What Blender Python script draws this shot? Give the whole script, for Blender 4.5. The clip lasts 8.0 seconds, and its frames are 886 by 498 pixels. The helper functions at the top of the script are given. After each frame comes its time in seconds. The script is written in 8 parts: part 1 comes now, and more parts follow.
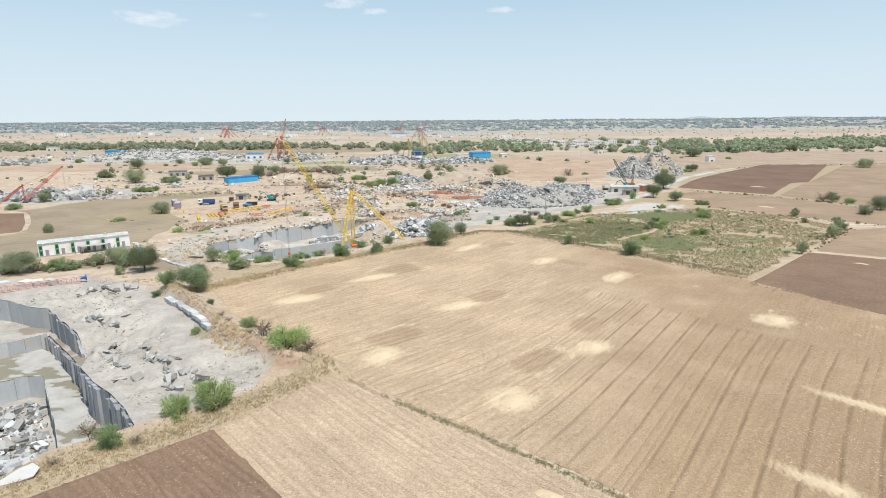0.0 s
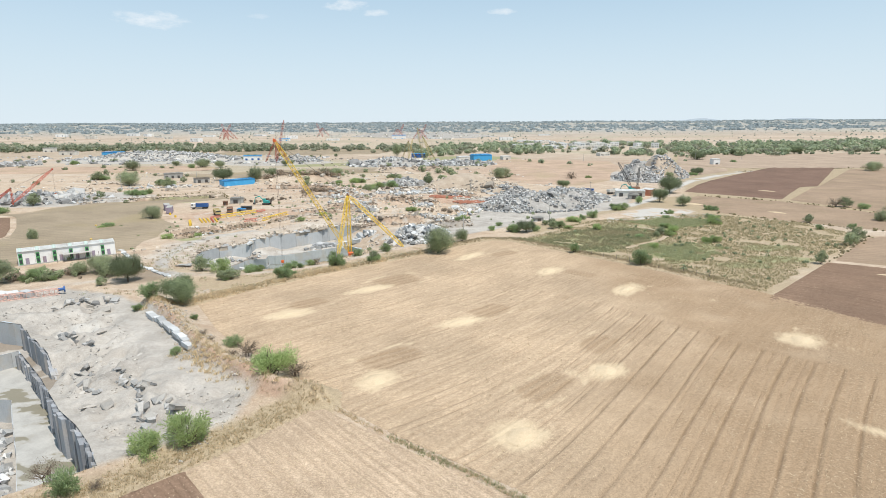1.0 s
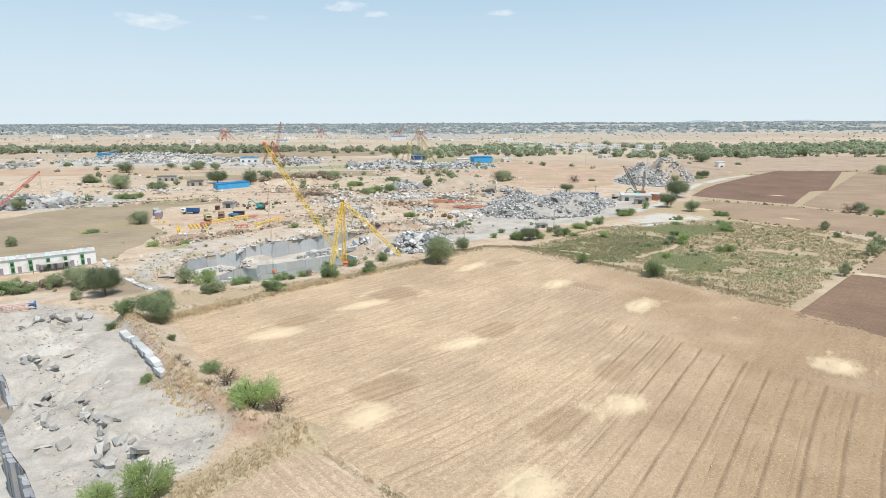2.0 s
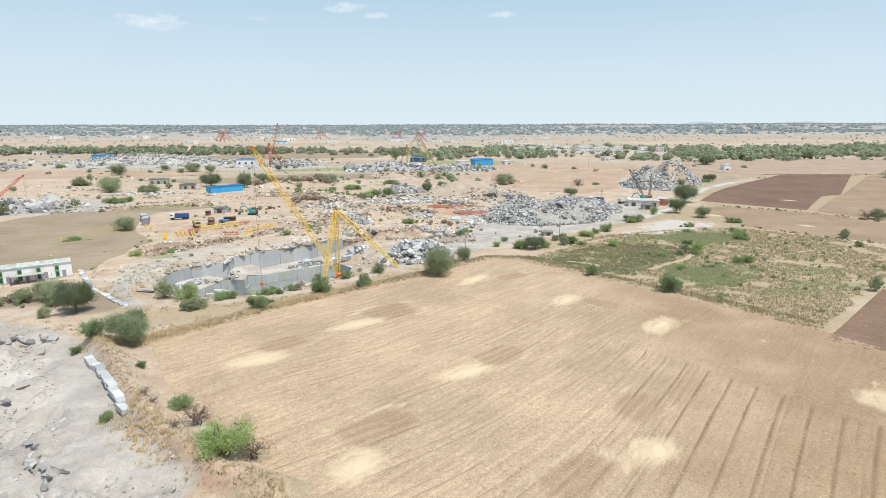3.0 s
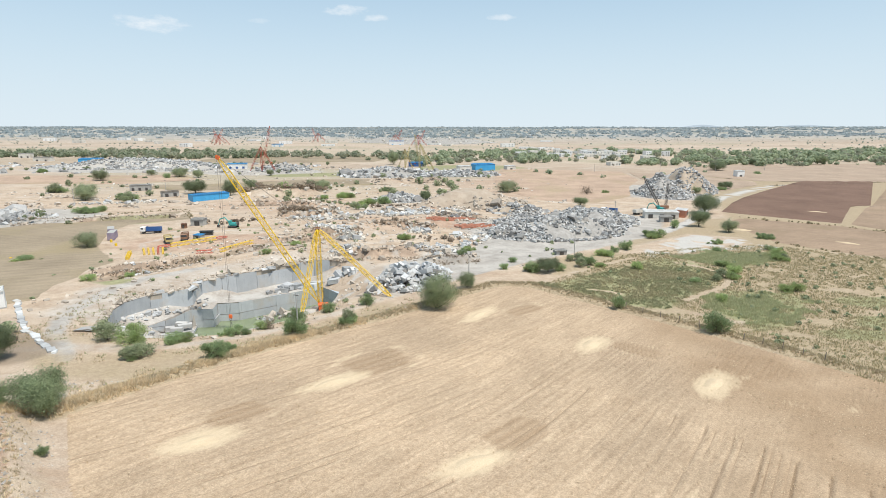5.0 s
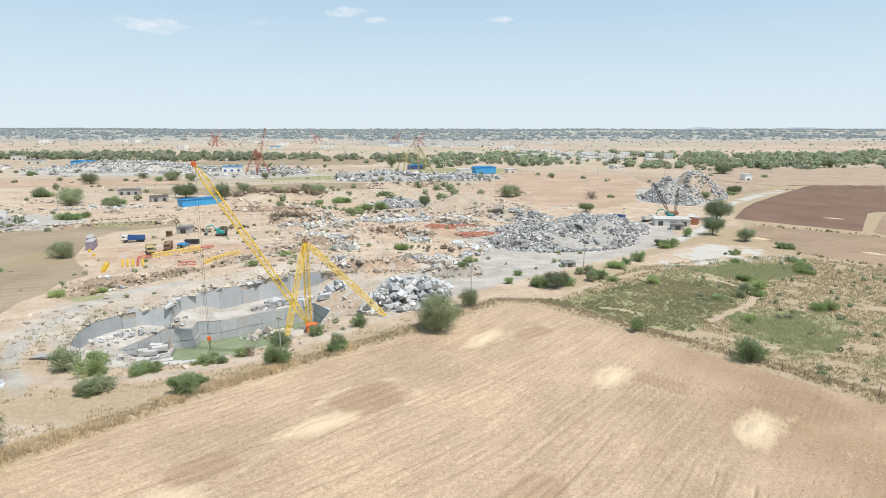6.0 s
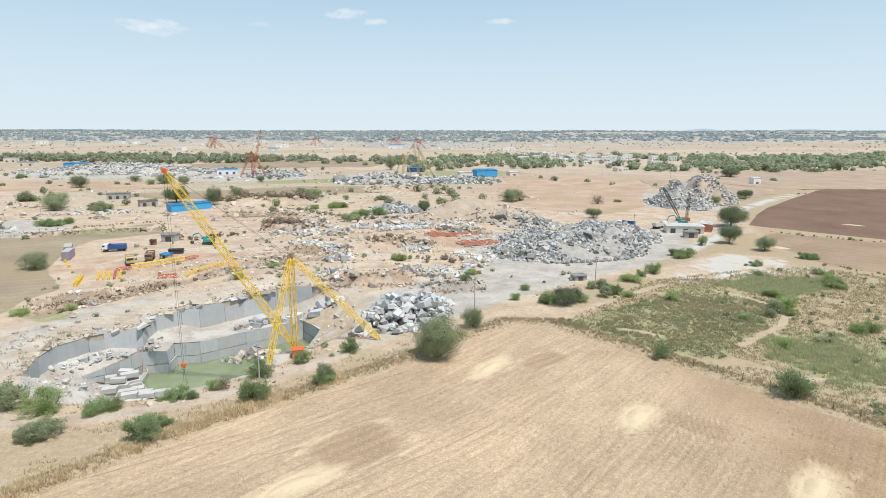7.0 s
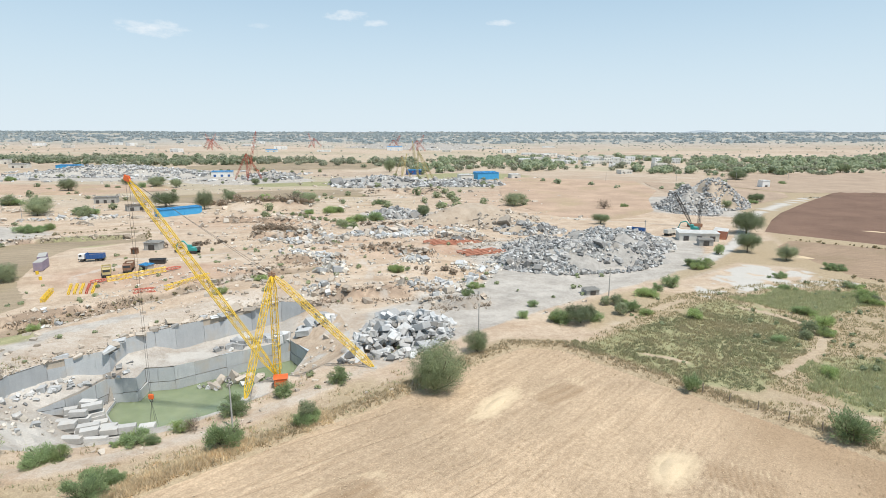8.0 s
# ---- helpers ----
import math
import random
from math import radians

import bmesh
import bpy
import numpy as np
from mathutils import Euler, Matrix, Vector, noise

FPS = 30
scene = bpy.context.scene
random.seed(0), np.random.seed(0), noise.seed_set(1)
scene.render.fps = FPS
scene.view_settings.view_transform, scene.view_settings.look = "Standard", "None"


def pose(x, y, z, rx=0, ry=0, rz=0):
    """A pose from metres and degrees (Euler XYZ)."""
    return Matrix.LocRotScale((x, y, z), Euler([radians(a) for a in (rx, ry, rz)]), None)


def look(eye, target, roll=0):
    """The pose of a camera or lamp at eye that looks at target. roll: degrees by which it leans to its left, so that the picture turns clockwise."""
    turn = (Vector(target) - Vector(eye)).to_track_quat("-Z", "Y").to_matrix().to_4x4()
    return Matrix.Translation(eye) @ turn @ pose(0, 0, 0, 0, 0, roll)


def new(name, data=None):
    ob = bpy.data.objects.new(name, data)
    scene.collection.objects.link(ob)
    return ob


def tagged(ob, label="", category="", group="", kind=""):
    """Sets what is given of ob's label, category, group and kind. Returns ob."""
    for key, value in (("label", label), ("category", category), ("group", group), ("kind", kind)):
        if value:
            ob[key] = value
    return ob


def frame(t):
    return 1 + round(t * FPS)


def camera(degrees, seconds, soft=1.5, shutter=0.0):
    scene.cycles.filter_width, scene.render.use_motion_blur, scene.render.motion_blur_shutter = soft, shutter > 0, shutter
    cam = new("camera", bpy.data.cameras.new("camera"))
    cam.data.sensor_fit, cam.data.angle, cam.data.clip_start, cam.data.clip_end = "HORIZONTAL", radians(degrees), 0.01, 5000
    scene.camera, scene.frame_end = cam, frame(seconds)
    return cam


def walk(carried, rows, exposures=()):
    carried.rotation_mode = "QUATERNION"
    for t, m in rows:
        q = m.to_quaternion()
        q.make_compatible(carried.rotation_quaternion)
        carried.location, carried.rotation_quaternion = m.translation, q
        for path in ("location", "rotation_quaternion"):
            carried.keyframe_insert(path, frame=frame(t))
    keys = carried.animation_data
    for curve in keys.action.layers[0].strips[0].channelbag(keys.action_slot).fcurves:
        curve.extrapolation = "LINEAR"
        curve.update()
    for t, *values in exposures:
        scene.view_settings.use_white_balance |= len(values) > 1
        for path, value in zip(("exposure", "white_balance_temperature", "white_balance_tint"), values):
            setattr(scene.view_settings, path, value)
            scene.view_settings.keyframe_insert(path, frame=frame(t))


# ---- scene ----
cam = camera(75.6, 8.0, 0.55)
PATH = [
    (0, (0.436, 10.243, 43.107), (0.431, 12.193, 42.664), -0.4),
    (0.5, (0.433, 14.734, 43.236), (0.427, 16.685, 42.796), -0.35),
    (1, (0.418, 19.631, 43.391), (0.412, 21.582, 42.953), -0.3),
    (1.5, (0.392, 24.898, 43.566), (0.386, 26.85, 43.13), -0.26),
    (2, (0.356, 30.501, 43.757), (0.351, 32.453, 43.323), -0.22),
    (2.5, (0.31, 36.403, 43.959), (0.306, 38.356, 43.527), -0.17),
    (3, (0.256, 42.571, 44.167), (0.252, 44.524, 43.737), -0.14),
    (3.5, (0.195, 48.97, 44.377), (0.192, 50.924, 43.949), -0.1),
    (4, (0.127, 55.567, 44.585), (0.124, 57.521, 44.159), -0.06),
    (4.5, (0.052, 62.328, 44.785), (0.051, 64.283, 44.361), -0.03),
    (5, (-0.027, 69.22, 44.973), (-0.028, 71.175, 44.551), -0.0),
    (5.5, (-0.111, 76.21, 45.144), (-0.111, 78.166, 44.725), 0.02),
    (6, (-0.199, 83.267, 45.293), (-0.198, 85.223, 44.877), 0.05),
    (6.5, (-0.289, 90.357, 45.417), (-0.288, 92.314, 45.003), 0.07),
    (7, (-0.381, 97.449, 45.51), (-0.38, 99.407, 45.099), 0.08),
    (7.5, (-0.475, 104.513, 45.568), (-0.473, 106.471, 45.159), 0.09),
    (8, (-0.568, 111.517, 45.586), (-0.566, 113.475, 45.18), 0.1),
]
walk(cam, [(t, look(eye, target, roll)) for t, eye, target, roll in PATH])

# ---- world, sun and exposure ----
scene.view_settings.exposure = 0.0
SUN_EL, SUN_AZ = 66.0, 134.0          # degrees; azimuth clockwise from +y

world = bpy.data.worlds.new("world")
scene.world = world
world.use_nodes = True
wn, wl = world.node_tree.nodes, world.node_tree.links
wn.clear()
w_out = wn.new("ShaderNodeOutputWorld")
w_bg = wn.new("ShaderNodeBackground")
w_sky = wn.new("ShaderNodeTexSky")
w_sky.sky_type = "NISHITA"
w_sky.sun_disc = False
w_sky.sun_elevation = radians(SUN_EL)
w_sky.sun_rotation = radians(SUN_AZ)
w_sky.altitude = 300
w_sky.air_density = 1.0
w_sky.dust_density = 1.2
w_sky.ozone_density = 1.5
w_bg.inputs["Strength"].default_value = 0.115


def world_clouds():
    """Three small fair-weather clouds low over the plain, each an ellipse of sky broken up by noise."""
    geo = wn.new("ShaderNodeTexCoord")
    sep = wn.new("ShaderNodeSeparateXYZ")
    wl.new(geo.outputs["Generated"], sep.inputs[0])

    def math_node(op, a, b=None, c=None):
        n = wn.new("ShaderNodeMath")
        n.operation = op
        for i, v in enumerate((a, b, c)):
            if v is None:
                continue
            if isinstance(v, (int, float)):
                n.inputs[i].default_value = v
            else:
                wl.new(v, n.inputs[i])
        return n.outputs[0]

    az = math_node("ARCTAN2", sep.outputs[0], sep.outputs[1])
    el = math_node("ARCSINE", sep.outputs[2])
    comb = wn.new("ShaderNodeCombineXYZ")
    wl.new(az, comb.inputs[0])
    wl.new(math_node("MULTIPLY", el, 2.2), comb.inputs[1])
    nz = wn.new("ShaderNodeTexNoise")
    nz.inputs["Scale"].default_value = 42
    nz.inputs["Detail"].default_value = 7
    nz.inputs["Roughness"].default_value = 0.62
    wl.new(comb.outputs[0], nz.inputs["Vector"])
    total = None
    for a0, e0, wa, we, amount in CLOUDS:
        da = math_node("DIVIDE", math_node("SUBTRACT", az, radians(a0)), radians(wa))
        de = math_node("DIVIDE", math_node("SUBTRACT", el, radians(e0)), radians(we))
        r2 = math_node("ADD", math_node("MULTIPLY", da, da), math_node("MULTIPLY", de, de))
        core = math_node("SUBTRACT", 1.0, r2)
        v = math_node("ADD", core, math_node("MULTIPLY", math_node("SUBTRACT", nz.outputs[0], 0.5), 3.4))
        ramp = wn.new("ShaderNodeMapRange")
        ramp.inputs["From Min"].default_value = 0.1
        ramp.inputs["From Max"].default_value = 2.1
        ramp.inputs["To Max"].default_value = amount
        ramp.clamp = True
        wl.new(v, ramp.inputs["Value"])
        gate = wn.new("ShaderNodeMapRange")
        gate.inputs["From Min"].default_value = 2.2
        gate.inputs["From Max"].default_value = 0.8
        gate.clamp = True
        wl.new(r2, gate.inputs["Value"])
        m = math_node("MULTIPLY", ramp.outputs[0], gate.outputs[0])
        total = m if total is None else math_node("MAXIMUM", total, m)
    return total


# azimuth, elevation, half widths (degrees), cover
CLOUDS = [(-25.8, 8.45, 3.2, 0.75, 0.8), (-9.0, 10.35, 2.2, 0.5, 0.85), (-6.3, 9.8, 1.5, 0.35, 0.7), (5.4, 9.85, 1.5, 0.32, 0.85),
          (-16.8, 9.2, 1.2, 0.22, 0.35), (-29.5, 11.0, 2.4, 0.3, 0.7)]
w_haze = wn.new("ShaderNodeMixRGB")
w_tone = wn.new("ShaderNodeValToRGB")
w_tone.color_ramp.elements[0].color = (0.645, 0.74, 0.80, 1)
w_tone.color_ramp.elements[1].position = 0.3
w_tone.color_ramp.elements[1].color = (0.40, 0.60, 0.76, 1)
w_gain = wn.new("ShaderNodeMixRGB")
w_gain.blend_type = "MULTIPLY"
w_gain.inputs[0].default_value = 1.0
w_gain.inputs[2].default_value = (10, 10, 10, 1)
wl.new(w_tone.outputs[0], w_gain.inputs[1])
wl.new(w_gain.outputs[0], w_haze.inputs[2])
w_tc = wn.new("ShaderNodeTexCoord")
w_sep = wn.new("ShaderNodeSeparateXYZ")
wl.new(w_tc.outputs["Generated"], w_sep.inputs[0])
w_rng = wn.new("ShaderNodeMapRange")
w_rng.interpolation_type = "SMOOTHSTEP"
for key, val in (("From Min", 0.0), ("From Max", 0.42), ("To Min", 0.97), ("To Max", 0.5)):
    w_rng.inputs[key].default_value = val
wl.new(w_sep.outputs[2], w_rng.inputs["Value"])
wl.new(w_sep.outputs[2], w_tone.inputs[0])
wl.new(w_rng.outputs[0], w_haze.inputs[0])
wl.new(w_sky.outputs[0], w_haze.inputs[1])
w_mix = wn.new("ShaderNodeMixRGB")
w_mix.inputs[2].default_value = (8.6, 8.7, 8.8, 1)
wl.new(world_clouds(), w_mix.inputs[0])
wl.new(w_haze.outputs[0], w_mix.inputs[1])
wl.new(w_mix.outputs[0], w_bg.inputs["Color"])
wl.new(w_bg.outputs[0], w_out.inputs["Surface"])

sun = new("sun", bpy.data.lights.new("sun", "SUN"))
sun.data.energy = 4.7
sun.data.angle = radians(0.53)
sun.data.color = (1.0, 0.955, 0.885)
sx, sy = math.sin(radians(SUN_AZ)), math.cos(radians(SUN_AZ))
sz = math.tan(radians(SUN_EL))
sun.matrix_world = look((sx * 100, sy * 100, sz * 100), (0, 0, 0))

# ---- materials ----


def node_mat(name):
    m = bpy.data.materials.new(name)
    m.use_nodes = True
    n = m.node_tree.nodes
    return m, n, m.node_tree.links, n["Principled BSDF"]


def noise_node(n, l, coord, scale, detail=4.0, rough=0.55):
    t = n.new("ShaderNodeTexNoise")
    t.inputs["Scale"].default_value = scale
    t.inputs["Detail"].default_value = detail
    t.inputs["Roughness"].default_value = rough
    l.new(coord, t.inputs["Vector"])
    return t.outputs["Fac"]


def mix_node(n, l, fac, a, b, mode="MIX"):
    m = n.new("ShaderNodeMixRGB")
    m.blend_type = mode
    for i, v in enumerate((fac, a, b)):
        if isinstance(v, (int, float)):
            m.inputs[i].default_value = v
        elif isinstance(v, tuple):
            m.inputs[i].default_value = (*v, 1)
        else:
            l.new(v, m.inputs[i])
    return m.outputs[0]


def range_node(n, l, v, lo, hi, a=0.0, b=1.0):
    r = n.new("ShaderNodeMapRange")
    r.clamp = True
    for k, x in (("From Min", lo), ("From Max", hi), ("To Min", a), ("To Max", b)):
        r.inputs[k].default_value = x
    l.new(v, r.inputs["Value"])
    return r.outputs[0]


def bump_node(n, l, bsdf, height, strength=0.4, dist=0.1):
    b = n.new("ShaderNodeBump")
    b.inputs["Strength"].default_value = strength
    b.inputs["Distance"].default_value = dist
    l.new(height, b.inputs["Height"])
    l.new(b.outputs[0], bsdf.inputs["Normal"])


def plain(name, dark, light, scale=1.0, rough=0.8, metal=0.0, bump=0.3, dist=0.05, island=0.0, obj=0.0, stain=None):
    """A surface between two tones, with grain and large stains; island and obj shift the tone piece by piece."""
    m, n, l, p = node_mat(name)
    co = n.new("ShaderNodeTexCoord").outputs["Object"] if obj == 0 else n.new("ShaderNodeNewGeometry").outputs["Position"]
    a = noise_node(n, l, co, scale, 6)
    b = noise_node(n, l, co, scale * 9, 3)
    f = mix_node(n, l, 0.35, a, b)
    c = mix_node(n, l, range_node(n, l, f, 0.32, 0.68), dark, light)
    if stain:
        s = noise_node(n, l, co, scale * 0.45, 5, 0.65)
        c = mix_node(n, l, range_node(n, l, s, 0.52, 0.68, 0, 0.8), c, stain)
    if island:
        g = n.new("ShaderNodeNewGeometry").outputs["Random Per Island"]
        c = mix_node(n, l, 1.0, c, range_node(n, l, g, 0, 1, 1 - island, 1 + island), "MULTIPLY")
    if obj:
        o = n.new("ShaderNodeObjectInfo").outputs["Random"]
        c = mix_node(n, l, 1.0, c, range_node(n, l, o, 0, 1, 1 - obj, 1 + obj), "MULTIPLY")
    l.new(c, p.inputs["Base Color"])
    p.inputs["Roughness"].default_value = rough
    p.inputs["Metallic"].default_value = metal
    if bump:
        bump_node(n, l, p, f, bump, dist)
    return m


def leaf_mat(name, dark, light):
    m, n, l, p = node_mat(name)
    g = n.new("ShaderNodeNewGeometry")
    o = n.new("ShaderNodeObjectInfo").outputs["Random"]
    big = noise_node(n, l, g.outputs["Position"], 0.6, 3)
    f = mix_node(n, l, 0.5, g.outputs["Random Per Island"], range_node(n, l, big, 0.3, 0.7))
    c = mix_node(n, l, f, dark, light)
    c = mix_node(n, l, 1.0, c, range_node(n, l, o, 0, 1, 0.78, 1.22), "MULTIPLY")
    l.new(c, p.inputs["Base Color"])
    p.inputs["Roughness"].default_value = 0.7
    t = n.new("ShaderNodeBsdfTranslucent")
    l.new(c, t.inputs["Color"])
    ms = n.new("ShaderNodeMixShader")
    ms.inputs[0].default_value = 0.55
    l.new(p.outputs[0], ms.inputs[1])
    l.new(t.outputs[0], ms.inputs[2])
    l.new(ms.outputs[0], n["Material Output"].inputs[0])
    return m


def field_mat(name, dark, light, straw, row_deg, row_gap, row_amt, clod=0.4, patch=None, litter_amt=0.75, grain=0.24):
    """Tilled soil with rows at an angle, clods, straw litter and large patches. Attribute zone: r straw heaps, g bare
    soil and other darkening, b furrows.
    """
    m, n, l, p = node_mat(name)
    co = n.new("ShaderNodeNewGeometry").outputs["Position"]
    mp = n.new("ShaderNodeMapping")
    mp.inputs["Rotation"].default_value = (0, 0, radians(row_deg))
    l.new(co, mp.inputs["Vector"])
    st = n.new("ShaderNodeMapping")
    st.inputs["Scale"].default_value = (0.07, 1.0, 1.0)
    l.new(mp.outputs[0], st.inputs["Vector"])
    streak = noise_node(n, l, st.outputs[0], 1.1, 5, 0.6)
    fine = noise_node(n, l, co, 1.3, 8, 0.75)
    big = noise_node(n, l, co, 0.045, 5, 0.6)
    w = n.new("ShaderNodeTexWave")
    w.wave_type, w.bands_direction = "BANDS", "Y"
    w.inputs["Scale"].default_value = 2 * math.pi / (20 * row_gap)
    w.inputs["Distortion"].default_value = 0.6
    w.inputs["Detail"].default_value = 2
    w.inputs["Detail Scale"].default_value = 0.4
    l.new(mp.outputs[0], w.inputs["Vector"])
    f = mix_node(n, l, 0.42, fine, streak)
    f = mix_node(n, l, row_amt, f, w.outputs["Fac"])
    c = mix_node(n, l, range_node(n, l, f, 0.33, 0.67), dark, light)
    c = mix_node(n, l, 1.0, c, range_node(n, l, big, 0.35, 0.65, 0.86, 1.12), "MULTIPLY")
    st2 = n.new("ShaderNodeMapping")
    st2.inputs["Scale"].default_value = (0.4, 1.0, 1.0)
    l.new(mp.outputs[0], st2.inputs["Vector"])
    litter = noise_node(n, l, st2.outputs[0], 3.2, 4, 0.7)
    lit2 = noise_node(n, l, co, 0.13, 3, 0.5)
    lf = n.new("ShaderNodeMath")
    lf.operation = "MULTIPLY"
    l.new(range_node(n, l, litter, 0.58, 0.72), lf.inputs[0])
    l.new(range_node(n, l, lit2, 0.42, 0.65, 0.1 * litter_amt, litter_amt), lf.inputs[1])
    c = mix_node(n, l, lf.outputs[0], c, straw)
    if patch:
        pn = noise_node(n, l, co, 0.03, 4, 0.6)
        c = mix_node(n, l, range_node(n, l, pn, 0.52, 0.66, 0, 0.7), c, patch)
    z = n.new("ShaderNodeVertexColor")
    z.layer_name = "zone"
    sp = n.new("ShaderNodeSeparateColor")
    l.new(z.outputs["Color"], sp.inputs[0])
    edge = mix_node(n, l, 0.45, fine, streak)

    def zone(k, gain=1.0, lo=0.72, hi=1.15):
        q = n.new("ShaderNodeMath")
        q.operation = "MULTIPLY_ADD"
        l.new(edge, q.inputs[0])
        q.inputs[1].default_value = 0.9
        l.new(sp.outputs[k], q.inputs[2])
        return range_node(n, l, q.outputs[0], lo, hi, 0, gain)

    c = mix_node(n, l, zone(2, 0.75), c, tuple(v * 0.6 for v in dark))
    c = mix_node(n, l, zone(1, 0.6), c, (dark[0] * 0.82, dark[1] * 0.76, dark[2] * 0.68))
    c = mix_node(n, l, zone(0, 0.78, 0.55, 1.4), c, straw)
    speck = noise_node(n, l, co, 4.5, 5, 0.8)
    c = mix_node(n, l, range_node(n, l, sp.outputs[0], 0.15, 0.7, 1.0, 0.35), c, range_node(n, l, speck, 0.36, 0.64, 1 - grain, 1 + grain), "MULTIPLY")
    l.new(c, p.inputs["Base Color"])
    p.inputs["Roughness"].default_value = 0.95
    p.inputs["Specular IOR Level"].default_value = 0.15
    bump_node(n, l, p, mix_node(n, l, 0.5, f, speck), clod, 0.2)
    return m


def ground_mat():
    """Dry stony soil. Attribute zone_a: granite dust, green growth, dry grass; zone_b: red earth, white crust, darker
    brown.
    """
    m, n, l, p = node_mat("dry_ground")
    co = n.new("ShaderNodeNewGeometry").outputs["Position"]
    fine = noise_node(n, l, co, 1.1, 8, 0.8)
    med = noise_node(n, l, co, 0.16, 6, 0.65)
    big = noise_node(n, l, co, 0.018, 5, 0.6)
    # patchwork of far fields
    mp = n.new("ShaderNodeMapping")
    mp.inputs["Rotation"].default_value = (0, 0, 0.5)
    mp.inputs["Scale"].default_value = (0.0042, 0.0075, 0.0)
    l.new(co, mp.inputs["Vector"])
    v = n.new("ShaderNodeTexVoronoi")
    v.distance = "MANHATTAN"
    v.inputs["Scale"].default_value = 1.0
    l.new(mp.outputs[0], v.inputs["Vector"])
    sv = n.new("ShaderNodeSeparateColor")
    l.new(v.outputs["Color"], sv.inputs[0])
    speck = noise_node(n, l, co, 5.5, 5, 0.75)
    base = mix_node(n, l, range_node(n, l, mix_node(n, l, 0.5, fine, med), 0.37, 0.63), (0.335, 0.247, 0.174), (0.548, 0.442, 0.338))
    far = mix_node(n, l, sv.outputs[0], (0.335, 0.262, 0.197), (0.462, 0.376, 0.293))
    far = mix_node(n, l, range_node(n, l, sv.outputs[1], 0.78, 0.8, 0, 0.6), far, (0.30, 0.29, 0.20))
    sep = n.new("ShaderNodeSeparateXYZ")
    l.new(co, sep.inputs[0])
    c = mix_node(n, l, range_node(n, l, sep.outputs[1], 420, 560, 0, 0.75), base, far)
    # haze over the far plain, mixed into the soil colour as grey
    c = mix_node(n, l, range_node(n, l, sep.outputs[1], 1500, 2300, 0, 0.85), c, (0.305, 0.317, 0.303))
    c = mix_node(n, l, range_node(n, l, big, 0.5, 0.66, 0, 0.45), c, (0.40, 0.335, 0.27))
    # worn tracks and washed patches, drawn out along the workings
    mt = n.new("ShaderNodeMapping")
    mt.inputs["Rotation"].default_value = (0, 0, -0.35)
    mt.inputs["Scale"].default_value = (0.35, 1.0, 1.0)
    l.new(co, mt.inputs["Vector"])
    track = noise_node(n, l, mt.outputs[0], 0.11, 5, 0.62)
    wash = noise_node(n, l, mt.outputs[0], 0.05, 6, 0.7)
    c = mix_node(n, l, range_node(n, l, track, 0.54, 0.66, 0, 0.7), c, (0.52, 0.44, 0.355))
    c = mix_node(n, l, range_node(n, l, track, 0.44, 0.33, 0, 0.65), c, (0.345, 0.245, 0.165))
    c = mix_node(n, l, range_node(n, l, wash, 0.55, 0.68, 0, 0.55), c, (0.47, 0.355, 0.265))

    def layer(name):
        z = n.new("ShaderNodeVertexColor")
        z.layer_name = name
        s = n.new("ShaderNodeSeparateColor")
        l.new(z.outputs["Color"], s.inputs[0])
        return s.outputs

    za, zb = layer("zone_a"), layer("zone_b")
    brk = mix_node(n, l, 0.5, fine, med)

    def zone(src, lo=0.7, hi=1.05, gain=1.0):
        q = n.new("ShaderNodeMath")
        q.operation = "MULTIPLY_ADD"
        l.new(brk, q.inputs[0])
        q.inputs[1].default_value = 0.85
        l.new(src, q.inputs[2])
        return range_node(n, l, q.outputs[0], lo, hi, 0, gain)

    dust = mix_node(n, l, range_node(n, l, mix_node(n, l, 0.45, fine, track), 0.37, 0.64), (0.315, 0.285, 0.25), (0.475, 0.44, 0.395))
    dust = mix_node(n, l, 1.0, dust, range_node(n, l, med, 0.38, 0.62, 0.86, 1.1), "MULTIPLY")
    dry = mix_node(n, l, range_node(n, l, fine, 0.35, 0.65), (0.26, 0.20, 0.125), (0.43, 0.345, 0.23))
    green = mix_node(n, l, range_node(n, l, mix_node(n, l, 0.4, fine, med), 0.36, 0.62), (0.205, 0.205, 0.108), (0.33, 0.312, 0.18))
    red = mix_node(n, l, range_node(n, l, med, 0.4, 0.62), (0.36, 0.235, 0.165), (0.46, 0.335, 0.25))
    c = mix_node(n, l, zone(zb[0], 0.6, 1.1, 0.85), c, red)
    c = mix_node(n, l, zone(za[0]), c, dust)
    c = mix_node(n, l, zone(za[2], 0.6, 1.1, 0.9), c, dry)
    c = mix_node(n, l, zone(za[1]), c, green)
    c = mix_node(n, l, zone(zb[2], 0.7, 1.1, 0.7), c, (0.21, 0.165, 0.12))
    c = mix_node(n, l, zone(zb[1]), c, (0.465, 0.438, 0.398))
    c = mix_node(n, l, range_node(n, l, za[0], 0.3, 0.95, 1.0, 0.5), c, range_node(n, l, speck, 0.36, 0.64, 0.74, 1.24), "MULTIPLY")
    l.new(c, p.inputs["Base Color"])
    p.inputs["Roughness"].default_value = 0.95
    p.inputs["Specular IOR Level"].default_value = 0.15
    bump_node(n, l, p, mix_node(n, l, 0.35, brk, speck), 0.4, 0.3)
    return m


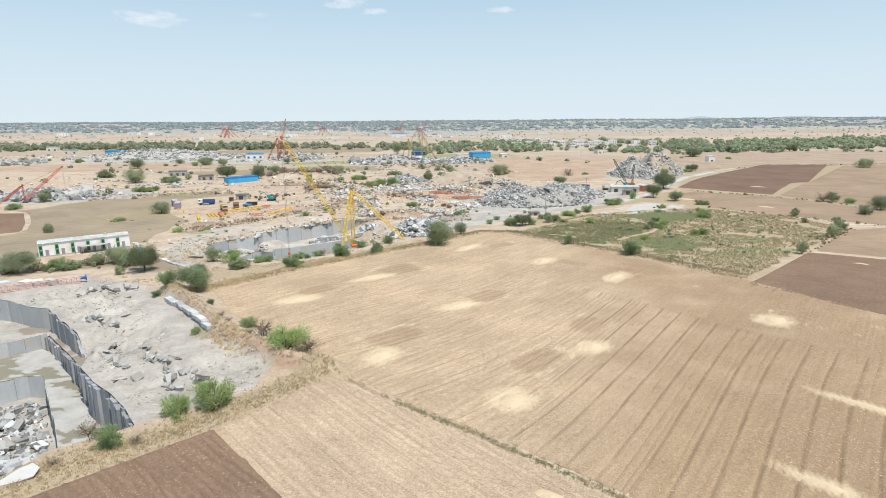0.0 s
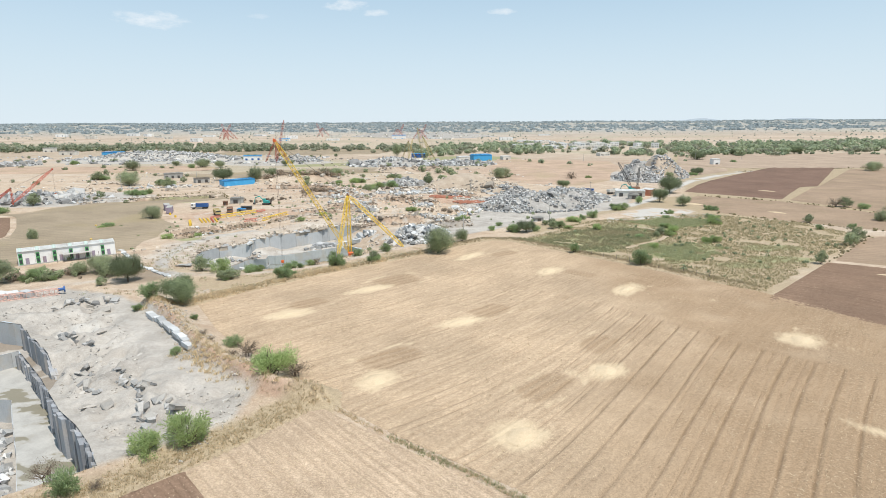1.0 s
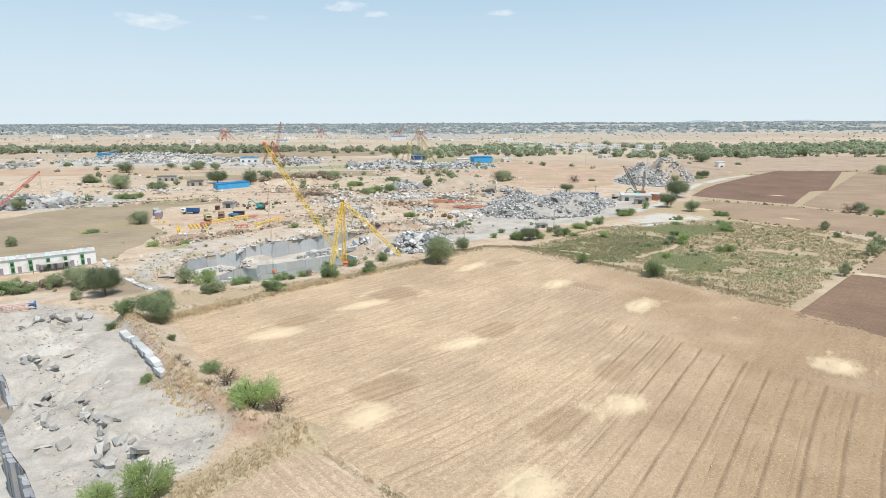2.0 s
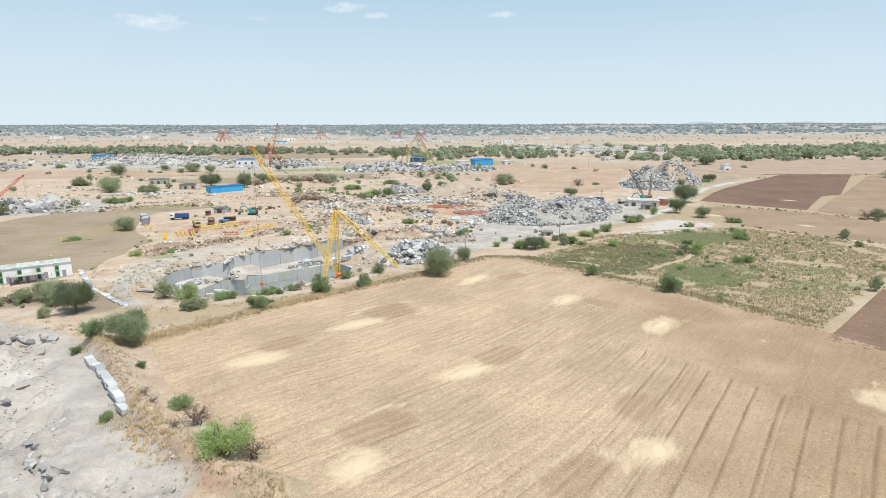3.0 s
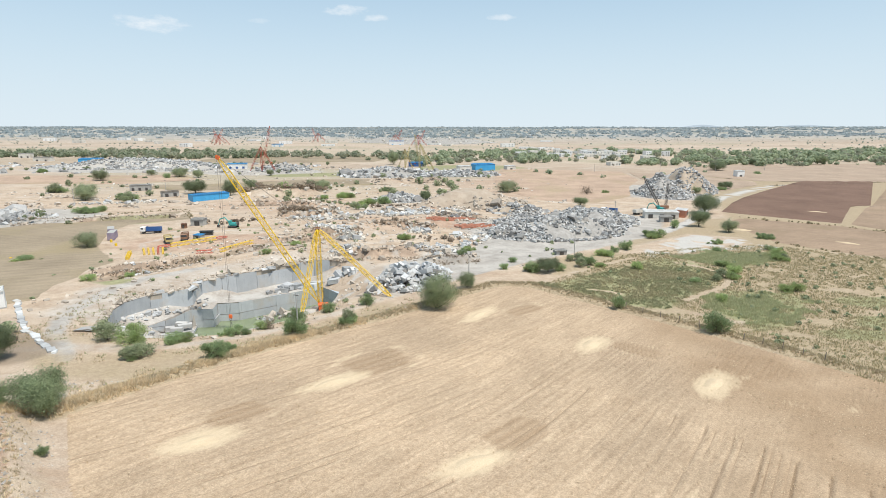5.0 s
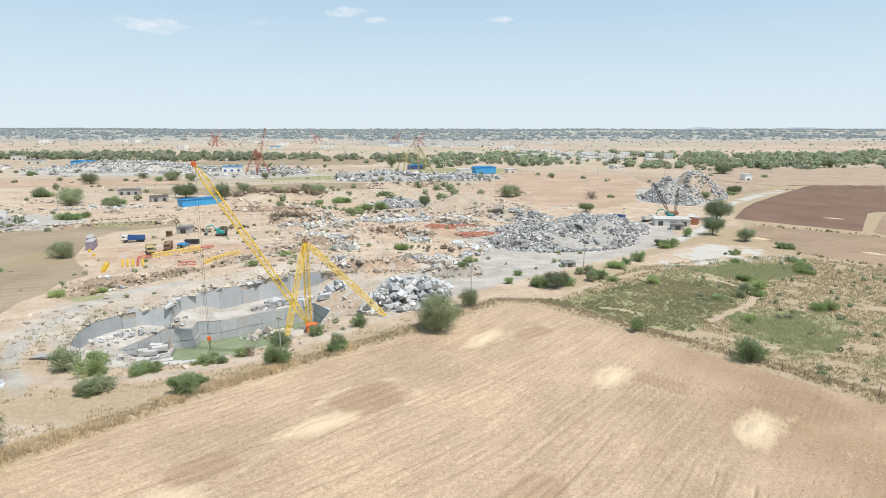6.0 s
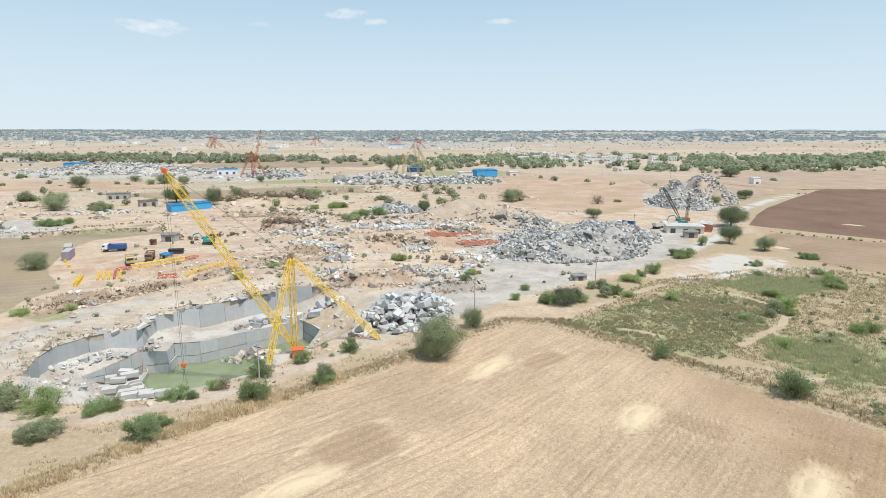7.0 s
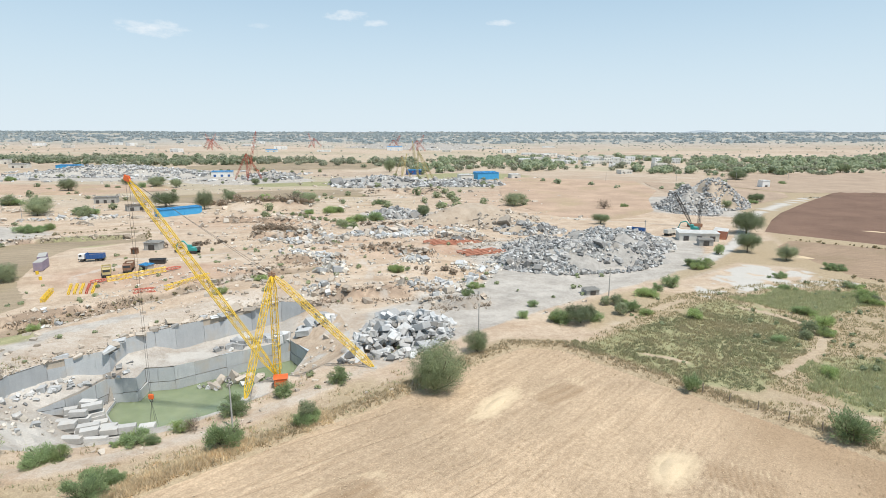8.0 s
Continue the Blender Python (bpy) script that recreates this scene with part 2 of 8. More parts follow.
def granite_mat(name, dark, light, obj=0.12, island=0.0):
    """Sawn or split granite: fine grain, water streaks down the face, rusty seams."""
    m, n, l, p = node_mat(name)
    co = n.new("ShaderNodeNewGeometry").outputs["Position"]
    mp = n.new("ShaderNodeMapping")
    mp.inputs["Scale"].default_value = (1, 1, 0.16)
    l.new(co, mp.inputs["Vector"])
    streak = noise_node(n, l, mp.outputs[0], 1.1, 6, 0.65)
    grain = noise_node(n, l, co, 5.0, 4, 0.7)
    big = noise_node(n, l, co, 0.22, 4)
    f = mix_node(n, l, 0.4, mix_node(n, l, 0.5, streak, big), grain)
    c = mix_node(n, l, range_node(n, l, f, 0.34, 0.66), dark, light)
    c = mix_node(n, l, range_node(n, l, streak, 0.60, 0.75, 0, 0.55), c, tuple(v * 0.45 for v in dark))
    c = mix_node(n, l, range_node(n, l, big, 0.53, 0.70, 0, 0.5), c, (0.40, 0.34, 0.265))
    if island:
        r = n.new("ShaderNodeNewGeometry").outputs["Random Per Island"]
        c = mix_node(n, l, 1.0, c, range_node(n, l, r, 0, 1, 1 - island, 1 + island), "MULTIPLY")
    else:
        r = n.new("ShaderNodeObjectInfo").outputs["Random"]
        c = mix_node(n, l, 1.0, c, range_node(n, l, r, 0, 1, 1 - obj, 1 + obj), "MULTIPLY")
    l.new(c, p.inputs["Base Color"])
    p.inputs["Roughness"].default_value = 0.75
    bump_node(n, l, p, f, 0.4, 0.12)
    return m


def wet_floor_mat():
    """Trodden rock flour over sawn granite with wet brown pools drawn out along the floor."""
    m, n, l, p = node_mat("wet_quarry_floor")
    co = n.new("ShaderNodeNewGeometry").outputs["Position"]
    mp = n.new("ShaderNodeMapping")
    mp.inputs["Rotation"].default_value = (0, 0, 0.75)
    mp.inputs["Scale"].default_value = (0.55, 1.0, 1.0)
    l.new(co, mp.inputs["Vector"])
    med = noise_node(n, l, co, 0.35, 6, 0.6)
    fine = noise_node(n, l, co, 3.5, 5, 0.7)
    pool = noise_node(n, l, mp.outputs[0], 0.2, 4, 0.55)
    c = mix_node(n, l, range_node(n, l, mix_node(n, l, 0.35, med, fine), 0.36, 0.64), (0.33, 0.318, 0.292), (0.445, 0.43, 0.398))
    c = mix_node(n, l, range_node(n, l, pool, 0.505, 0.53, 0, 0.35), c, (0.30, 0.275, 0.225))
    wet = range_node(n, l, pool, 0.545, 0.56, 0, 0.85)
    c = mix_node(n, l, wet, c, (0.205, 0.18, 0.12))
    l.new(c, p.inputs["Base Color"])
    l.new(range_node(n, l, wet, 0, 1, 0.9, 0.45), p.inputs["Roughness"])
    bump_node(n, l, p, mix_node(n, l, 0.5, med, fine), 0.25, 0.12)
    return m


GROUND = ground_mat()
WET_FLOOR = wet_floor_mat()
STUBBLE = field_mat("stubble_field", (0.295, 0.21, 0.135), (0.535, 0.408, 0.282), (0.61, 0.49, 0.332), -48, 0.9, 0.0, 0.5, grain=0.25)
PLOUGHED = field_mat("ploughed_field", (0.155, 0.098, 0.065), (0.26, 0.175, 0.122), (0.36, 0.27, 0.195), 40, 1.1, 0.06, 0.8, litter_amt=0.5)
RED_BROWN = field_mat("red_brown_field", (0.13, 0.08, 0.057), (0.215, 0.138, 0.102), (0.33, 0.25, 0.19), 40, 2.2, 0.15, 0.6, litter_amt=0.3)
PINK_FIELD = field_mat("fallow_field", (0.345, 0.242, 0.172), (0.455, 0.34, 0.255), (0.54, 0.44, 0.335), 20, 3.0, 0.08, 0.4, (0.34, 0.27, 0.17))
BROWN_FALLOW = field_mat("brown_fallow_field", (0.235, 0.165, 0.112), (0.345, 0.255, 0.18), (0.46, 0.365, 0.265), 20, 3.0, 0.08, 0.4, (0.25, 0.19, 0.12))
FAR_PINK = field_mat("far_fallow_field", (0.30, 0.222, 0.162), (0.40, 0.312, 0.236), (0.48, 0.40, 0.31), 20, 3.0, 0.08, 0.4, (0.36, 0.27, 0.2))
PALE_FIELD = field_mat("pale_fallow_field", (0.235, 0.186, 0.128), (0.33, 0.267, 0.19), (0.42, 0.35, 0.255), -20, 4.0, 0.08, 0.4, (0.29, 0.235, 0.14))
STUBBLE_LOW = field_mat("row_stubble_field", (0.31, 0.225, 0.152), (0.53, 0.408, 0.292), (0.63, 0.515, 0.372), 48, 1.25, 0.05, 0.45, litter_amt=0.6, grain=0.3)
STRAW = plain("straw", (0.46, 0.352, 0.228), (0.60, 0.475, 0.325), 2.5, 0.95, bump=0.3, dist=0.1)
CUT = granite_mat("cut_granite", (0.335, 0.35, 0.36), (0.50, 0.515, 0.52))
# darker than CUT: the shade on the ribbed faces is in this colour
RIB = granite_mat("shaded_rib_granite", (0.20, 0.21, 0.225), (0.35, 0.36, 0.38), 0.24)
YARD_ROCK = granite_mat("dusty_rock", (0.29, 0.265, 0.23), (0.47, 0.44, 0.395), 0, 0.3)
BLOCK = granite_mat("granite_block", (0.325, 0.33, 0.33), (0.555, 0.558, 0.552), 0.36)
RUBBLE = granite_mat("granite_rubble", (0.23, 0.23, 0.225), (0.45, 0.45, 0.44), 0, 0.6)
TAN_ROCK = granite_mat("weathered_rock", (0.32, 0.265, 0.205), (0.50, 0.435, 0.36), 0, 0.28)
BANK_ROCK = granite_mat("brown_rock", (0.27, 0.21, 0.155), (0.50, 0.425, 0.345), 0, 0.4)
GREY_HEAP = plain("quarry_waste", (0.23, 0.215, 0.195), (0.41, 0.385, 0.35), 0.4, 0.95, bump=0.8, dist=0.4)
DUST_HEAP = plain("dusty_spoil", (0.33, 0.30, 0.26), (0.48, 0.45, 0.405), 0.5, 0.95, bump=0.8, dist=0.3)
TAN_HEAP = plain("earth_spoil", (0.31, 0.24, 0.175), (0.45, 0.375, 0.295), 0.25, 0.95, bump=0.6, dist=0.4)
LEAF_OLIVE = leaf_mat("olive_leaves", (0.215, 0.25, 0.145), (0.445, 0.485, 0.295))
LEAF_DARK = leaf_mat("dark_olive_leaves", (0.145, 0.185, 0.095), (0.325, 0.375, 0.215))
LEAF_GREEN = leaf_mat("green_leaves", (0.195, 0.27, 0.125), (0.44, 0.525, 0.275))
REED = leaf_mat("reed_blades", (0.295, 0.31, 0.165), (0.54, 0.535, 0.325))
LEAF_BRIGHT = leaf_mat("bright_leaves", (0.25, 0.33, 0.12), (0.49, 0.57, 0.27))
LEAF_DRY = leaf_mat("dry_twigs", (0.26, 0.205, 0.15), (0.43, 0.35, 0.265))
# far belts and hedge: distance haze is put into the leaf colour
LEAF_FAR = leaf_mat("far_hazy_leaves", (0.22, 0.265, 0.165), (0.41, 0.455, 0.305))
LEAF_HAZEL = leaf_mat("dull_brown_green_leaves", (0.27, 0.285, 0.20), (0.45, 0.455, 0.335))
LEAF_GREY = leaf_mat("grey_green_leaves", (0.165, 0.20, 0.105), (0.335, 0.375, 0.215))
REED_TAN = leaf_mat("tan_reed_blades", (0.36, 0.31, 0.18), (0.60, 0.52, 0.34))
PALE_ROCK = granite_mat("pale_rock", (0.40, 0.365, 0.315), (0.58, 0.54, 0.475), 0, 0.3)
PALE_SLAB = granite_mat("pale_granite_slab", (0.41, 0.40, 0.38), (0.56, 0.55, 0.525), 0.12)
# leaves on the far plain, paled and greyed by haze in the colour
LEAF_HAZE = leaf_mat("hazy_grey_green_leaves", (0.30, 0.335, 0.27), (0.44, 0.475, 0.40))
LEAF_PALE = leaf_mat("pale_hazy_leaves", (0.50, 0.55, 0.55), (0.59, 0.64, 0.64))
BRUSH = leaf_mat("dry_brush", (0.50, 0.40, 0.26), (0.76, 0.645, 0.455))
GRASS_DRY = leaf_mat("dry_grass", (0.42, 0.34, 0.215), (0.64, 0.53, 0.365))
PASTURE = leaf_mat("pasture_grass", (0.37, 0.315, 0.18), (0.56, 0.485, 0.31))
BARK = plain("bark", (0.09, 0.065, 0.045), (0.19, 0.15, 0.11), 2.0, 0.95)
DULL_YELLOW = plain("dusty_yellow_paint", (0.42, 0.33, 0.14), (0.55, 0.45, 0.22), 0.6, 0.6, bump=0.1)
YELLOW = plain("yellow_paint", (0.62, 0.39, 0.012), (0.76, 0.52, 0.03), 0.6, 0.5, bump=0.1, stain=(0.42, 0.27, 0.06))
ORANGE = plain("orange_paint", (0.62, 0.10, 0.02), (0.76, 0.16, 0.035), 0.6, 0.5, bump=0.1, stain=(0.4, 0.12, 0.05))
RED = plain("red_paint", (0.38, 0.07, 0.04), (0.52, 0.12, 0.07), 0.6, 0.6, bump=0.1, stain=(0.3, 0.12, 0.08))
FADED_RED = plain("faded_red_paint", (0.50, 0.29, 0.235), (0.62, 0.41, 0.34), 0.6, 0.7, bump=0.1)
BLUE = plain("blue_sheet", (0.045, 0.30, 0.58), (0.07, 0.38, 0.68), 0.5, 0.5, bump=0.1)
DEEP_BLUE = plain("blue_paint", (0.02, 0.075, 0.24), (0.035, 0.12, 0.32), 0.6, 0.5, bump=0.1)
TEAL = plain("teal_paint", (0.03, 0.28, 0.26), (0.06, 0.38, 0.35), 0.6, 0.5, bump=0.1)
WHITE = plain("white_paint", (0.68, 0.68, 0.66), (0.82, 0.82, 0.80), 0.4, 0.6, bump=0.1, stain=(0.58, 0.55, 0.5))
CREAM = plain("limewash", (0.55, 0.52, 0.46), (0.74, 0.72, 0.66), 0.4, 0.8, bump=0.1, stain=(0.45, 0.40, 0.34))
GREEN_PAINT = plain("green_paint", (0.04, 0.20, 0.06), (0.07, 0.29, 0.10), 0.6, 0.5, bump=0.1)
FADED_GREEN = plain("faded_green_paint", (0.36, 0.44, 0.39), (0.50, 0.57, 0.52), 0.6, 0.6, bump=0.1)
VIOLET = plain("violet_grey_paint", (0.24, 0.20, 0.26), (0.34, 0.29, 0.36), 0.6, 0.6, bump=0.1, stain=(0.28, 0.22, 0.2))
CEMENT = plain("cement", (0.30, 0.29, 0.27), (0.45, 0.44, 0.41), 0.6, 0.9, bump=0.2)
STEEL = plain("dark_steel", (0.06, 0.06, 0.06), (0.14, 0.13, 0.12), 1.5, 0.5, 0.6, bump=0.1)
RUST = plain("rusty_steel", (0.20, 0.10, 0.06), (0.32, 0.19, 0.12), 1.2, 0.8, 0.2, bump=0.2)
RUBBER = plain("rubber", (0.025, 0.025, 0.025), (0.06, 0.055, 0.05), 2.0, 0.85, bump=0.1)
PANE = plain("dark_glass", (0.03, 0.04, 0.05), (0.06, 0.07, 0.08), 0.5, 0.12, bump=0)
BRICK_RED = plain("red_brick", (0.36, 0.14, 0.085), (0.50, 0.23, 0.15), 1.0, 0.9, bump=0.3)
WOOD = plain("grey_wood", (0.16, 0.13, 0.10), (0.30, 0.26, 0.21), 2.0, 0.9)
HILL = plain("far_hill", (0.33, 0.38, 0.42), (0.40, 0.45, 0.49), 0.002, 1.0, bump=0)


def water_mat():
    m, n, l, p = node_mat("pit_water")
    co = n.new("ShaderNodeNewGeometry").outputs["Position"]
    a = noise_node(n, l, co, 0.12, 4)
    c = mix_node(n, l, range_node(n, l, a, 0.35, 0.65), (0.17, 0.21, 0.115), (0.24, 0.275, 0.16))
    l.new(c, p.inputs["Base Color"])
    p.inputs["Roughness"].default_value = 0.08
    p.subsurface_method = "BURLEY"
    p.inputs["Subsurface Weight"].default_value = 1.0
    p.inputs["Subsurface Radius"].default_value = (3.0, 3.0, 2.4)
    p.inputs["Subsurface Scale"].default_value = 1.0
    bump_node(n, l, p, noise_node(n, l, co, 2.0, 3), 0.08, 0.05)
    return m


WATER = water_mat()

# ---- mesh helpers ----


def hash2(ix, iy, s):
    v = np.sin(ix * 127.1 + iy * 311.7 + s * 74.7) * 43758.5453
    return v - np.floor(v)


def vnoise(x, y, s=0):
    """Smooth value noise in 0..1, for arrays."""
    x, y = np.asarray(x, float), np.asarray(y, float)
    ix, iy = np.floor(x), np.floor(y)
    fx, fy = x - ix, y - iy
    fx, fy = fx * fx * (3 - 2 * fx), fy * fy * (3 - 2 * fy)
    a, b = hash2(ix, iy, s), hash2(ix + 1, iy, s)
    c, d = hash2(ix, iy + 1, s), hash2(ix + 1, iy + 1, s)
    return (a * (1 - fx) + b * fx) * (1 - fy) + (c * (1 - fx) + d * fx) * fy


def fbm(x, y, s=0, octaves=4):
    x, y = np.asarray(x, float), np.asarray(y, float)
    total, amp = 0.0, 0.5
    for k in range(octaves):
        total = total + amp * vnoise(x, y, s + k * 13)
        x, y, amp = x * 2.03 + 5.1, y * 2.03 + 1.7, amp * 0.5
    return total / (1 - 0.5 ** octaves)


def inside(poly, x, y):
    x, y = np.asarray(x, float), np.asarray(y, float)
    r = np.zeros(x.shape, bool)
    n = len(poly)
    for i in range(n):
        (x0, y0), (x1, y1) = poly[i][:2], poly[(i + 1) % n][:2]
        if y0 == y1:
            continue
        r ^= ((y0 > y) != (y1 > y)) & (x < (x1 - x0) * (y - y0) / (y1 - y0) + x0)
    return r


def nearest(line, x, y, closed=False):
    """Distance to a polyline, the nearest point on it and how far along (in points) it lies."""
    x, y = np.asarray(x, float), np.asarray(y, float)
    best = np.full(x.shape, 1e9)
    px, py, pt = np.zeros(x.shape), np.zeros(x.shape), np.zeros(x.shape)
    n = len(line)
    for i in range(n if closed else n - 1):
        (x0, y0), (x1, y1) = line[i][:2], line[(i + 1) % n][:2]
        dx, dy = x1 - x0, y1 - y0
        t = np.clip(((x - x0) * dx + (y - y0) * dy) / max(dx * dx + dy * dy, 1e-9), 0, 1)
        qx, qy = x0 + t * dx, y0 + t * dy
        d = np.hypot(x - qx, y - qy)
        m = d < best
        best[m], px[m], py[m], pt[m] = d[m], qx[m], qy[m], i + t[m]
    return best, px, py, pt


def signed(poly, x, y):
    """Distance to a polygon's edge, positive inside."""
    d = nearest(poly, x, y, True)[0]
    return np.where(inside(poly, x, y), d, -d)


def soft(v, lo, hi):
    t = np.clip((v - lo) / (hi - lo), 0, 1)
    return t * t * (3 - 2 * t)


def densify(line, step, closed=True):
    out = []
    n = len(line)
    for i in range(n if closed else n - 1):
        a, b = line[i], line[(i + 1) % n]
        k = max(1, int(math.dist(a, b) / step))
        out += [(a[0] + (b[0] - a[0]) * j / k, a[1] + (b[1] - a[1]) * j / k) for j in range(k)]
    if not closed:
        out.append(tuple(line[-1][:2]))
    return out


def raw_mesh(name, verts, faces, mat, smooth=False):
    me = bpy.data.meshes.new(name)
    me.from_pydata([tuple(v) for v in verts], [], [tuple(int(i) for i in f) for f in faces])
    me.materials.append(mat)
    if smooth:
        me.polygons.foreach_set("use_smooth", [True] * len(me.polygons))
    me.update()
    return me


def bm_mesh(name, bm, mat, smooth=False):
    me = bpy.data.meshes.new(name)
    bm.to_mesh(me)
    bm.free()
    me.materials.append(mat)
    if smooth:
        me.polygons.foreach_set("use_smooth", [True] * len(me.polygons))
    return me


def put(name, me, parent=None, label="", m=None):
    ob = new(name, me)
    if parent is not None:
        ob.parent = parent
    if m is not None:
        ob.matrix_local = m
    if label:
        tagged(ob, label)
    return ob


def part(name, bm, mat, parent, label="", smooth=False):
    return put(name, bm_mesh(name, bm, mat, smooth), parent, label)


def thing(name, m, label, category, group="", kind=""):
    ob = new(name)
    ob.empty_display_size = 0.3
    ob.matrix_world = m
    return tagged(ob, label, category, group, kind)


def colour_layer(me, name, r, g, b):
    la = me.color_attributes.new(name, "FLOAT_COLOR", "POINT")
    a = np.ones((len(me.vertices), 4), np.float32)
    a[:, 0], a[:, 1], a[:, 2] = r, g, b
    la.data.foreach_set("color", a.ravel())


def cdt(points, edges):
    from mathutils.geometry import delaunay_2d_cdt
    v, e, f = delaunay_2d_cdt([Vector(p) for p in points], edges, [], 0, 1e-4)[:3]
    return np.array([(p.x, p.y) for p in v]), [t for t in f if len(t) == 3]


def box(bm, cx, cy, z0, sx, sy, sz, bevel=0.0, rz=0.0):
    """A box on z0, centred at cx, cy; returns its vertices."""
    r = bmesh.ops.create_cube(bm, size=1.0)["verts"]
    bmesh.ops.scale(bm, vec=(sx, sy, sz), verts=r)
    if rz:
        bmesh.ops.rotate(bm, verts=r, cent=(0, 0, 0), matrix=Matrix.Rotation(rz, 3, "Z"))
    bmesh.ops.translate(bm, vec=(cx, cy, z0 + sz / 2), verts=r)
    if bevel:
        es = list({e for v in r for e in v.link_edges})
        bmesh.ops.bevel(bm, geom=es, offset=bevel, segments=1, affect="EDGES")
    return r


def rod(bm, a, b, r, sides=6, r2=None):
    a, b = Vector(a), Vector(b)
    d = b - a
    res = bmesh.ops.create_cone(bm, cap_ends=True, segments=sides, radius1=r, radius2=r if r2 is None else r2, depth=d.length)["verts"]
    q = d.to_track_quat("Z", "Y").to_matrix().to_4x4()
    bmesh.ops.transform(bm, matrix=Matrix.Translation((a + b) / 2) @ q, verts=res)
    return res


def bars(segments, sides=4):
    """Many straight bars (a, b, radius) as one vertex and face list, fast."""
    V, F = [], []
    for a, b, r in segments:
        a, b = Vector(a), Vector(b)
        d = (b - a).normalized()
        u = d.orthogonal().normalized()
        w = d.cross(u)
        k = len(V)
        for p in (a, b):
            for i in range(sides):
                t = 2 * math.pi * (i + 0.5) / sides
                V.append(p + u * (r * math.cos(t)) + w * (r * math.sin(t)))
        for i in range(sides):
            j = (i + 1) % sides
            F.append((k + i, k + j, k + sides + j, k + sides + i))
        F.append(tuple(k + i for i in reversed(range(sides))))
        F.append(tuple(k + sides + i for i in range(sides)))
    return V, F


def lattice(length, width, bay, chord=0.07, lace=0.035, taper=2.5):
    """Bars of a square lattice girder along +z from 0 to length, tapered at both ends."""
    def half(z):
        t = min(z, length - z)
        return width / 2 * (0.28 + 0.72 * min(1, t / taper)) if taper else width / 2
    segs = []
    n = max(2, round(length / bay))
    zs = [length * i / n for i in range(n + 1)]
    corner = [(-1, -1), (1, -1), (1, 1), (-1, 1)]
    for i in range(n):
        a, b = half(zs[i]), half(zs[i + 1])
        for k in range(4):
            (cx, cy), (dx, dy) = corner[k], corner[(k + 1) % 4]
            segs.append(((cx * a, cy * a, zs[i]), (cx * b, cy * b, zs[i + 1]), chord))
            segs.append(((cx * a, cy * a, zs[i]), (dx * a, dy * a, zs[i]), lace))
            if (i + k) % 2:
                segs.append(((cx * a, cy * a, zs[i]), (dx * b, dy * b, zs[i + 1]), lace))
            else:
                segs.append(((dx * a, dy * a, zs[i]), (cx * b, cy * b, zs[i + 1]), lace))
    return segs


def along(a, b, roll=0.0):
    """The pose that lays +z from a to b."""
    d = Vector(b) - Vector(a)
    return Matrix.Translation(a) @ d.to_track_quat("Z", "Y").to_matrix().to_4x4() @ Matrix.Rotation(roll, 4, "Z")


# ---- rocks ----


def rock_verts(rng, blocky):
    """Eight shaken corners of a block, with unit size."""
    c = np.array([(x, y, z) for z in (-1, 1) for y in (-1, 1) for x in (-1, 1)], float) * 0.5
    c *= rng.uniform(0.55, 1.0, 3) if not blocky else rng.uniform(0.75, 1.0, 3)
    return c + rng.uniform(-1, 1, (8, 3)) * (0.05 if blocky else 0.17)


ROCK_FACES = np.array([(0, 2, 3, 1), (4, 5, 7, 6), (0, 1, 5, 4), (2, 6, 7, 3), (0, 4, 6, 2), (1, 3, 7, 5)])


def turn_any(rng, tilt):
    ax, az = rng.normal(0, tilt), rng.uniform(0, 2 * math.pi)
    ay = rng.normal(0, tilt)
    return np.array(Euler((ax, ay, az)).to_matrix())


def rocks_joined(name, places, sizes, mat, seed, blocky=False, tilt=0.5, flat=1.0, label="", category="", parent=None):
    """Many rocks, too many to count, in one mesh."""
    rng = np.random.default_rng(seed)
    V, F = [], []
    for i, (p, s) in enumerate(zip(places, sizes)):
        v = rock_verts(rng, blocky) * (1.3, 1.0, flat)
        v = (v * s) @ turn_any(rng, tilt).T + p
        V.append(v)
        F.append(ROCK_FACES + 8 * i)
    me = raw_mesh(name, np.concatenate(V), np.concatenate(F), mat)
    ob = put(name, me, parent)
    return tagged(ob, label, category, kind="stuff")


def rock_kinds(name, mat, seed, n, blocky):
    """Some rock meshes with chipped edges, to share."""
    rng = np.random.default_rng(seed)
    out = []
    for k in range(n):
        bm = bmesh.new()
        v = [bm.verts.new(tuple(p)) for p in rock_verts(rng, blocky) * (1.35, 1.0, 0.85)]
        for f in ROCK_FACES:
            bm.faces.new([v[i] for i in f])
        bmesh.ops.recalc_face_normals(bm, faces=bm.faces[:])
        es = bm.edges[:] if blocky else rng.permutation(np.array(bm.edges[:], object))[:7].tolist()
        bmesh.ops.bevel(bm, geom=es, offset=0.03 if blocky else 0.09, segments=1, affect="EDGES")
        out.append(bm_mesh(name, bm, mat))
    return out


BLOCK_KINDS = rock_kinds("block", BLOCK, 5, 6, True)
PALE_BLOCKS = rock_kinds("block", PALE_SLAB, 15, 5, True)
SLAB_KINDS = rock_kinds("rock", BLOCK, 6, 8, False)
HEAP_KINDS = rock_kinds("rock", granite_mat("heap_rock", (0.20, 0.195, 0.185), (0.41, 0.40, 0.385), 0.45), 8, 9, False)
YARD_KINDS = rock_kinds("rock", granite_mat("yard_rock", (0.28, 0.26, 0.23), (0.47, 0.44, 0.40), 0.3), 10, 7, False)
TAN_KINDS = rock_kinds("rock", granite_mat("tan_rock", (0.33, 0.28, 0.225), (0.53, 0.47, 0.40), 0.22), 9, 7, False)


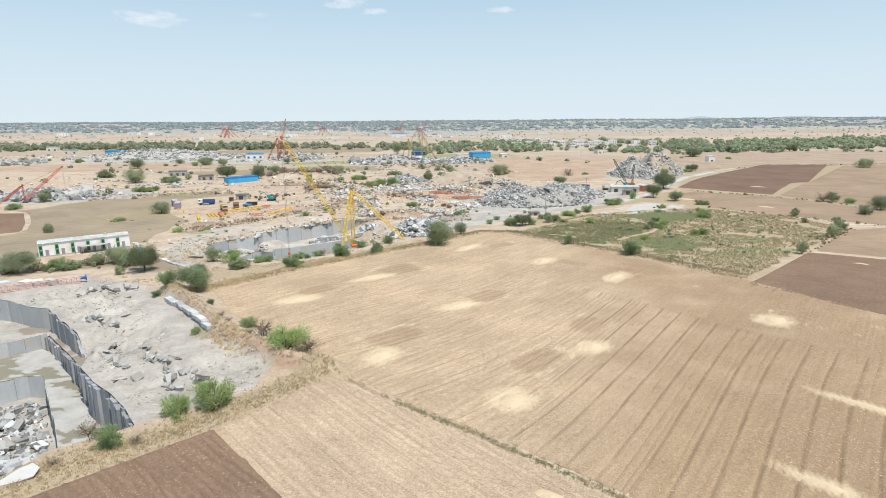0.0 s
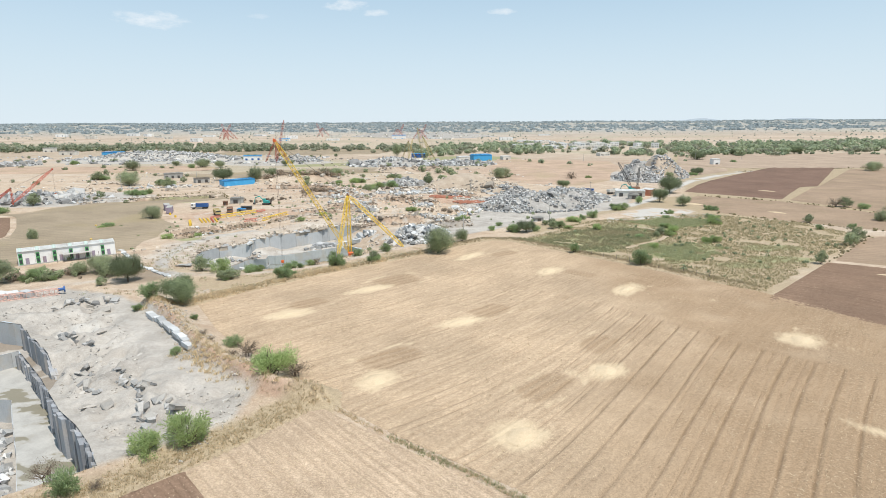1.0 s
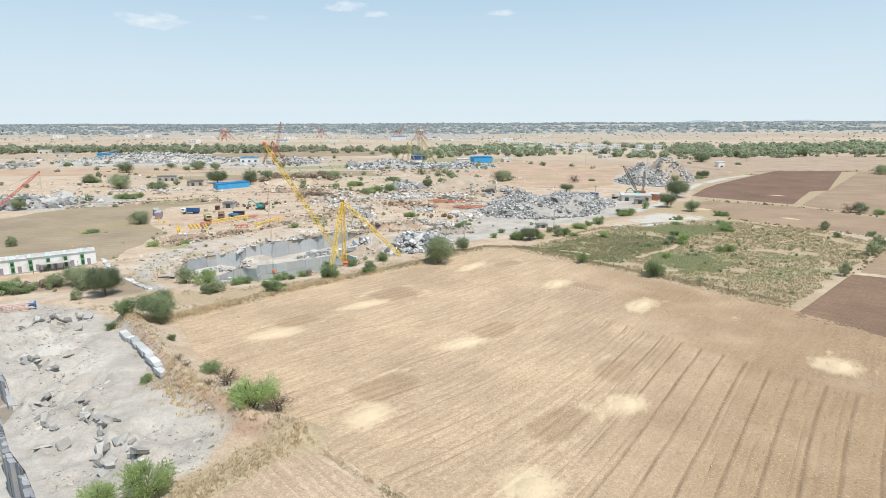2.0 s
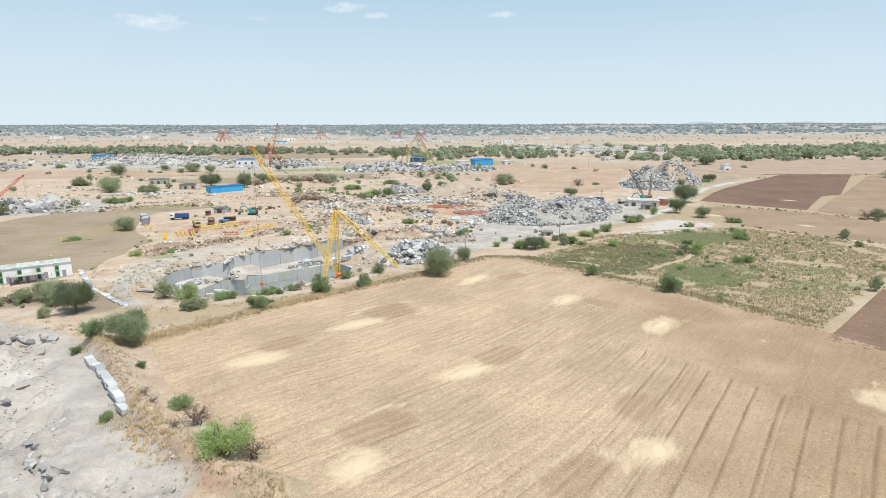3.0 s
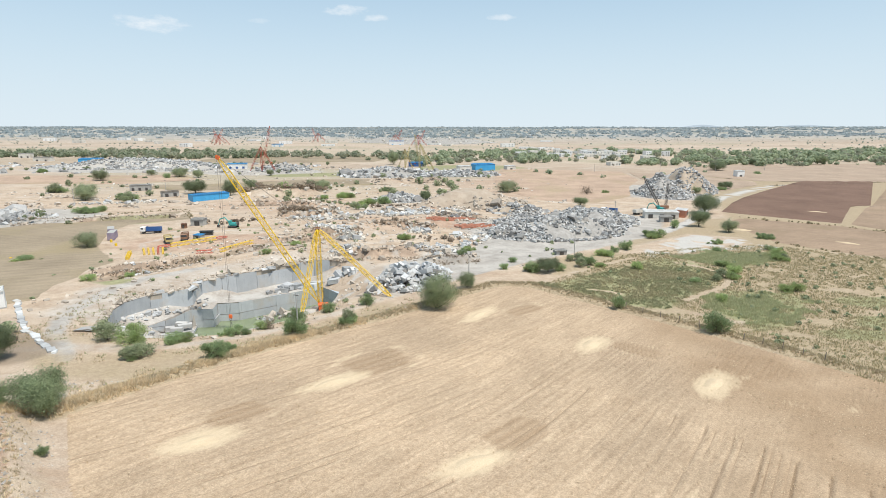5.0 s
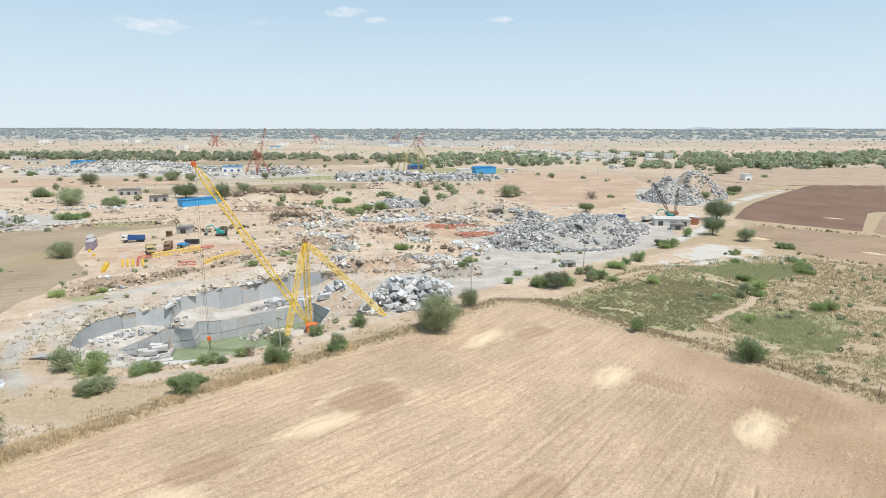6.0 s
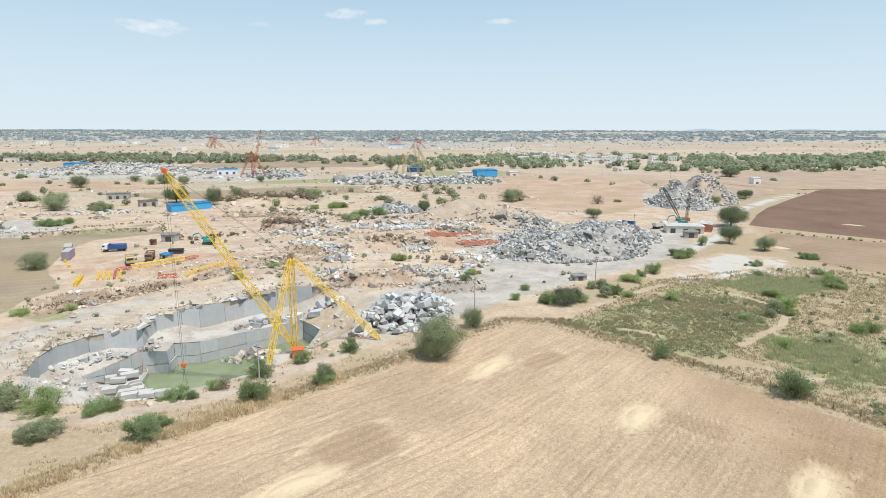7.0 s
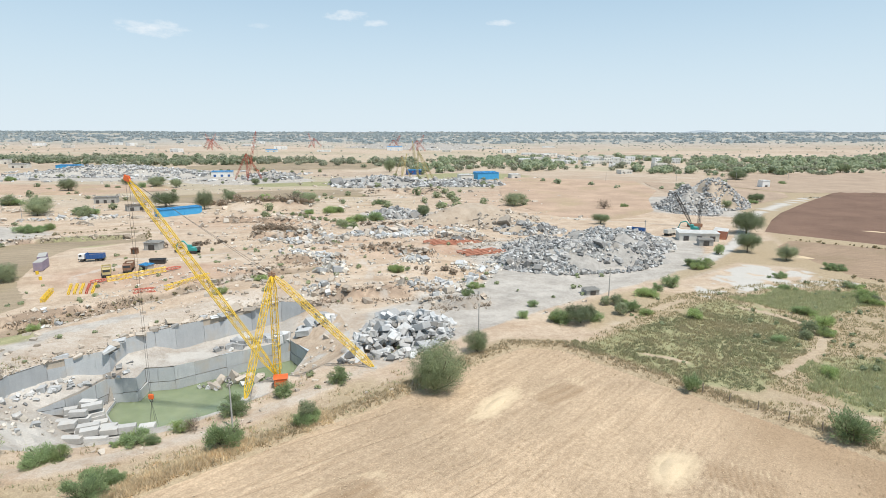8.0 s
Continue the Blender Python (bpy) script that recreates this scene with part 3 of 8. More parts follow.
def one_rock(kinds, rng, x, y, z, size, tilt=0.25, sink=0.3, flat=1.0, parent=None, name="rock", yaw=None):
    me = kinds[int(rng.integers(len(kinds)))]
    m = Matrix.Translation((x, y, z + size * flat * (0.42 - sink))) @ Euler((rng.normal(0, tilt), rng.normal(0, tilt), rng.uniform(0, 6.3) if yaw is None else yaw)).to_matrix().to_4x4() @ Matrix.Diagonal((size, size, size * flat, 1))
    ob = new(name, me)
    if parent is not None:
        ob.parent = parent
    ob.matrix_world = m
    return ob

# ---- the lie of the land ----
# rims of the two quarry pits, and the sheer faces along them
PIT_A = [(-81, 199.5), (-84, 208), (-84.5, 214.5), (-81, 220.3), (-72.3, 227.2), (-72.6, 234.2), (-68.5, 239.6), (-56.4, 251), (-45, 263), (-33.5, 261.5),
         (-27, 252), (-22, 238), (-21.5, 225), (-28, 213), (-31.5, 206.5), (-36.5, 200.5), (-43, 194), (-50, 190), (-60, 187.5), (-69, 188.5), (-77, 192.5)]
FACE_A = PIT_A[0:10]
HOLE_A = [(-71.0, 225.7), (-66.4, 226.4), (-66.9, 231.1), (-61, 232.2), (-52, 239.4), (-46.5, 243.5), (-39.2, 249), (-32.2, 239.5),
          (-33.5, 229), (-39.5, 221), (-44, 213), (-54, 210.5), (-60, 213), (-66, 215.5), (-69.7, 219.5)]
# the spur of the bench, and the low floor at its foot where the sawn blocks are stacked
SPUR_A = [(-77.6, 211.5), (-73.9, 219.0), (-72.7, 225.4), (-71.0, 225.7)]
LOW_A = SPUR_A + HOLE_A[:10:-1] + [(-54, 203), (-62, 199.5), (-71, 200.5)]
BENCH_A, WATER_A = -6.6, -12.0
PIT_B = [(-160, 165), (-110.9, 146.6), (-107, 145.2), (-100.3, 141.8), (-94, 139.8), (-86.9, 132.8), (-79.5, 126), (-73.6, 120.3), (-70.5, 113.5),
         (-62.4, 104.4), (-55.8, 98.5), (-50, 92.3), (-45.2, 86.2), (-49.5, 82.2), (-53, 79.2), (-54.2, 75.5), (-56.5, 70), (-66, 61.5), (-90, 50), (-160, 40)]
RIB_B = [(-93.6, 137.4), (-78.2, 122.3), (-70.5, 113.5), (-62.4, 104.4), (-55.8, 98.5), (-50, 92.3), (-45.2, 86.2)]
RIB_TOP = [-5.6, -5.0, -3.6, -2.2, -1.6, -1.0, -0.4]
LEDGE_B, FLOOR_B, DEEP_B = -5.6, -9.1, -14.0
MID_B = [(-160, 80), (-115, 116), (-100.3, 130.6), (-96.6, 133.9), (-93.6, 137.4)]
DEEP_POLY = [(-160, 92), (-92.3, 118.4), (-87.5, 121.6), (-84, 121.4), (-77, 112.5), (-70.8, 104.6), (-62.3, 93.3), (-58.5, 86.5), (-55.8, 79.5),
             (-56.8, 73.5), (-66, 64), (-90, 53), (-160, 44)]

FIELD_MAIN = [(-60.2, 152.8), (-39, 176.6), (-7.5, 203.8), (4.8, 216.5), (17, 227.6), (24.5, 226), (45, 203), (61, 185), (81.5, 161.5), (98, 131.5),
              (135, 80), (150, 20), (60, 20), (21.5, 69.4), (5.8, 83), (-7, 93), (-18.8, 103.4), (-31, 116), (-48, 134)]
FIELD_LOW = [(-19.4, 101.2), (-33, 84.2), (-19, 69.2), (-4, 50), (20, 10), (58, 18), (20.5, 68), (5, 81.5), (-8, 91.5)]
FIELD_BROWN = [(-32.8, 84.5), (-47.5, 70.6), (-75, 42), (-55, 10), (20.5, 10), (-3.7, 50.2), (-18.7, 69.5)]
FIELD_RIGHT = [(79.5, 154.5), (98.5, 130.5), (136, 79), (205, 95), (205, 140), (137, 181), (119, 191.6)]
MARSH_PATHS = [[(78, 255), (83.4, 249.3), (86.5, 243), (88, 238), (80.7, 227), (72, 219.5), (63.7, 213)], [(40.8, 223.4), (45.2, 222.3), (48.8, 218.7)],
               [(62, 202.5), (66, 197.5), (70, 196)], [(30, 232), (38, 240), (52, 252), (66, 262)]]
MARSH = [(24, 229.5), (46, 206), (61, 190.5), (80.5, 159), (118.5, 193.5), (159, 231.5), (155, 260), (124, 285), (96, 280), (66, 268), (52, 255), (37, 238)]

YARD_A = [(-18, 228), (6, 243), (30, 258), (60, 282), (98, 322), (110, 350), (85, 365), (60, 345), (20, 305), (12, 280), (-8, 262), (-20, 250)]
# worn vehicle tracks across the workings
TRACKS = [
    [(-16, 262), (-22, 276), (-24, 292), (-34, 312), (-52, 324), (-80, 322), (-100, 312), (-118, 312)],
    [(-24, 292), (-10, 312), (-6, 328), (4, 344), (24, 352), (46, 356), (78, 358), (100, 346)],
    [(-52, 324), (-66, 345), (-84, 372), (-96, 400), (-100, 430)],
    [(-93, 236), (-80, 262), (-66, 282), (-50, 296), (-34, 312)],
    [(60, 412), (84, 402), (112, 390), (126, 366)],
    [(-100, 312), (-112, 300), (-118, 288), (-112, 278)]]
# damp hollows with reeds
WET = [[(30, 228), (41, 236), (47, 240), (60, 251), (75, 263), (84, 254), (88, 242), (78, 228), (64, 214), (56, 207), (47, 210), (36, 221)],
       [(81, 262), (97, 273), (110, 269), (124, 273), (117, 259), (100, 250), (92, 242), (88, 253)],
       [(68, 213), (79, 222), (89, 221), (99, 218), (91, 207), (79, 194), (71, 190), (68, 202)]]
LANE = [(-86.1, 162.7), (-76.5, 151.0), (-65.6, 138.4), (-54.7, 124.1), (-47.3, 113.4)]
BANK = [(-72, 153), (-62, 142.5), (-52, 129.5), (-41, 117), (-29, 107), (-20.5, 104)]
BERM_N = [(-62, 154.5), (-50, 167.5), (-40, 178), (-24, 192), (-9, 205.5), (3.5, 218.5), (15, 229.6), (25.5, 228.5), (46.5, 205.5), (63, 187), (82.5, 164)]
VERGE = [(-20, 103.2), (-34, 86.5), (-49.5, 75), (-56, 65), (-80, 48)]
ROAD_N = [(-118, 160), (-100, 172), (-84, 183), (-66, 178), (-53, 182), (-39, 190), (-26, 203), (-13, 220), (6, 240), (22, 254), (50, 276), (75, 297), (98, 315), (126, 350),
          (150, 392), (188, 446), (248, 505), (330, 540)]


def smooth_line(line, step=4.0):
    """The same line rounded off."""
    p = np.array(densify(line, step, False))
    for _ in range(3):
        p[1:-1] = p[:-2] * 0.25 + p[1:-1] * 0.5 + p[2:] * 0.25
    return [tuple(q) for q in p]


ROAD_S = smooth_line(ROAD_N, 6)
QUARRY = [(-240, 300), (-150, 190), (-118, 150), (-100, 168), (-60, 182), (-10, 226), (24, 250), (60, 278), (110, 330), (150, 400), (190, 500),
          (90, 480), (20, 430), (-60, 440), (-140, 420), (-260, 420)]
FLATS = [FIELD_MAIN, FIELD_LOW, FIELD_BROWN, FIELD_RIGHT]


# name, outline, surface and label of the fields farther off
FAR_FIELDS = [
    ("field_far_brown", [(148, 371), (170, 405), (192, 434), (234, 480), (300, 548), (357, 545), (246, 396), (234, 395), (187, 334)], RED_BROWN, "dark brown ploughed field"),
    ("field_far_a", [(133, 336), (148, 351), (184, 326), (208.5, 277), (262, 190), (235, 176), (179, 238), (155, 260), (131, 289)], BROWN_FALLOW, "brownish tan fallow field"),
    ("field_far_b", [(189, 331), (236, 386), (247, 396), (358, 527), (520, 560), (640, 480), (480, 200), (300, 150), (212, 277)], BROWN_FALLOW, "pinkish brown fallow field"),
    ("field_far_c", [(292, 740), (530, 770), (640, 700), (510, 565), (356, 536), (262, 545), (235, 600)], FAR_PINK, "pale tan fallow field"),
    ("field_far_d", [(40, 480), (44, 560), (62, 690), (178, 645), (166, 556), (140, 500), (122, 440), (92, 408), (62, 418)], PINK_FIELD, "pinkish tan bare field"),
    ("field_far_f", [(-96, 500), (-36, 521), (-58, 562), (-118, 560), (-194, 515), (-250, 505), (-180, 472)], PALE_FIELD, "pale tan bare field"),
    ("field_far_g", [(-220, 284), (-203.5, 284), (-183.5, 257), (-169.5, 235), (-179, 231)], PLOUGHED, "small dark brown ploughed plot"),
    ("field_far_h", [(-224, 295), (-203, 296), (-206, 312), (-197, 325), (-179, 347), (-141, 379), (-124, 347), (-146, 333), (-144, 311), (-130, 279), (-108, 257), (-112, 228), (-108, 214), (-131, 194), (-137, 181), (-174, 227), (-167.5, 234.5), (-181.5, 258), (-202, 286)], PALE_FIELD, "dry tan fallow field"),
    ("field_far_i", [(-420, 520), (-250, 520), (-205, 560), (-240, 600), (-440, 600)], PINK_FIELD, "pinkish tan bare field"),
    ("field_far_j", [(-90, 800), (-300, 790), (-330, 850), (-250, 960), (-60, 960)], PALE_FIELD, "pale tan bare field"),
    ("field_far_k", [(122, 193.5), (159, 230), (176, 234), (262, 130), (262, 100), (208, 142), (139, 184)], BROWN_FALLOW, "reddish tan fallow field"),
    ("field_far_m", [(177, 479), (196, 470), (245, 515), (256, 540), (231, 596), (182, 636), (170, 556)], FAR_PINK, "pinkish tan fallow field beside a lane"),
    ("field_far_l", [(350, 548), (510, 567), (640, 702), (700, 690), (720, 560), (522, 562)], PLOUGHED, "dark brown ploughed field"),
]


# dug banks: from, to, height, how far back the raised ground reaches
CUTS = [(-86, 352, -48, 342, 3.4, 14), (-40, 263, -4, 264, 3.2, 12), (-10, 256, 15, 259, 2.4, 8), (-134, 447, -76, 445, 4.5, 25), (-62, 305, -30, 300, 1.8, 10),
        (-30, 318, 0, 312, 1.8, 9), (-110, 236, -78, 266, 1.5, 10), (-78, 268, -50, 296, 1.5, 10), (-60, 522, 0, 535, 4, 20), (-205, 330, -130, 352, 2.5, 14), (6, 388, 46, 380, 3, 12),
        (-8, 338, 24, 346, 1.6, 8), (-120, 400, -70, 392, 2.2, 12), (-82, 131.5, -71, 127.5, 1.7, 3.5), (-75, 120.5, -65, 119.5, 1.6, 3), (-61.5, 119, -53.5, 110.8, 1.1, 3),
        (-56, 112, -48, 107, 0.9, 3), (-51.5, 108.5, -42.5, 96.5, 1.5, 3), (-45.5, 104, -39, 96.5, 1.3, 3), (-93, 156, -80, 153.5, 1.6, 4), (-66, 114, -58, 110, 0.7, 3)]
# the slope beside the ribbed pit, dug over and crumbling
SLOPE_B = [(-46, 86), (-34, 96), (-34, 106), (-47, 117), (-55, 125), (-62, 136), (-72, 147), (-84, 157), (-100, 158), (-120, 152), (-95, 136), (-74, 116)]


def cut_place(cut, x, y):
    """Distance along a dug bank, across it, and its fade towards both ends."""
    ax, ay, bx, by, _, _ = cut
    L = math.hypot(bx - ax, by - ay)
    ux, uy = (bx - ax) / L, (by - ay) / L
    u, v = (x - ax) * ux + (y - ay) * uy, (y - ay) * ux - (x - ax) * uy
    fade = min(6.0, L / 4)
    wander = min(7.0, 0.3 * L)
    return v + (fbm(x / 6, y / 6, 23, 3) - 0.5) * wander, soft(u, 0, fade) * soft(L - u, 0, fade), soft(u, 2, 2 + fade) * soft(L - u, 2, 2 + fade)


def rib_top(x, y):
    t = nearest(RIB_B, x, y)[3]
    return np.interp(t, range(len(RIB_TOP)), RIB_TOP)


def land(x, y):
    """Height of the open ground."""
    x, y = np.asarray(x, float), np.asarray(y, float)
    z = (fbm(x / 26, y / 26, 3) - 0.5) * 1.0 + (fbm(x / 5, y / 5, 9, 3) - 0.5) * 0.5
    calm = np.ones(x.shape)
    for poly in FLATS:
        calm *= soft(-signed(poly, x, y), 0.0, 6.0)
    for row in FAR_FIELDS:
        calm *= soft(-signed(row[1], x, y), 0.0, 8.0)
    calm *= 0.35 + 0.65 * soft(signed(QUARRY, x, y), -20, 10)
    z = z * calm
    lump = 0.6 + 0.8 * vnoise(x / 3.5, y / 3.5, 4)
    db, bx, by, _ = nearest(BANK, x, y)
    lane_side = (x - bx) + (y - by) < 0
    z += (1.9 + 1.2 * fbm(x / 2.2, y / 2.2, 28, 3)) * np.exp(-(db / np.where(lane_side, 1.7, 3.0)) ** 2)
    z += 0.55 * lump * np.exp(-((nearest(BERM_N, x, y)[0] - 0.6) / 1.5) ** 2)
    z += 0.35 * lump * np.exp(-(nearest(VERGE, x, y)[0] / 2.0) ** 2)
    yard = soft(signed(SLOPE_B, x, y), -1, 5)
    z += yard * (fbm(x / 8, y / 8, 41, 3) - 0.5) * 2.6
    z -= yard * 1.5 * np.exp(-(((x + 80) / 6.5) ** 2 + ((y - 137) / 6.5) ** 2))
    # the stony slope that falls to the ribbed face
    d, _, _, t = nearest(RIB_B[1:], x, y)
    top = np.interp(t + 1, range(len(RIB_TOP)), RIB_TOP)
    near_rim = np.exp(-(d / 9.0) ** 2) * soft(t, 0.0, 0.35)
    z = z * (1 - near_rim) + top * near_rim
    crumble = (fbm(x / 2.4, y / 2.4, 43, 3) - 0.5) * 2.6 - 3.0 * np.abs(fbm(x / 5.5, y / 5.5, 44, 3) - 0.5)
    z += yard * soft(d, 0.2, 2.5) * crumble * (0.25 + 0.75 * soft(nearest(LANE, x, y)[0], 1.5, 5.0))
    # spoil dumped round the central workings
    bump = [(-30, 300, 24, 1.8), (0, 330, 26, 1.5), (-55, 330, 22, 2.0), (-75, 300, 14, 1.2), (-60, 272, 12, 1.4), (-20, 360, 30, 2.0)]
    for cx, cy, r, h in bump:
        z += h * np.exp(-((x - cx) ** 2 + (y - cy) ** 2) / r ** 2) * (0.35 + 1.3 * fbm(x / 9, y / 9, 21, 3))
    z -= 1.6 * np.exp(-(nearest([(-101, 235), (-87, 256), (-66, 280), (-42, 295)], x, y)[0] / 2.5) ** 2)
    for row in FAR_FIELDS:
        z -= 0.7 * soft(signed(row[1], x, y), 0.5, 6.0)
    for poly in FLATS:
        z -= 0.5 * soft(signed(poly, x, y), 0.2, 2.5)
    # dug banks: the ground behind each line stands higher and falls back to the plain
    for cut in CUTS:
        v, ends, _ = cut_place(cut, x, y)
        steep = 0.9 if cut[1] > 200 else 0.45
        z += cut[4] * (0.55 + 0.9 * fbm(x / 2.5, y / 2.5, 24, 3) if cut[1] < 200 else 1.0) * soft(v, -steep, steep + 0.1) * np.exp(-np.maximum(v, 0) / cut[5]) * ends
    flat_rim = soft(-signed(PIT_A, x, y), 0, 8)
    z = z * flat_rim + (-0.7) * (1 - flat_rim)
    # the plain lifts a little towards the horizon
    far = np.hypot(x, y)
    z += soft(far, 1500, 5200) * 31 + (fbm(x / 400, y / 400, 31, 3) - 0.5) * 10 * soft(far, 700, 2000)
    return z


def ground_points():
    pts = []
    lay = [(-104, -26, 84, 166, 0.75), (-172, 212, 40, 430, 2.0), (-420, 520, -20, 900, 9.0), (-1500, 1700, -300, 2000, 45.0), (-4200, 4200, -600, 4880, 140.0)]
    rng = np.random.default_rng(2)
    for i, (x0, x1, y0, y1, s) in enumerate(lay):
        xs, ys = np.meshgrid(np.arange(x0, x1 + 0.1, s), np.arange(y0, y1 + 0.1, s))
        xs, ys = xs.ravel(), ys.ravel()
        keep = np.ones(xs.shape, bool)
        if i:
            a0, a1, b0, b1, _ = lay[i - 1]
            keep = ~((xs > a0 - s * 0.4) & (xs < a1 + s * 0.4) & (ys > b0 - s * 0.4) & (ys < b1 + s * 0.4))
        xs, ys = xs + rng.uniform(-0.2, 0.2, xs.shape) * s, ys + rng.uniform(-0.2, 0.2, xs.shape) * s
        for rim in (PIT_A, PIT_B):
            keep &= signed(rim, xs, ys) < -0.4 if i < 2 else True
        pts += list(zip(xs[keep], ys[keep]))
    return pts


def ring_edges(start, n):
    return [(start + k, start + (k + 1) % n) for k in range(n)]


def build_ground():
    pts = ground_points()
    edges = []
    for rim in (PIT_A, PIT_B):
        d = densify(rim, 1.5)
        edges += ring_edges(len(pts), len(d))
        pts += d
    xy, tri = cdt(pts, edges)
    tri = np.array(tri)
    c = xy[tri].mean(axis=1)
    tri = tri[~(inside(PIT_A, c[:, 0], c[:, 1]) | inside(PIT_B, c[:, 0], c[:, 1]))]
    x, y = xy[:, 0], xy[:, 1]
    z = land(x, y)
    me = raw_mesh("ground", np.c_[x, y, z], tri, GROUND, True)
    zones(me, x, y)
    ob = put("ground", me)
    tagged(ob, "dry stony tan ground with granite dust and scrub", "ground", kind="structure")


def zones(me, x, y):
    """How much dust, growth, dry grass, red earth, white crust and darker brown lies where."""
    br = fbm(x / 14, y / 14, 5)
    br2 = fbm(x / 6, y / 6, 15)
    yard_b = [(-46, 86), (-32, 96), (-31, 106), (-42, 116), (-58, 134), (-70, 150), (-84, 160), (-100, 166), (-135, 162), (-170, 172), (-170, 130), (-95, 130)]
    yard_a = YARD_A
    rim_a = [(-100, 198), (-60, 190), (-20, 218), (-10, 240), (-24, 262), (-40, 275), (-60, 268), (-85, 246), (-105, 225)]
    dust = np.maximum(soft(signed(yard_b, x, y), -4, 4), soft(signed(yard_a, x, y), -5, 5))
    dust = np.maximum(dust, 0.45 * soft(signed(rim_a, x, y), -4, 6))
    dust = np.maximum(dust, 0.75 * soft(-(nearest([(-75.0, 174.8), (-87.1, 190.0), (-91.4, 199.9), (-92.9, 211.3), (-93.0, 224.7), (-88.8, 236.6), (-78.1, 248.1)], x, y)[0] - 2.4), -1.5, 1.5))
    dust = np.maximum(dust, (0.4 + 0.5 * soft(x + y, 190, 240)) * soft(-(nearest(ROAD_S, x, y)[0] - 2.6), -1.5, 1.2))
    for cx, cy, rx, ry in [(52, 318, 46, 36), (168, 468, 60, 50), (-45, 640, 60, 60), (-330, 690, 120, 60), (-230, 350, 60, 34), (-180, 640, 60, 40), (-25, 425, 22, 18)]:
        dust = np.maximum(dust, 0.9 * soft(1.25 - np.hypot((x - cx) / rx, (y - cy) / ry), 0, 0.5))
    wet, wet2, wet3 = WET
    green = np.maximum(soft(signed(wet, x, y), -5, 5), np.maximum(soft(signed(wet2, x, y), -3, 4), 0.9 * soft(signed(wet3, x, y), -5, 5)))
    green = green * (0.75 + 0.4 * soft(br, 0.3, 0.55))
    for cx, cy, rx, ry in [(104, 196, 12, 5), (92, 188, 10, 4), (112, 212, 12, 4), (118, 182, 9, 4)]:
        green = np.maximum(green, 0.75 * soft(1.3 - np.hypot((x - cx) / rx, (y - cy) / ry) - (br2 - 0.5), 0, 0.6))
    for cx, cy, r in [(-160, 240, 8), (-97, 232, 6), (-139, 600, 26), (-110, 610, 30), (-150, 345, 18), (30, 700, 60)]:
        green = np.maximum(green, 0.7 * soft(1.3 - np.hypot(x - cx, (y - cy) * 1.3) / r, 0, 0.6))
    # the treed belt far out
    green = np.maximum(green, 0.3 * soft(y + 0.12 * np.abs(x) - 30 * br, 720, 780) * soft(-(y + 0.1 * x), -1250, -1130))
    dry = np.maximum(soft(4.0 - nearest(BERM_N, x, y)[0], -1.5, 1.5), 0.3 * soft(5.0 - nearest(BANK, x, y)[0], -2, 2) * soft(nearest(LANE, x, y)[0], 2.5, 5))
    dry = np.maximum(dry, soft(5.0 - nearest(VERGE, x, y)[0], -2, 2))
    dry = np.maximum(dry, 0.6 * soft(3 - nearest([(80, 157), (118.7, 192.5), (159, 231)], x, y)[0], -1, 2))
    dry = np.maximum(dry, 0.85 * soft(signed(MARSH, x, y), -3, 3))
    strip = [(-80, 190), (-66, 183), (-52, 186), (-40, 192), (-30, 204), (-20, 218), (-9, 208), (-26, 193), (-44, 176), (-56, 163), (-74, 166), (-96, 186)]
    dry = np.maximum(dry, 0.75 * soft(signed(strip, x, y), -3, 3))
    dry *= 0.35 + 0.85 * br2
    dry = np.maximum(dry, 0.85 * soft(signed([(116, 284), (205, 240), (380, 240), (640, 460), (720, 700), (292, 750), (225, 600), (150, 372)], x, y), -6, 6))
    dry = np.maximum(dry, 0.7 * soft(signed([(37.6, 261.6), (55.2, 273.9), (69.8, 269.0), (73.0, 261.9), (63.5, 249.1), (45.9, 241.4), (31.9, 234.4)], x, y), -2, 4))
    dry = np.maximum(dry, 0.8 * soft(signed([(58, 272), (75, 295), (98, 316), (122, 345), (142, 352), (134, 330), (128, 296), (104, 308), (80, 288)], x, y), -2, 3))
    dry = dry * (1 - 0.9 * soft(-(nearest(ROAD_S, x, y)[0] - 2.6), -1.5, 1.2))
    trod = np.zeros(x.shape)
    for line in MARSH_PATHS:
        trod = np.maximum(trod, soft(1.3 - nearest(line, x, y)[0] + 1.6 * (br2 - 0.5), -0.8, 0.8))
    green, dry = green * (1 - 0.95 * trod), dry * (1 - 0.5 * trod)
    red = np.zeros(x.shape)
    for cx, cy, rx, ry, a in [(8, 325, 16, 12, 0.95), (-12, 375, 22, 10, 0.9), (-95, 288, 36, 18, 0.6), (-20, 330, 40, 30, 0.35), (80, 500, 90, 90, 0.4), (-90, 400, 60, 30, 0.4)]:
        red = np.maximum(red, a * soft(1.3 - np.hypot((x - cx) / rx, (y - cy) / ry), 0, 0.7))
    db, bx, by, _ = nearest(BANK, x, y)
    red = np.maximum(red, 0.75 * soft(2.6 - db, -0.4, 0.8) * ((x - bx) + (y - by) < 0.3) * (0.5 + br2))
    crust = [(69.9, 269.0), (82.3, 288.2), (104.4, 306.7), (121.0, 299.3), (128.2, 278.4), (115.1, 273.0), (101.7, 276.0), (85.1, 267.7), (73.4, 262.8)]
    white = soft(signed(crust, x, y), -2, 3) * (0.12 + 0.75 * soft(0.5 * br2 + 0.5 * fbm(x / 2.5, y / 2.5, 38), 0.4, 0.58)) * (1 - soft(signed(wet2, x, y), -3, 2))
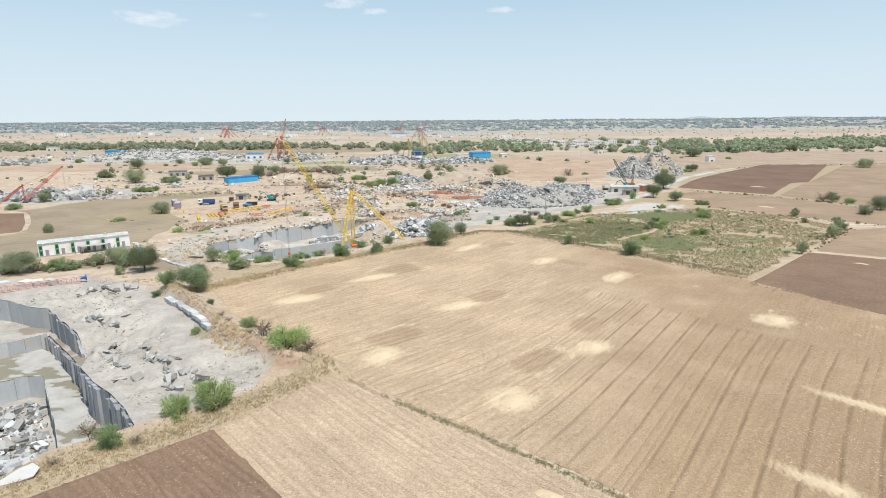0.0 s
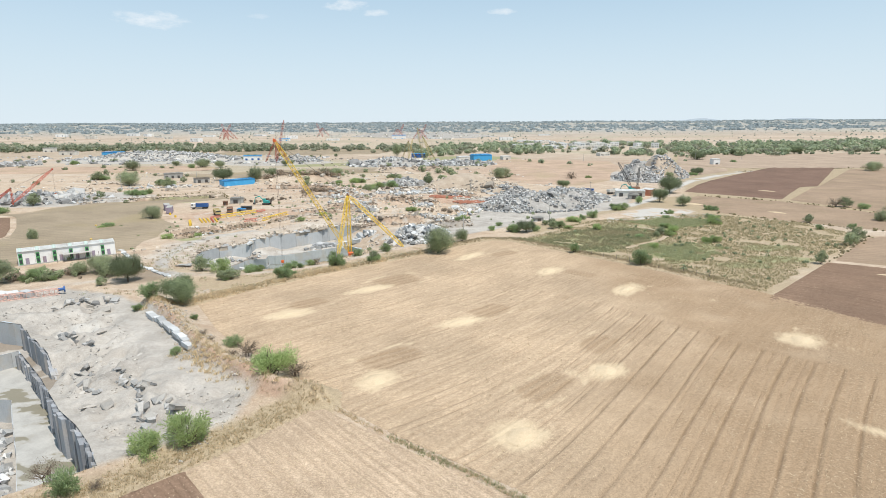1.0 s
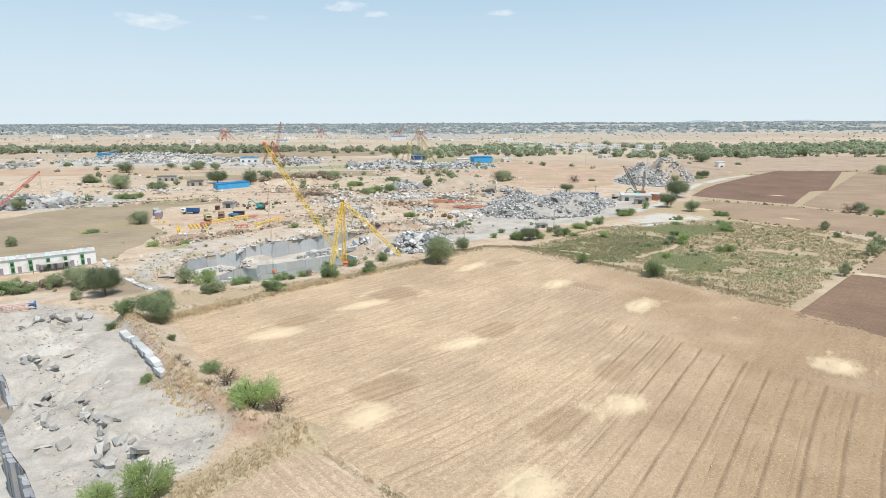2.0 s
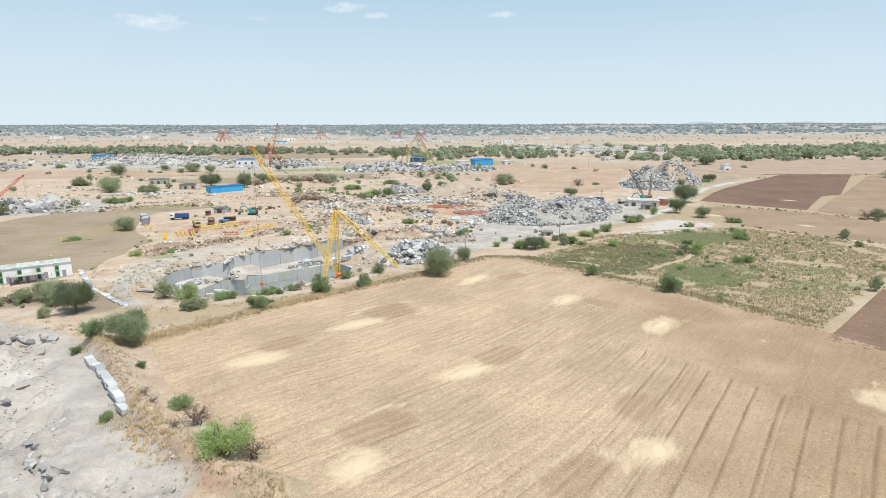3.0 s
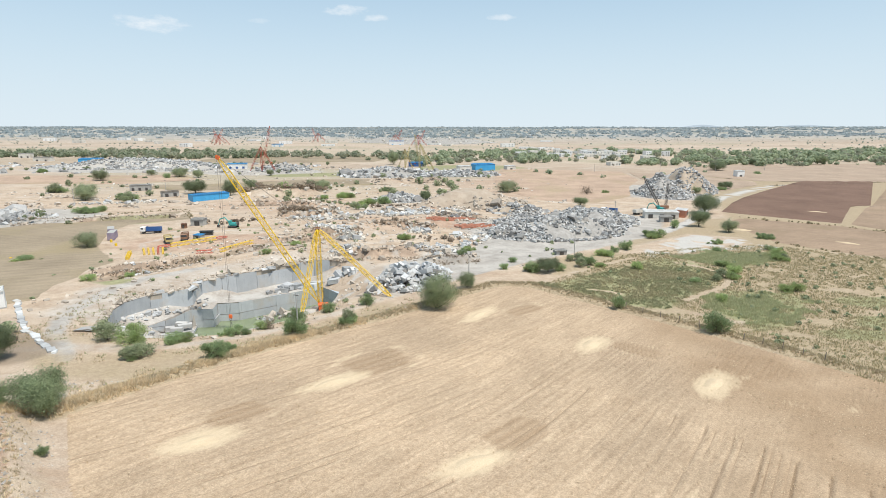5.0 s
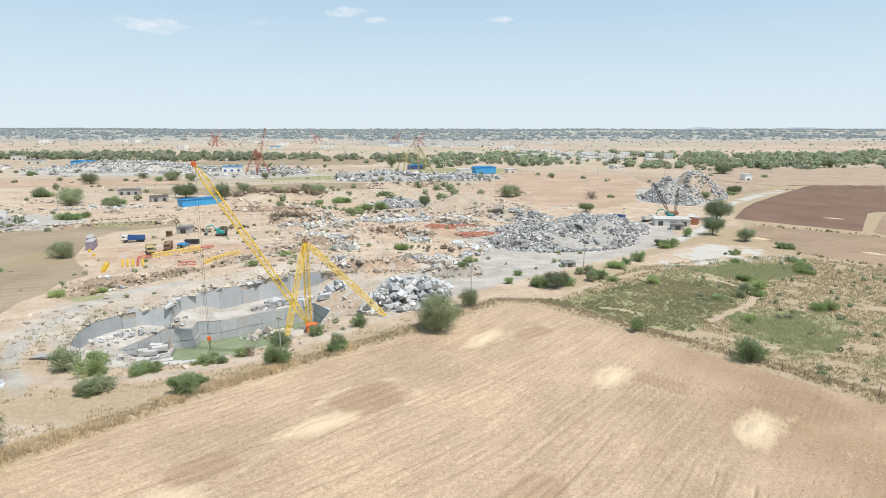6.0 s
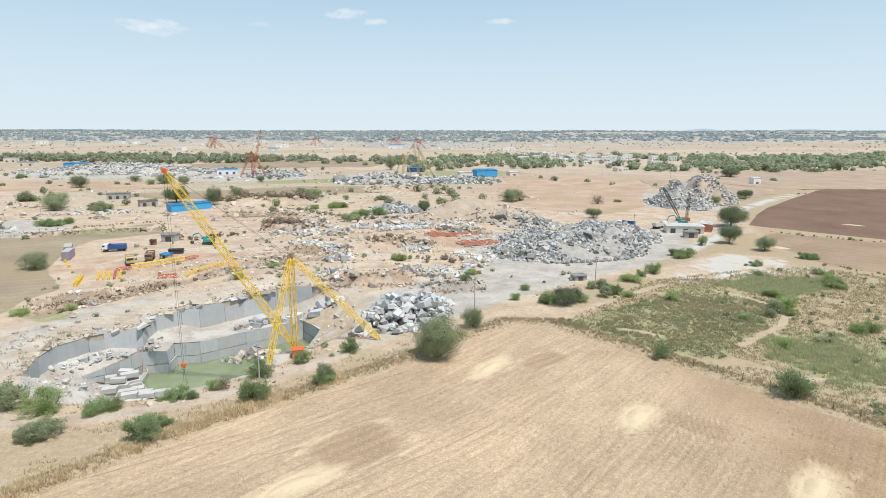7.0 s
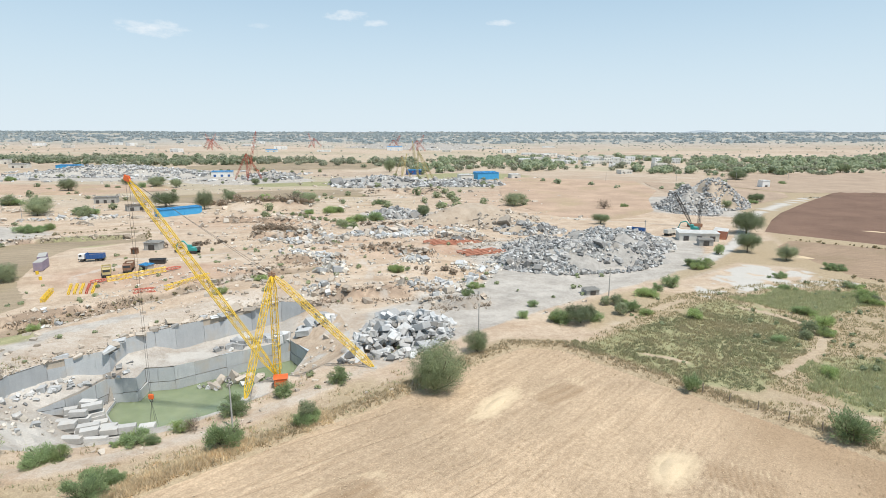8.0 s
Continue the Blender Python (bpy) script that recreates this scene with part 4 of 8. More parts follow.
    white = np.maximum(white, 0.7 * soft(2.4 - nearest(ROAD_S, x, y)[0], -0.8, 0.8) * soft(y, 296, 325))
    for cx, cy, r in [(-79, 138, 6)]:
        white = np.maximum(white, 0.75 * soft(1.2 - np.hypot(x - cx, y - cy) / r, 0, 0.6))
    for line in TRACKS:
        white = np.maximum(white, 0.42 * soft(1.9 - nearest(line, x, y)[0] + 2.0 * (br2 - 0.5), -0.9, 0.9))
    # darker brown tone: ditch, strip below the cabins, dug yard, wet hollow
    litter = 0.8 * soft(3.2 - nearest([(-101, 235), (-87, 256), (-66, 280), (-42, 295)], x, y)[0], -1.5, 1.5)
    litter = np.maximum(litter, 0.75 * soft(7.0 - nearest([(-140, 168), (-121, 177), (-100, 187), (-86, 178)], x, y)[0], -2.5, 2.5))
    litter = np.maximum(litter, 0.35 * soft(signed(yard_b, x, y), 0, 4) * soft(br2, 0.46, 0.34))
    litter = np.maximum(litter, 0.4 * soft(signed(wet, x, y), -4, 2) * (1 - soft(br, 0.35, 0.5)))
    # each dug bank gets a darker, redder band along face and foot
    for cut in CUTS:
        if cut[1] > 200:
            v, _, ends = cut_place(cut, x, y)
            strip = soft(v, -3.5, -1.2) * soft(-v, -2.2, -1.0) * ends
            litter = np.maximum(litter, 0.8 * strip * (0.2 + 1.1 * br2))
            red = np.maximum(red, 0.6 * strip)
    # groves and dull scrub on the far plain
    groves = fbm(x / 420, y / 130, 33)
    green = np.maximum(green, soft(y + 0.2 * np.abs(x), 1900, 2600) * 0.35 * soft(groves, 0.42, 0.6))
    colour_layer(me, "zone_a", dust, green, dry)
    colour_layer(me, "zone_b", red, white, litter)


def pit_sheet(name, outer, hole, step, height, label, extra=()):
    """The floor of a pit between its rim and a deeper hole."""
    xs = np.array([p[0] for p in outer])
    ys = np.array([p[1] for p in outer])
    gx, gy = np.meshgrid(np.arange(xs.min(), xs.max(), step), np.arange(ys.min(), ys.max(), step))
    gx, gy = gx.ravel(), gy.ravel()
    keep = signed(outer, gx, gy) > step * 0.4
    if hole:
        keep &= signed(hole, gx, gy) < -step * 0.4
    pts = list(zip(gx[keep], gy[keep]))
    edges = []
    for ring in [outer] + ([hole] if hole else []) + list(extra):
        d = densify(ring, 1.5)
        edges += ring_edges(len(pts), len(d))
        pts += d
    xy, tri = cdt(pts, edges)
    tri = np.array(tri)
    c = xy[tri].mean(axis=1)
    ok = inside(outer, c[:, 0], c[:, 1])
    if hole:
        ok &= ~inside(hole, c[:, 0], c[:, 1])
    x, y = xy[:, 0], xy[:, 1]
    me = raw_mesh(name, np.c_[x, y, height(x, y)], tri[ok], WET_FLOOR if name == "pit_floor" else GROUND, False)
    n = fbm(x / 7, y / 7, 8)
    bench = name == "pit_bench"
    dust = 0.62 - 0.5 * soft(x, -42, -34) if bench else 0.9 + 0 * x
    colour_layer(me, "zone_a", dust, 0 * x, 0 * x)
    colour_layer(me, "zone_b", 0 * x, (0.6 if bench else 0.25) * soft(n, 0.5, 0.66), (0.3 if name == "pit_bench" else 0.95) * soft(n, 0.50, 0.42))
    return tagged(put(name, me), label, "ground", kind="structure")


def bench_a(x, y):
    """The working bench of the central pit, ramped up to its outer sides; its near side falls straight to the water."""
    x, y = np.asarray(x, float), np.asarray(y, float)
    ramp = PIT_A[9:12]
    lip = PIT_A[11:17]
    left = PIT_A[16:] + PIT_A[:1]
    z = np.full(x.shape, BENCH_A)
    z = np.maximum(z, -0.7 - 0.5 * nearest(ramp, x, y)[0])
    z = np.maximum(z, -4.4 - 0.6 * nearest(PIT_A[1:4], x, y)[0])
    shelf = -4.5 - 0.3 * nearest(PIT_A[2:7], x, y)[0] - 3.0 * soft(x, -68, -60)
    z = np.maximum(z, np.minimum(shelf, -6.5 + 0.5 * nearest(SPUR_A + HOLE_A[1:4], x, y)[0]))
    z = np.maximum(z, -0.7 - 1.0 * nearest(PIT_A[15:20], x, y)[0])
    z = np.maximum(z, -0.7 - 0.75 * nearest(PIT_A[19:] + PIT_A[:1], x, y)[0])
    dl, dh = nearest(lip, x, y)[0], nearest(HOLE_A[8:12], x, y)[0]
    t = dl / np.maximum(dl + dh, 1e-6)
    slope = -0.7 + (WATER_A - 0.5 + 0.7) * (0.35 * t + 0.65 * t * t)
    near = soft(nearest(HOLE_A[:8], x, y)[0] - dh, -1, 3) * soft(x, -60, -54) * soft(-x, 33, 40)
    near = np.where(dl < 0.05, 1.0, near)
    z = np.maximum(z, np.where(x > -38, -0.7 - 0.5 * dl, BENCH_A))
    z = z * (1 - near) + slope * near
    low = np.maximum(-11.4, -6.4 - 0.9 * nearest([SPUR_A[0]] + LOW_A[:-4:-1], x, y)[0])
    low = np.maximum(low, -0.7 - 1.0 * nearest(PIT_A[15:20], x, y)[0])
    z = np.where((signed(LOW_A, x, y) > -0.12) & (x < -53.9), np.minimum(z, low), z)
    pad = soft(7.5 - np.hypot(x + 33.4, y - 217.6), 0, 3.0)
    z = z * (1 - pad) + (-4.1) * pad * (dl > 0.3) + z * pad * (dl <= 0.3)
    d = np.minimum(dl, np.minimum(nearest(ramp, x, y)[0], nearest(left, x, y)[0]))
    return z + (fbm(x / 4, y / 4, 2) - 0.5) * 0.7 * soft(d, 0, 2) * soft(nearest(SPUR_A, x, y)[0], 0.3, 2)


def floor_b(x, y):
    lip = PIT_B[12:]
    d = nearest(lip, x, y)[0]
    return np.maximum(FLOOR_B, -0.6 - 1.05 * d) + (fbm(x / 5, y / 5, 12) - 0.5) * 0.25 * soft(d, 0, 2)


def deep_b(x, y):
    d = nearest(DEEP_POLY[8:], x, y)[0]
    return np.maximum(DEEP_B, -2.6 - 0.46 * d) + (fbm(x / 4, y / 4, 14) - 0.5) * 0.8


build_ground()
back = [(q[0] - 0.35, q[1] + 0.1) for q in SPUR_A[:3]]
pit_sheet("pit_bench", PIT_A, HOLE_A, 1.6, bench_a, "pale dusty granite bench of a quarry pit", extra=[SPUR_A[:3] + back[::-1]])
B_INNER = MID_B[:-1] + RIB_B + PIT_B[13:]
pit_sheet("pit_floor", B_INNER, DEEP_POLY, 2.2, floor_b, "pale wet granite floor of a quarry pit")
pit_sheet("pit_ledge", PIT_B[:8] + RIB_B[2:0:-1] + MID_B[::-1], None, 1.5,
          lambda x, y: np.where(x > -92, rib_top(x, y), LEDGE_B) + (fbm(x / 3, y / 3, 18) - 0.5) * 0.2, "narrow dusty ledge above a ribbed granite face")
pit_sheet("pit_sump", DEEP_POLY, None, 2.5, deep_b, "lowest level of a quarry pit, filled with broken granite")

water = raw_mesh("water", [(-80, 205, WATER_A), (-28, 205, WATER_A), (-28, 252, WATER_A), (-80, 252, WATER_A)], [(0, 1, 2, 3)], WATER)
tagged(put("water", water), "still murky green water in a quarry pit", "water", kind="structure")


# ---- sheer quarry faces ----


def quarry_face(name, line, top, bottom, width, proud, mat, label, seed, side=1, courses=1, lean=0.0, ragged=0.0, jag=0.12):
    """A sawn face along a line, made of upright slabs with uneven fronts; side=1 when the pit lies to the right of the line."""
    rng = np.random.default_rng(seed)
    face = thing(name, Matrix.Identity(4), label, "quarry face", kind="structure")
    knots = np.arange(len(line))
    for i in range(len(line) - 1):
        a, b = Vector((*line[i], 0)), Vector((*line[i + 1], 0))
        d = (b - a)
        length = d.length
        d.normalize()
        nrm = Vector((d.y, -d.x, 0)) * side
        s = 0.0
        while s < length - 0.05:
            w = min(width * rng.uniform(0.6, 1.5), length - s)
            if length - s - w < width * 0.4:
                w = length - s
            drop = rng.uniform(0.3, 1.0) * ragged if rng.uniform() < 0.3 else 0.0
            cut = rng.uniform(0.46, 0.56)
            for k in range(courses):
                t0, t1 = i + s / length, i + (s + w) / length
                zt = [float(np.interp(t, knots, top)) - drop for t in (t0, t1)]
                zb = [float(np.interp(t, knots, bottom)) for t in (t0, t1)]
                f0, f1 = (0.0, 1.0) if courses == 1 else ((0.0, cut) if k == 0 else (cut, 1.0))
                lo = [zb[j] + (zt[j] - zb[j]) * f0 for j in (0, 1)]
                hi = [zb[j] + (zt[j] - zb[j]) * f1 - (0.03 if k < courses - 1 else 0.0) for j in (0, 1)]
                if max(hi[0] - lo[0], hi[1] - lo[1]) < 0.15:
                    continue
                out = proud * rng.uniform(0, 1) + (courses - 1 - k) * lean
                gap = 0.015
                p = [a + d * (s + gap), a + d * (s + w - gap)]
                V = []
                for j in (0, 1):
                    tw = rng.normal(0, 0.05)
                    jig = rng.uniform(-jag, jag / 3)
                    V += [p[j] + nrm * (out + tw) + Vector((0, 0, lo[j])), p[j] + nrm * (out + tw * 0.5) + Vector((0, 0, hi[j] + jig)),
                          p[j] - nrm * 0.6 + Vector((0, 0, hi[j] + jig - 0.35)), p[j] - nrm * 0.6 + Vector((0, 0, lo[j]))]
                F = [(0, 1, 5, 4), (1, 2, 6, 5), (2, 3, 7, 6), (3, 0, 4, 7), (0, 3, 2, 1), (4, 5, 6, 7)]
                if side < 0:
                    F = [tuple(reversed(q)) for q in F]
                put("granite_slab", raw_mesh("granite_slab", V, F, mat), face)
            s += w
    # dark backing in the joints
    V, F = [], []
    for i, q in enumerate(line):
        V += [(q[0], q[1], bottom[i] - 0.5), (q[0], q[1], top[i] - 0.1)]
        j = min(i, len(line) - 2)
        dd = Vector((line[j + 1][0] - line[j][0], line[j + 1][1] - line[j][1], 0)).normalized()
        nn = Vector((dd.y, -dd.x, 0)) * side * -0.25
        V[-1] = (V[-1][0] + nn.x, V[-1][1] + nn.y, V[-1][2])
        V[-2] = (V[-2][0] + nn.x, V[-2][1] + nn.y, V[-2][2])
        if i:
            k = 2 * i
            F.append((k - 2, k, k + 1, k - 1))
    put("rock_backing", raw_mesh("rock_backing", V, F, TAN_ROCK), face)
    return face


quarry_face("quarry_face", FACE_A, [-0.9, -0.8, -0.8, -0.7, -0.7, -0.7, -0.7, -0.6, -0.6, -0.6], [-2.5, -7.0, -7.0, -7.2, -7.2, -7.2, -7.2, -6.9, -6.9, -6.9], 5.0, 0.35, CUT,
            "grey sawn granite upper face of the flooded pit", 11, courses=1, ragged=2.4)
quarry_face("quarry_face", HOLE_A[2:8], [-6.5] * 5 + [-6.2], [-13.0] * 6, 5.2, 0.08, CUT, "grey sawn granite lower face above green water", 12, courses=2, lean=0.08)
quarry_face("quarry_face", SPUR_A[:3] + HOLE_A[1:3], [-6.4, -6.5, -6.5, -6.5, -6.5], [-7.2, -11.9, -13.0, -13.0, -13.0], 3.4, 0.3, CUT, "grey sawn granite spur standing in green water", 20, courses=2, lean=0.2)
quarry_face("quarry_face", HOLE_A[10:] + HOLE_A[:1], [-11.7, -11.4, -11.2, -11.2, -11.3, -11.3], [-13.0] * 6, 2.4, 0.2, CUT, "low granite edge beside green water", 13)
upper = densify(PIT_B[:5], 5.0, False)
quarry_face("quarry_face", upper, [float(land(*q)) for q in upper], [-6.0] * len(upper), 3.0, 0.3, CUT, "grey sawn granite upper face with drill marks", 14)
upper = densify(PIT_B[4:8], 2.5, False)
quarry_face("quarry_face", upper, [float(land(*q)) for q in upper], [-6.0 + 1.2 * k / len(upper) for k in range(len(upper))], 1.9, 0.7, RIB, "grey ribbed granite face above a narrow ledge", 15, jag=0.4)
quarry_face("quarry_face", MID_B, [-5.6] * 5, [-9.6] * 5, 2.6, 0.25, CUT, "grey sawn granite middle face", 16)
quarry_face("quarry_face", RIB_B, RIB_TOP, [-9.6] * 7, 1.3, 0.95, RIB, "ribbed granite face with drilled columns, coloured dark for shade", 17, ragged=0.7, jag=0.5)
quarry_face("quarry_face", DEEP_POLY[:4], [-9.1] * 4, [-14.6] * 4, 3.0, 0.25, CUT, "grey sawn granite lowest face", 18)
quarry_face("quarry_face", DEEP_POLY[3:9], [-9.1, -9.1, -9.1, -9.1, -6.0, -2.7], [-14.6] * 6, 2.6, 0.25, CUT, "grey granite side of the lowest cut", 19)


# ---- fields ----


def field_sheet(name, poly, mat, label, step=(0.75, 0.55), slope=1.0, heaps=(), bare=(), groove=None, top=0.1, lift=0.0, curve=None):
    """A field as a sheet whose mesh lines run with the plough."""
    xs = np.array([p[0] for p in poly])
    ys = np.array([p[1] for p in poly])
    curve = curve or (lambda x: slope * x)
    gx = np.arange(xs.min() - step[0], xs.max() + 2 * step[0], step[0])
    psi = [p[1] - curve(p[0]) for p in densify(poly, 2.0)]
    gp = np.arange(min(psi) - 1, max(psi) + 1, step[1])
    X, P = np.meshgrid(gx, gp, indexing="ij")
    Y = P + curve(X)
    shape = X.shape
    x, y, p = X.ravel(), Y.ravel(), P.ravel()
    ins = inside(poly, x, y)
    d, qx, qy, _ = nearest(poly, x, y, True)
    idx = np.arange(x.size).reshape(shape)
    quads = np.stack([idx[:-1, :-1], idx[1:, :-1], idx[1:, 1:], idx[:-1, 1:]], -1).reshape(-1, 4)
    quads = quads[ins[quads].any(1)]
    x, y = np.where(ins, x, qx), np.where(ins, y, qy)
    z = top + (fbm(x / 3.0, y / 3.0, 7, 3) - 0.5) * 0.10
    furrow = np.zeros(x.shape)
    if groove:
        z, furrow = groove(x, y, p, z)
    z = np.where(ins, z, -0.02)
    if lift:
        far = np.hypot(x, y)
        z = z + soft(far, 1500, 5200) * 31 + (fbm(x / 400, y / 400, 31, 3) - 0.5) * 10 * soft(far, 700, 2000)
    used = np.unique(quads)
    remap = np.full(x.size, -1)
    remap[used] = np.arange(used.size)
    x, y, z, furrow = x[used], y[used], z[used], furrow[used]
    quads = remap[quads]
    straw, dark = np.zeros(x.shape), np.zeros(x.shape)
    br = 0.4 + 0.7 * fbm(x / 1.6, y / 1.6, 17) + 0.55 * fbm(x / 7, y / 7, 18)
    for cx, cy, rx, ry, ang in heaps:
        c, s = math.cos(radians(ang)), math.sin(radians(ang))
        u, v = (x - cx) * c + (y - cy) * s, -(x - cx) * s + (y - cy) * c
        straw = np.maximum(straw, soft(1.55 - np.hypot(u / rx, v / ry) / br, 0, 0.9) * 0.9)
    for cx, cy, rx, ry, ang in bare:
        c, s = math.cos(radians(ang)), math.sin(radians(ang))
        u, v = (x - cx) * c + (y - cy) * s, -(x - cx) * s + (y - cy) * c
        r4 = ((u / rx) ** 4 + (v / ry) ** 4) ** 0.25
        rows = 0.82 + 0.18 * np.sin(v * 2 * math.pi / 2.1)
        straw = np.maximum(straw, 0.6 * np.exp(-((r4 - 1.35) / 0.16) ** 2) * soft(fbm(x / 2.2, y / 2.2, 37), 0.5, 0.66))
        dark = np.maximum(dark, soft(1.3 - r4 - (br - 0.95) * 0.5, 0, 0.35) * 0.66 * rows)
    # the main field is coloured darker towards its east end
    if groove is main_grooves:
        dark = np.maximum(dark, 0.86 * soft(x + 0.4 * (130 - y), 12, 62) * (0.35 + 1.0 * fbm(x / 10, y / 10, 19)))
        dark = np.maximum(dark, 0.8 * soft(x, 26, 58) * (0.35 + 1.0 * fbm(x / 10, y / 10, 19)))
    me = raw_mesh(name, np.c_[x, y, z], quads, mat, True)
    colour_layer(me, "zone", straw, dark, furrow)
    return tagged(put(name, me), label, "field", kind="structure")


FURROW = 1.62
CROSS = [(-14, 206), (5, 187), (16, 170), (31, 157.5), (43.5, 145.5), (50, 137), (60.5, 123.5), (69, 115), (79.8, 106.2), (125, 60)]


def main_curve(x):
    """The line that the tractor followed: flat in the west, steeper in the middle."""
    x = np.asarray(x, float)
    ramp = lambda c: 6 * np.log1p(np.exp(np.clip((x - c) / 6, -40, 40)))
    return 0.68 * x + 0.72 * ramp(10) - 0.28 * ramp(58)


def main_grooves(x, y, p, z):
    """Tractor furrows in pairs of unequal gap; the strip beyond the cross bund is worked the other way."""
    d, qx, qy, _ = nearest(CROSS, x, y)
    beyond = (x - qx) + (y - qy) > 0
    east = soft(x + 0.3 * (150 - y), 14, 58)
    wav = 0.7 * fbm(x / 26, y / 26, 6) + 0.35 * fbm(x / 7, y / 7, 46)
    ph = np.mod(p + wav - 0.5 - FURROW, 6.75)
    wide = 0.30 + 0.28 * fbm(x / 5, y / 5, 47)
    cut = np.exp(-((ph - 3.35) / wide) ** 2)
    main = cut * (0.26 + 0.7 * east) * (0.5 + 0.9 * fbm(x / 4, y / 4, 48, 3))
    ph2 = np.mod(p + wav, 2.1)
    minor = np.exp(-((ph2 - 1.05) / 0.24) ** 2) * soft(fbm(x / 22, p / 3, 16), 0.40, 0.62) * 0.95
    q = (x * 0.72 + y * 0.69) + 0.5 * fbm(x / 15, y / 15, 3)
    other = np.exp(-((np.mod(q, 2.2) - 1.1) / 0.35) ** 2) * 0.6 * soft(fbm(x / 12, y / 30, 26), 0.42, 0.62)
    f = np.where(beyond, other, np.maximum(main, 0.7 * minor)) * (0.7 + 0.6 * fbm(x / 1.8, y / 1.8, 27, 3))
    bund = np.exp(-((d - 0.5) / 0.75) ** 2) * (0.5 + 0.8 * fbm(x / 3, y / 3, 49))
    bund = np.maximum(bund, 0.6 * np.exp(-(nearest([(57, 137.5), (80, 157.5)], x, y)[0] / 0.8) ** 2) * (0.4 + 0.9 * fbm(x / 3, y / 3, 49)))
    lip = np.exp(-((np.mod(ph + 0.85, 6.75) - 3.35) / 0.4) ** 2) * east
    z = z - 0.2 * f + 0.16 * bund + 0.07 * lip * ~beyond
    return z, np.clip(np.maximum(f * 0.85, bund * 0.38), 0, 1)


# centre, half length, half width, heading of each straw heap
HEAPS = [(-11.6, 110.3, 3.7, 3.2, 60), (28.9, 113.6, 3.5, 3.1, 55), (11.1, 92.2, 4.0, 3.4, 50), (4.2, 139.2, 5.5, 2.4, 30), (31.0, 182.2, 5.1, 2.5, 55),
         (48.0, 163.3, 5.3, 2.4, 50), (72.0, 127.5, 4.1, 3.2, 30), (64.5, 90.0, 7.0, 1.2, -48), (45.6, 70.9, 4.6, 1.4, -46), (-35.4, 144.5, 4.8, 2.5, 30),
         (-19.6, 164.2, 5.8, 2.2, 35), (8.6, 201.3, 6.0, 1.9, 55), (12.6, 69.0, 3.2, 1.5, -30)]
BARE = [(-33.0, 152.4, 4.6, 3.0, 40), (-12.6, 173.0, 6.0, 4.4, 42), (-9.6, 119.6, 5.6, 3.6, 38), (11.0, 146.8, 4.8, 3.2, 44), (17.5, 107.5, 5.4, 3.0, 46),
        (20.0, 205.0, 5.0, 2.4, 40), (39.5, 179.6, 4.8, 2.4, -40), (59.5, 159.2, 6.5, 2.6, -38), (31.0, 126.0, 4.6, 3.2, 50), (83.0, 125.0, 9.0, 3.0, -40)]
field_sheet("field_main", FIELD_MAIN, STUBBLE, "harvested tan stubble field with tractor furrows", step=(0.7, 0.4), heaps=HEAPS, bare=BARE, groove=main_grooves, curve=main_curve)


def low_grooves(x, y, p, z):
    q = x * 0.74 + y * 0.67 + 0.8 * fbm(x / 30, y / 30, 35)
    f = np.exp(-((np.mod(q, 1.25) - 0.62) / 0.2) ** 2) * (0.35 + 0.65 * soft(fbm(x / 9, y / 9, 36), 0.38, 0.6)) * (0.5 + fbm(x / 1.5, y / 1.5, 39, 3))
    wheel_line = np.exp(-((np.mod(q, 7.5) - 3.7) / 0.3) ** 2)
    f = np.maximum(0.55 * f, wheel_line * 0.8 * (0.4 + fbm(x / 5, y / 5, 40)))
    return z - 0.09 * f, np.clip(0.6 * f, 0, 1)


def plough_grooves(x, y, p, z):
    q = x * 0.74 + y * 0.67 + 0.3 * fbm(x / 9, y / 9, 4)
    f = np.exp(-((np.mod(q, 1.1) - 0.55) / 0.25) ** 2) * (0.4 + 0.8 * soft(fbm(x / 5, y / 5, 45), 0.35, 0.65))
    return z - 0.07 * f + (fbm(x / 0.9, y / 0.9, 44, 2) - 0.5) * 0.14, 0.45 * f


field_sheet("field_south", FIELD_LOW, STUBBLE_LOW, "harvested tan stubble field with fine rows", groove=low_grooves, slope=-1.1, step=(0.9, 0.28))
field_sheet("field_brown", FIELD_BROWN, PLOUGHED, "freshly ploughed dark brown field", groove=plough_grooves, step=(0.8, 0.5), slope=-1.1)
field_sheet("field_east", FIELD_RIGHT, PLOUGHED, "freshly ploughed dark brown field", groove=plough_grooves, step=(1.0, 0.7), slope=-1.1)
for nm, poly, mt, lb in FAR_FIELDS:
    field_sheet(nm, poly, mt, lb, step=(5.0, 5.0), slope=0.3, top=0.12, lift=1.0)

# ---- trees and scrub ----


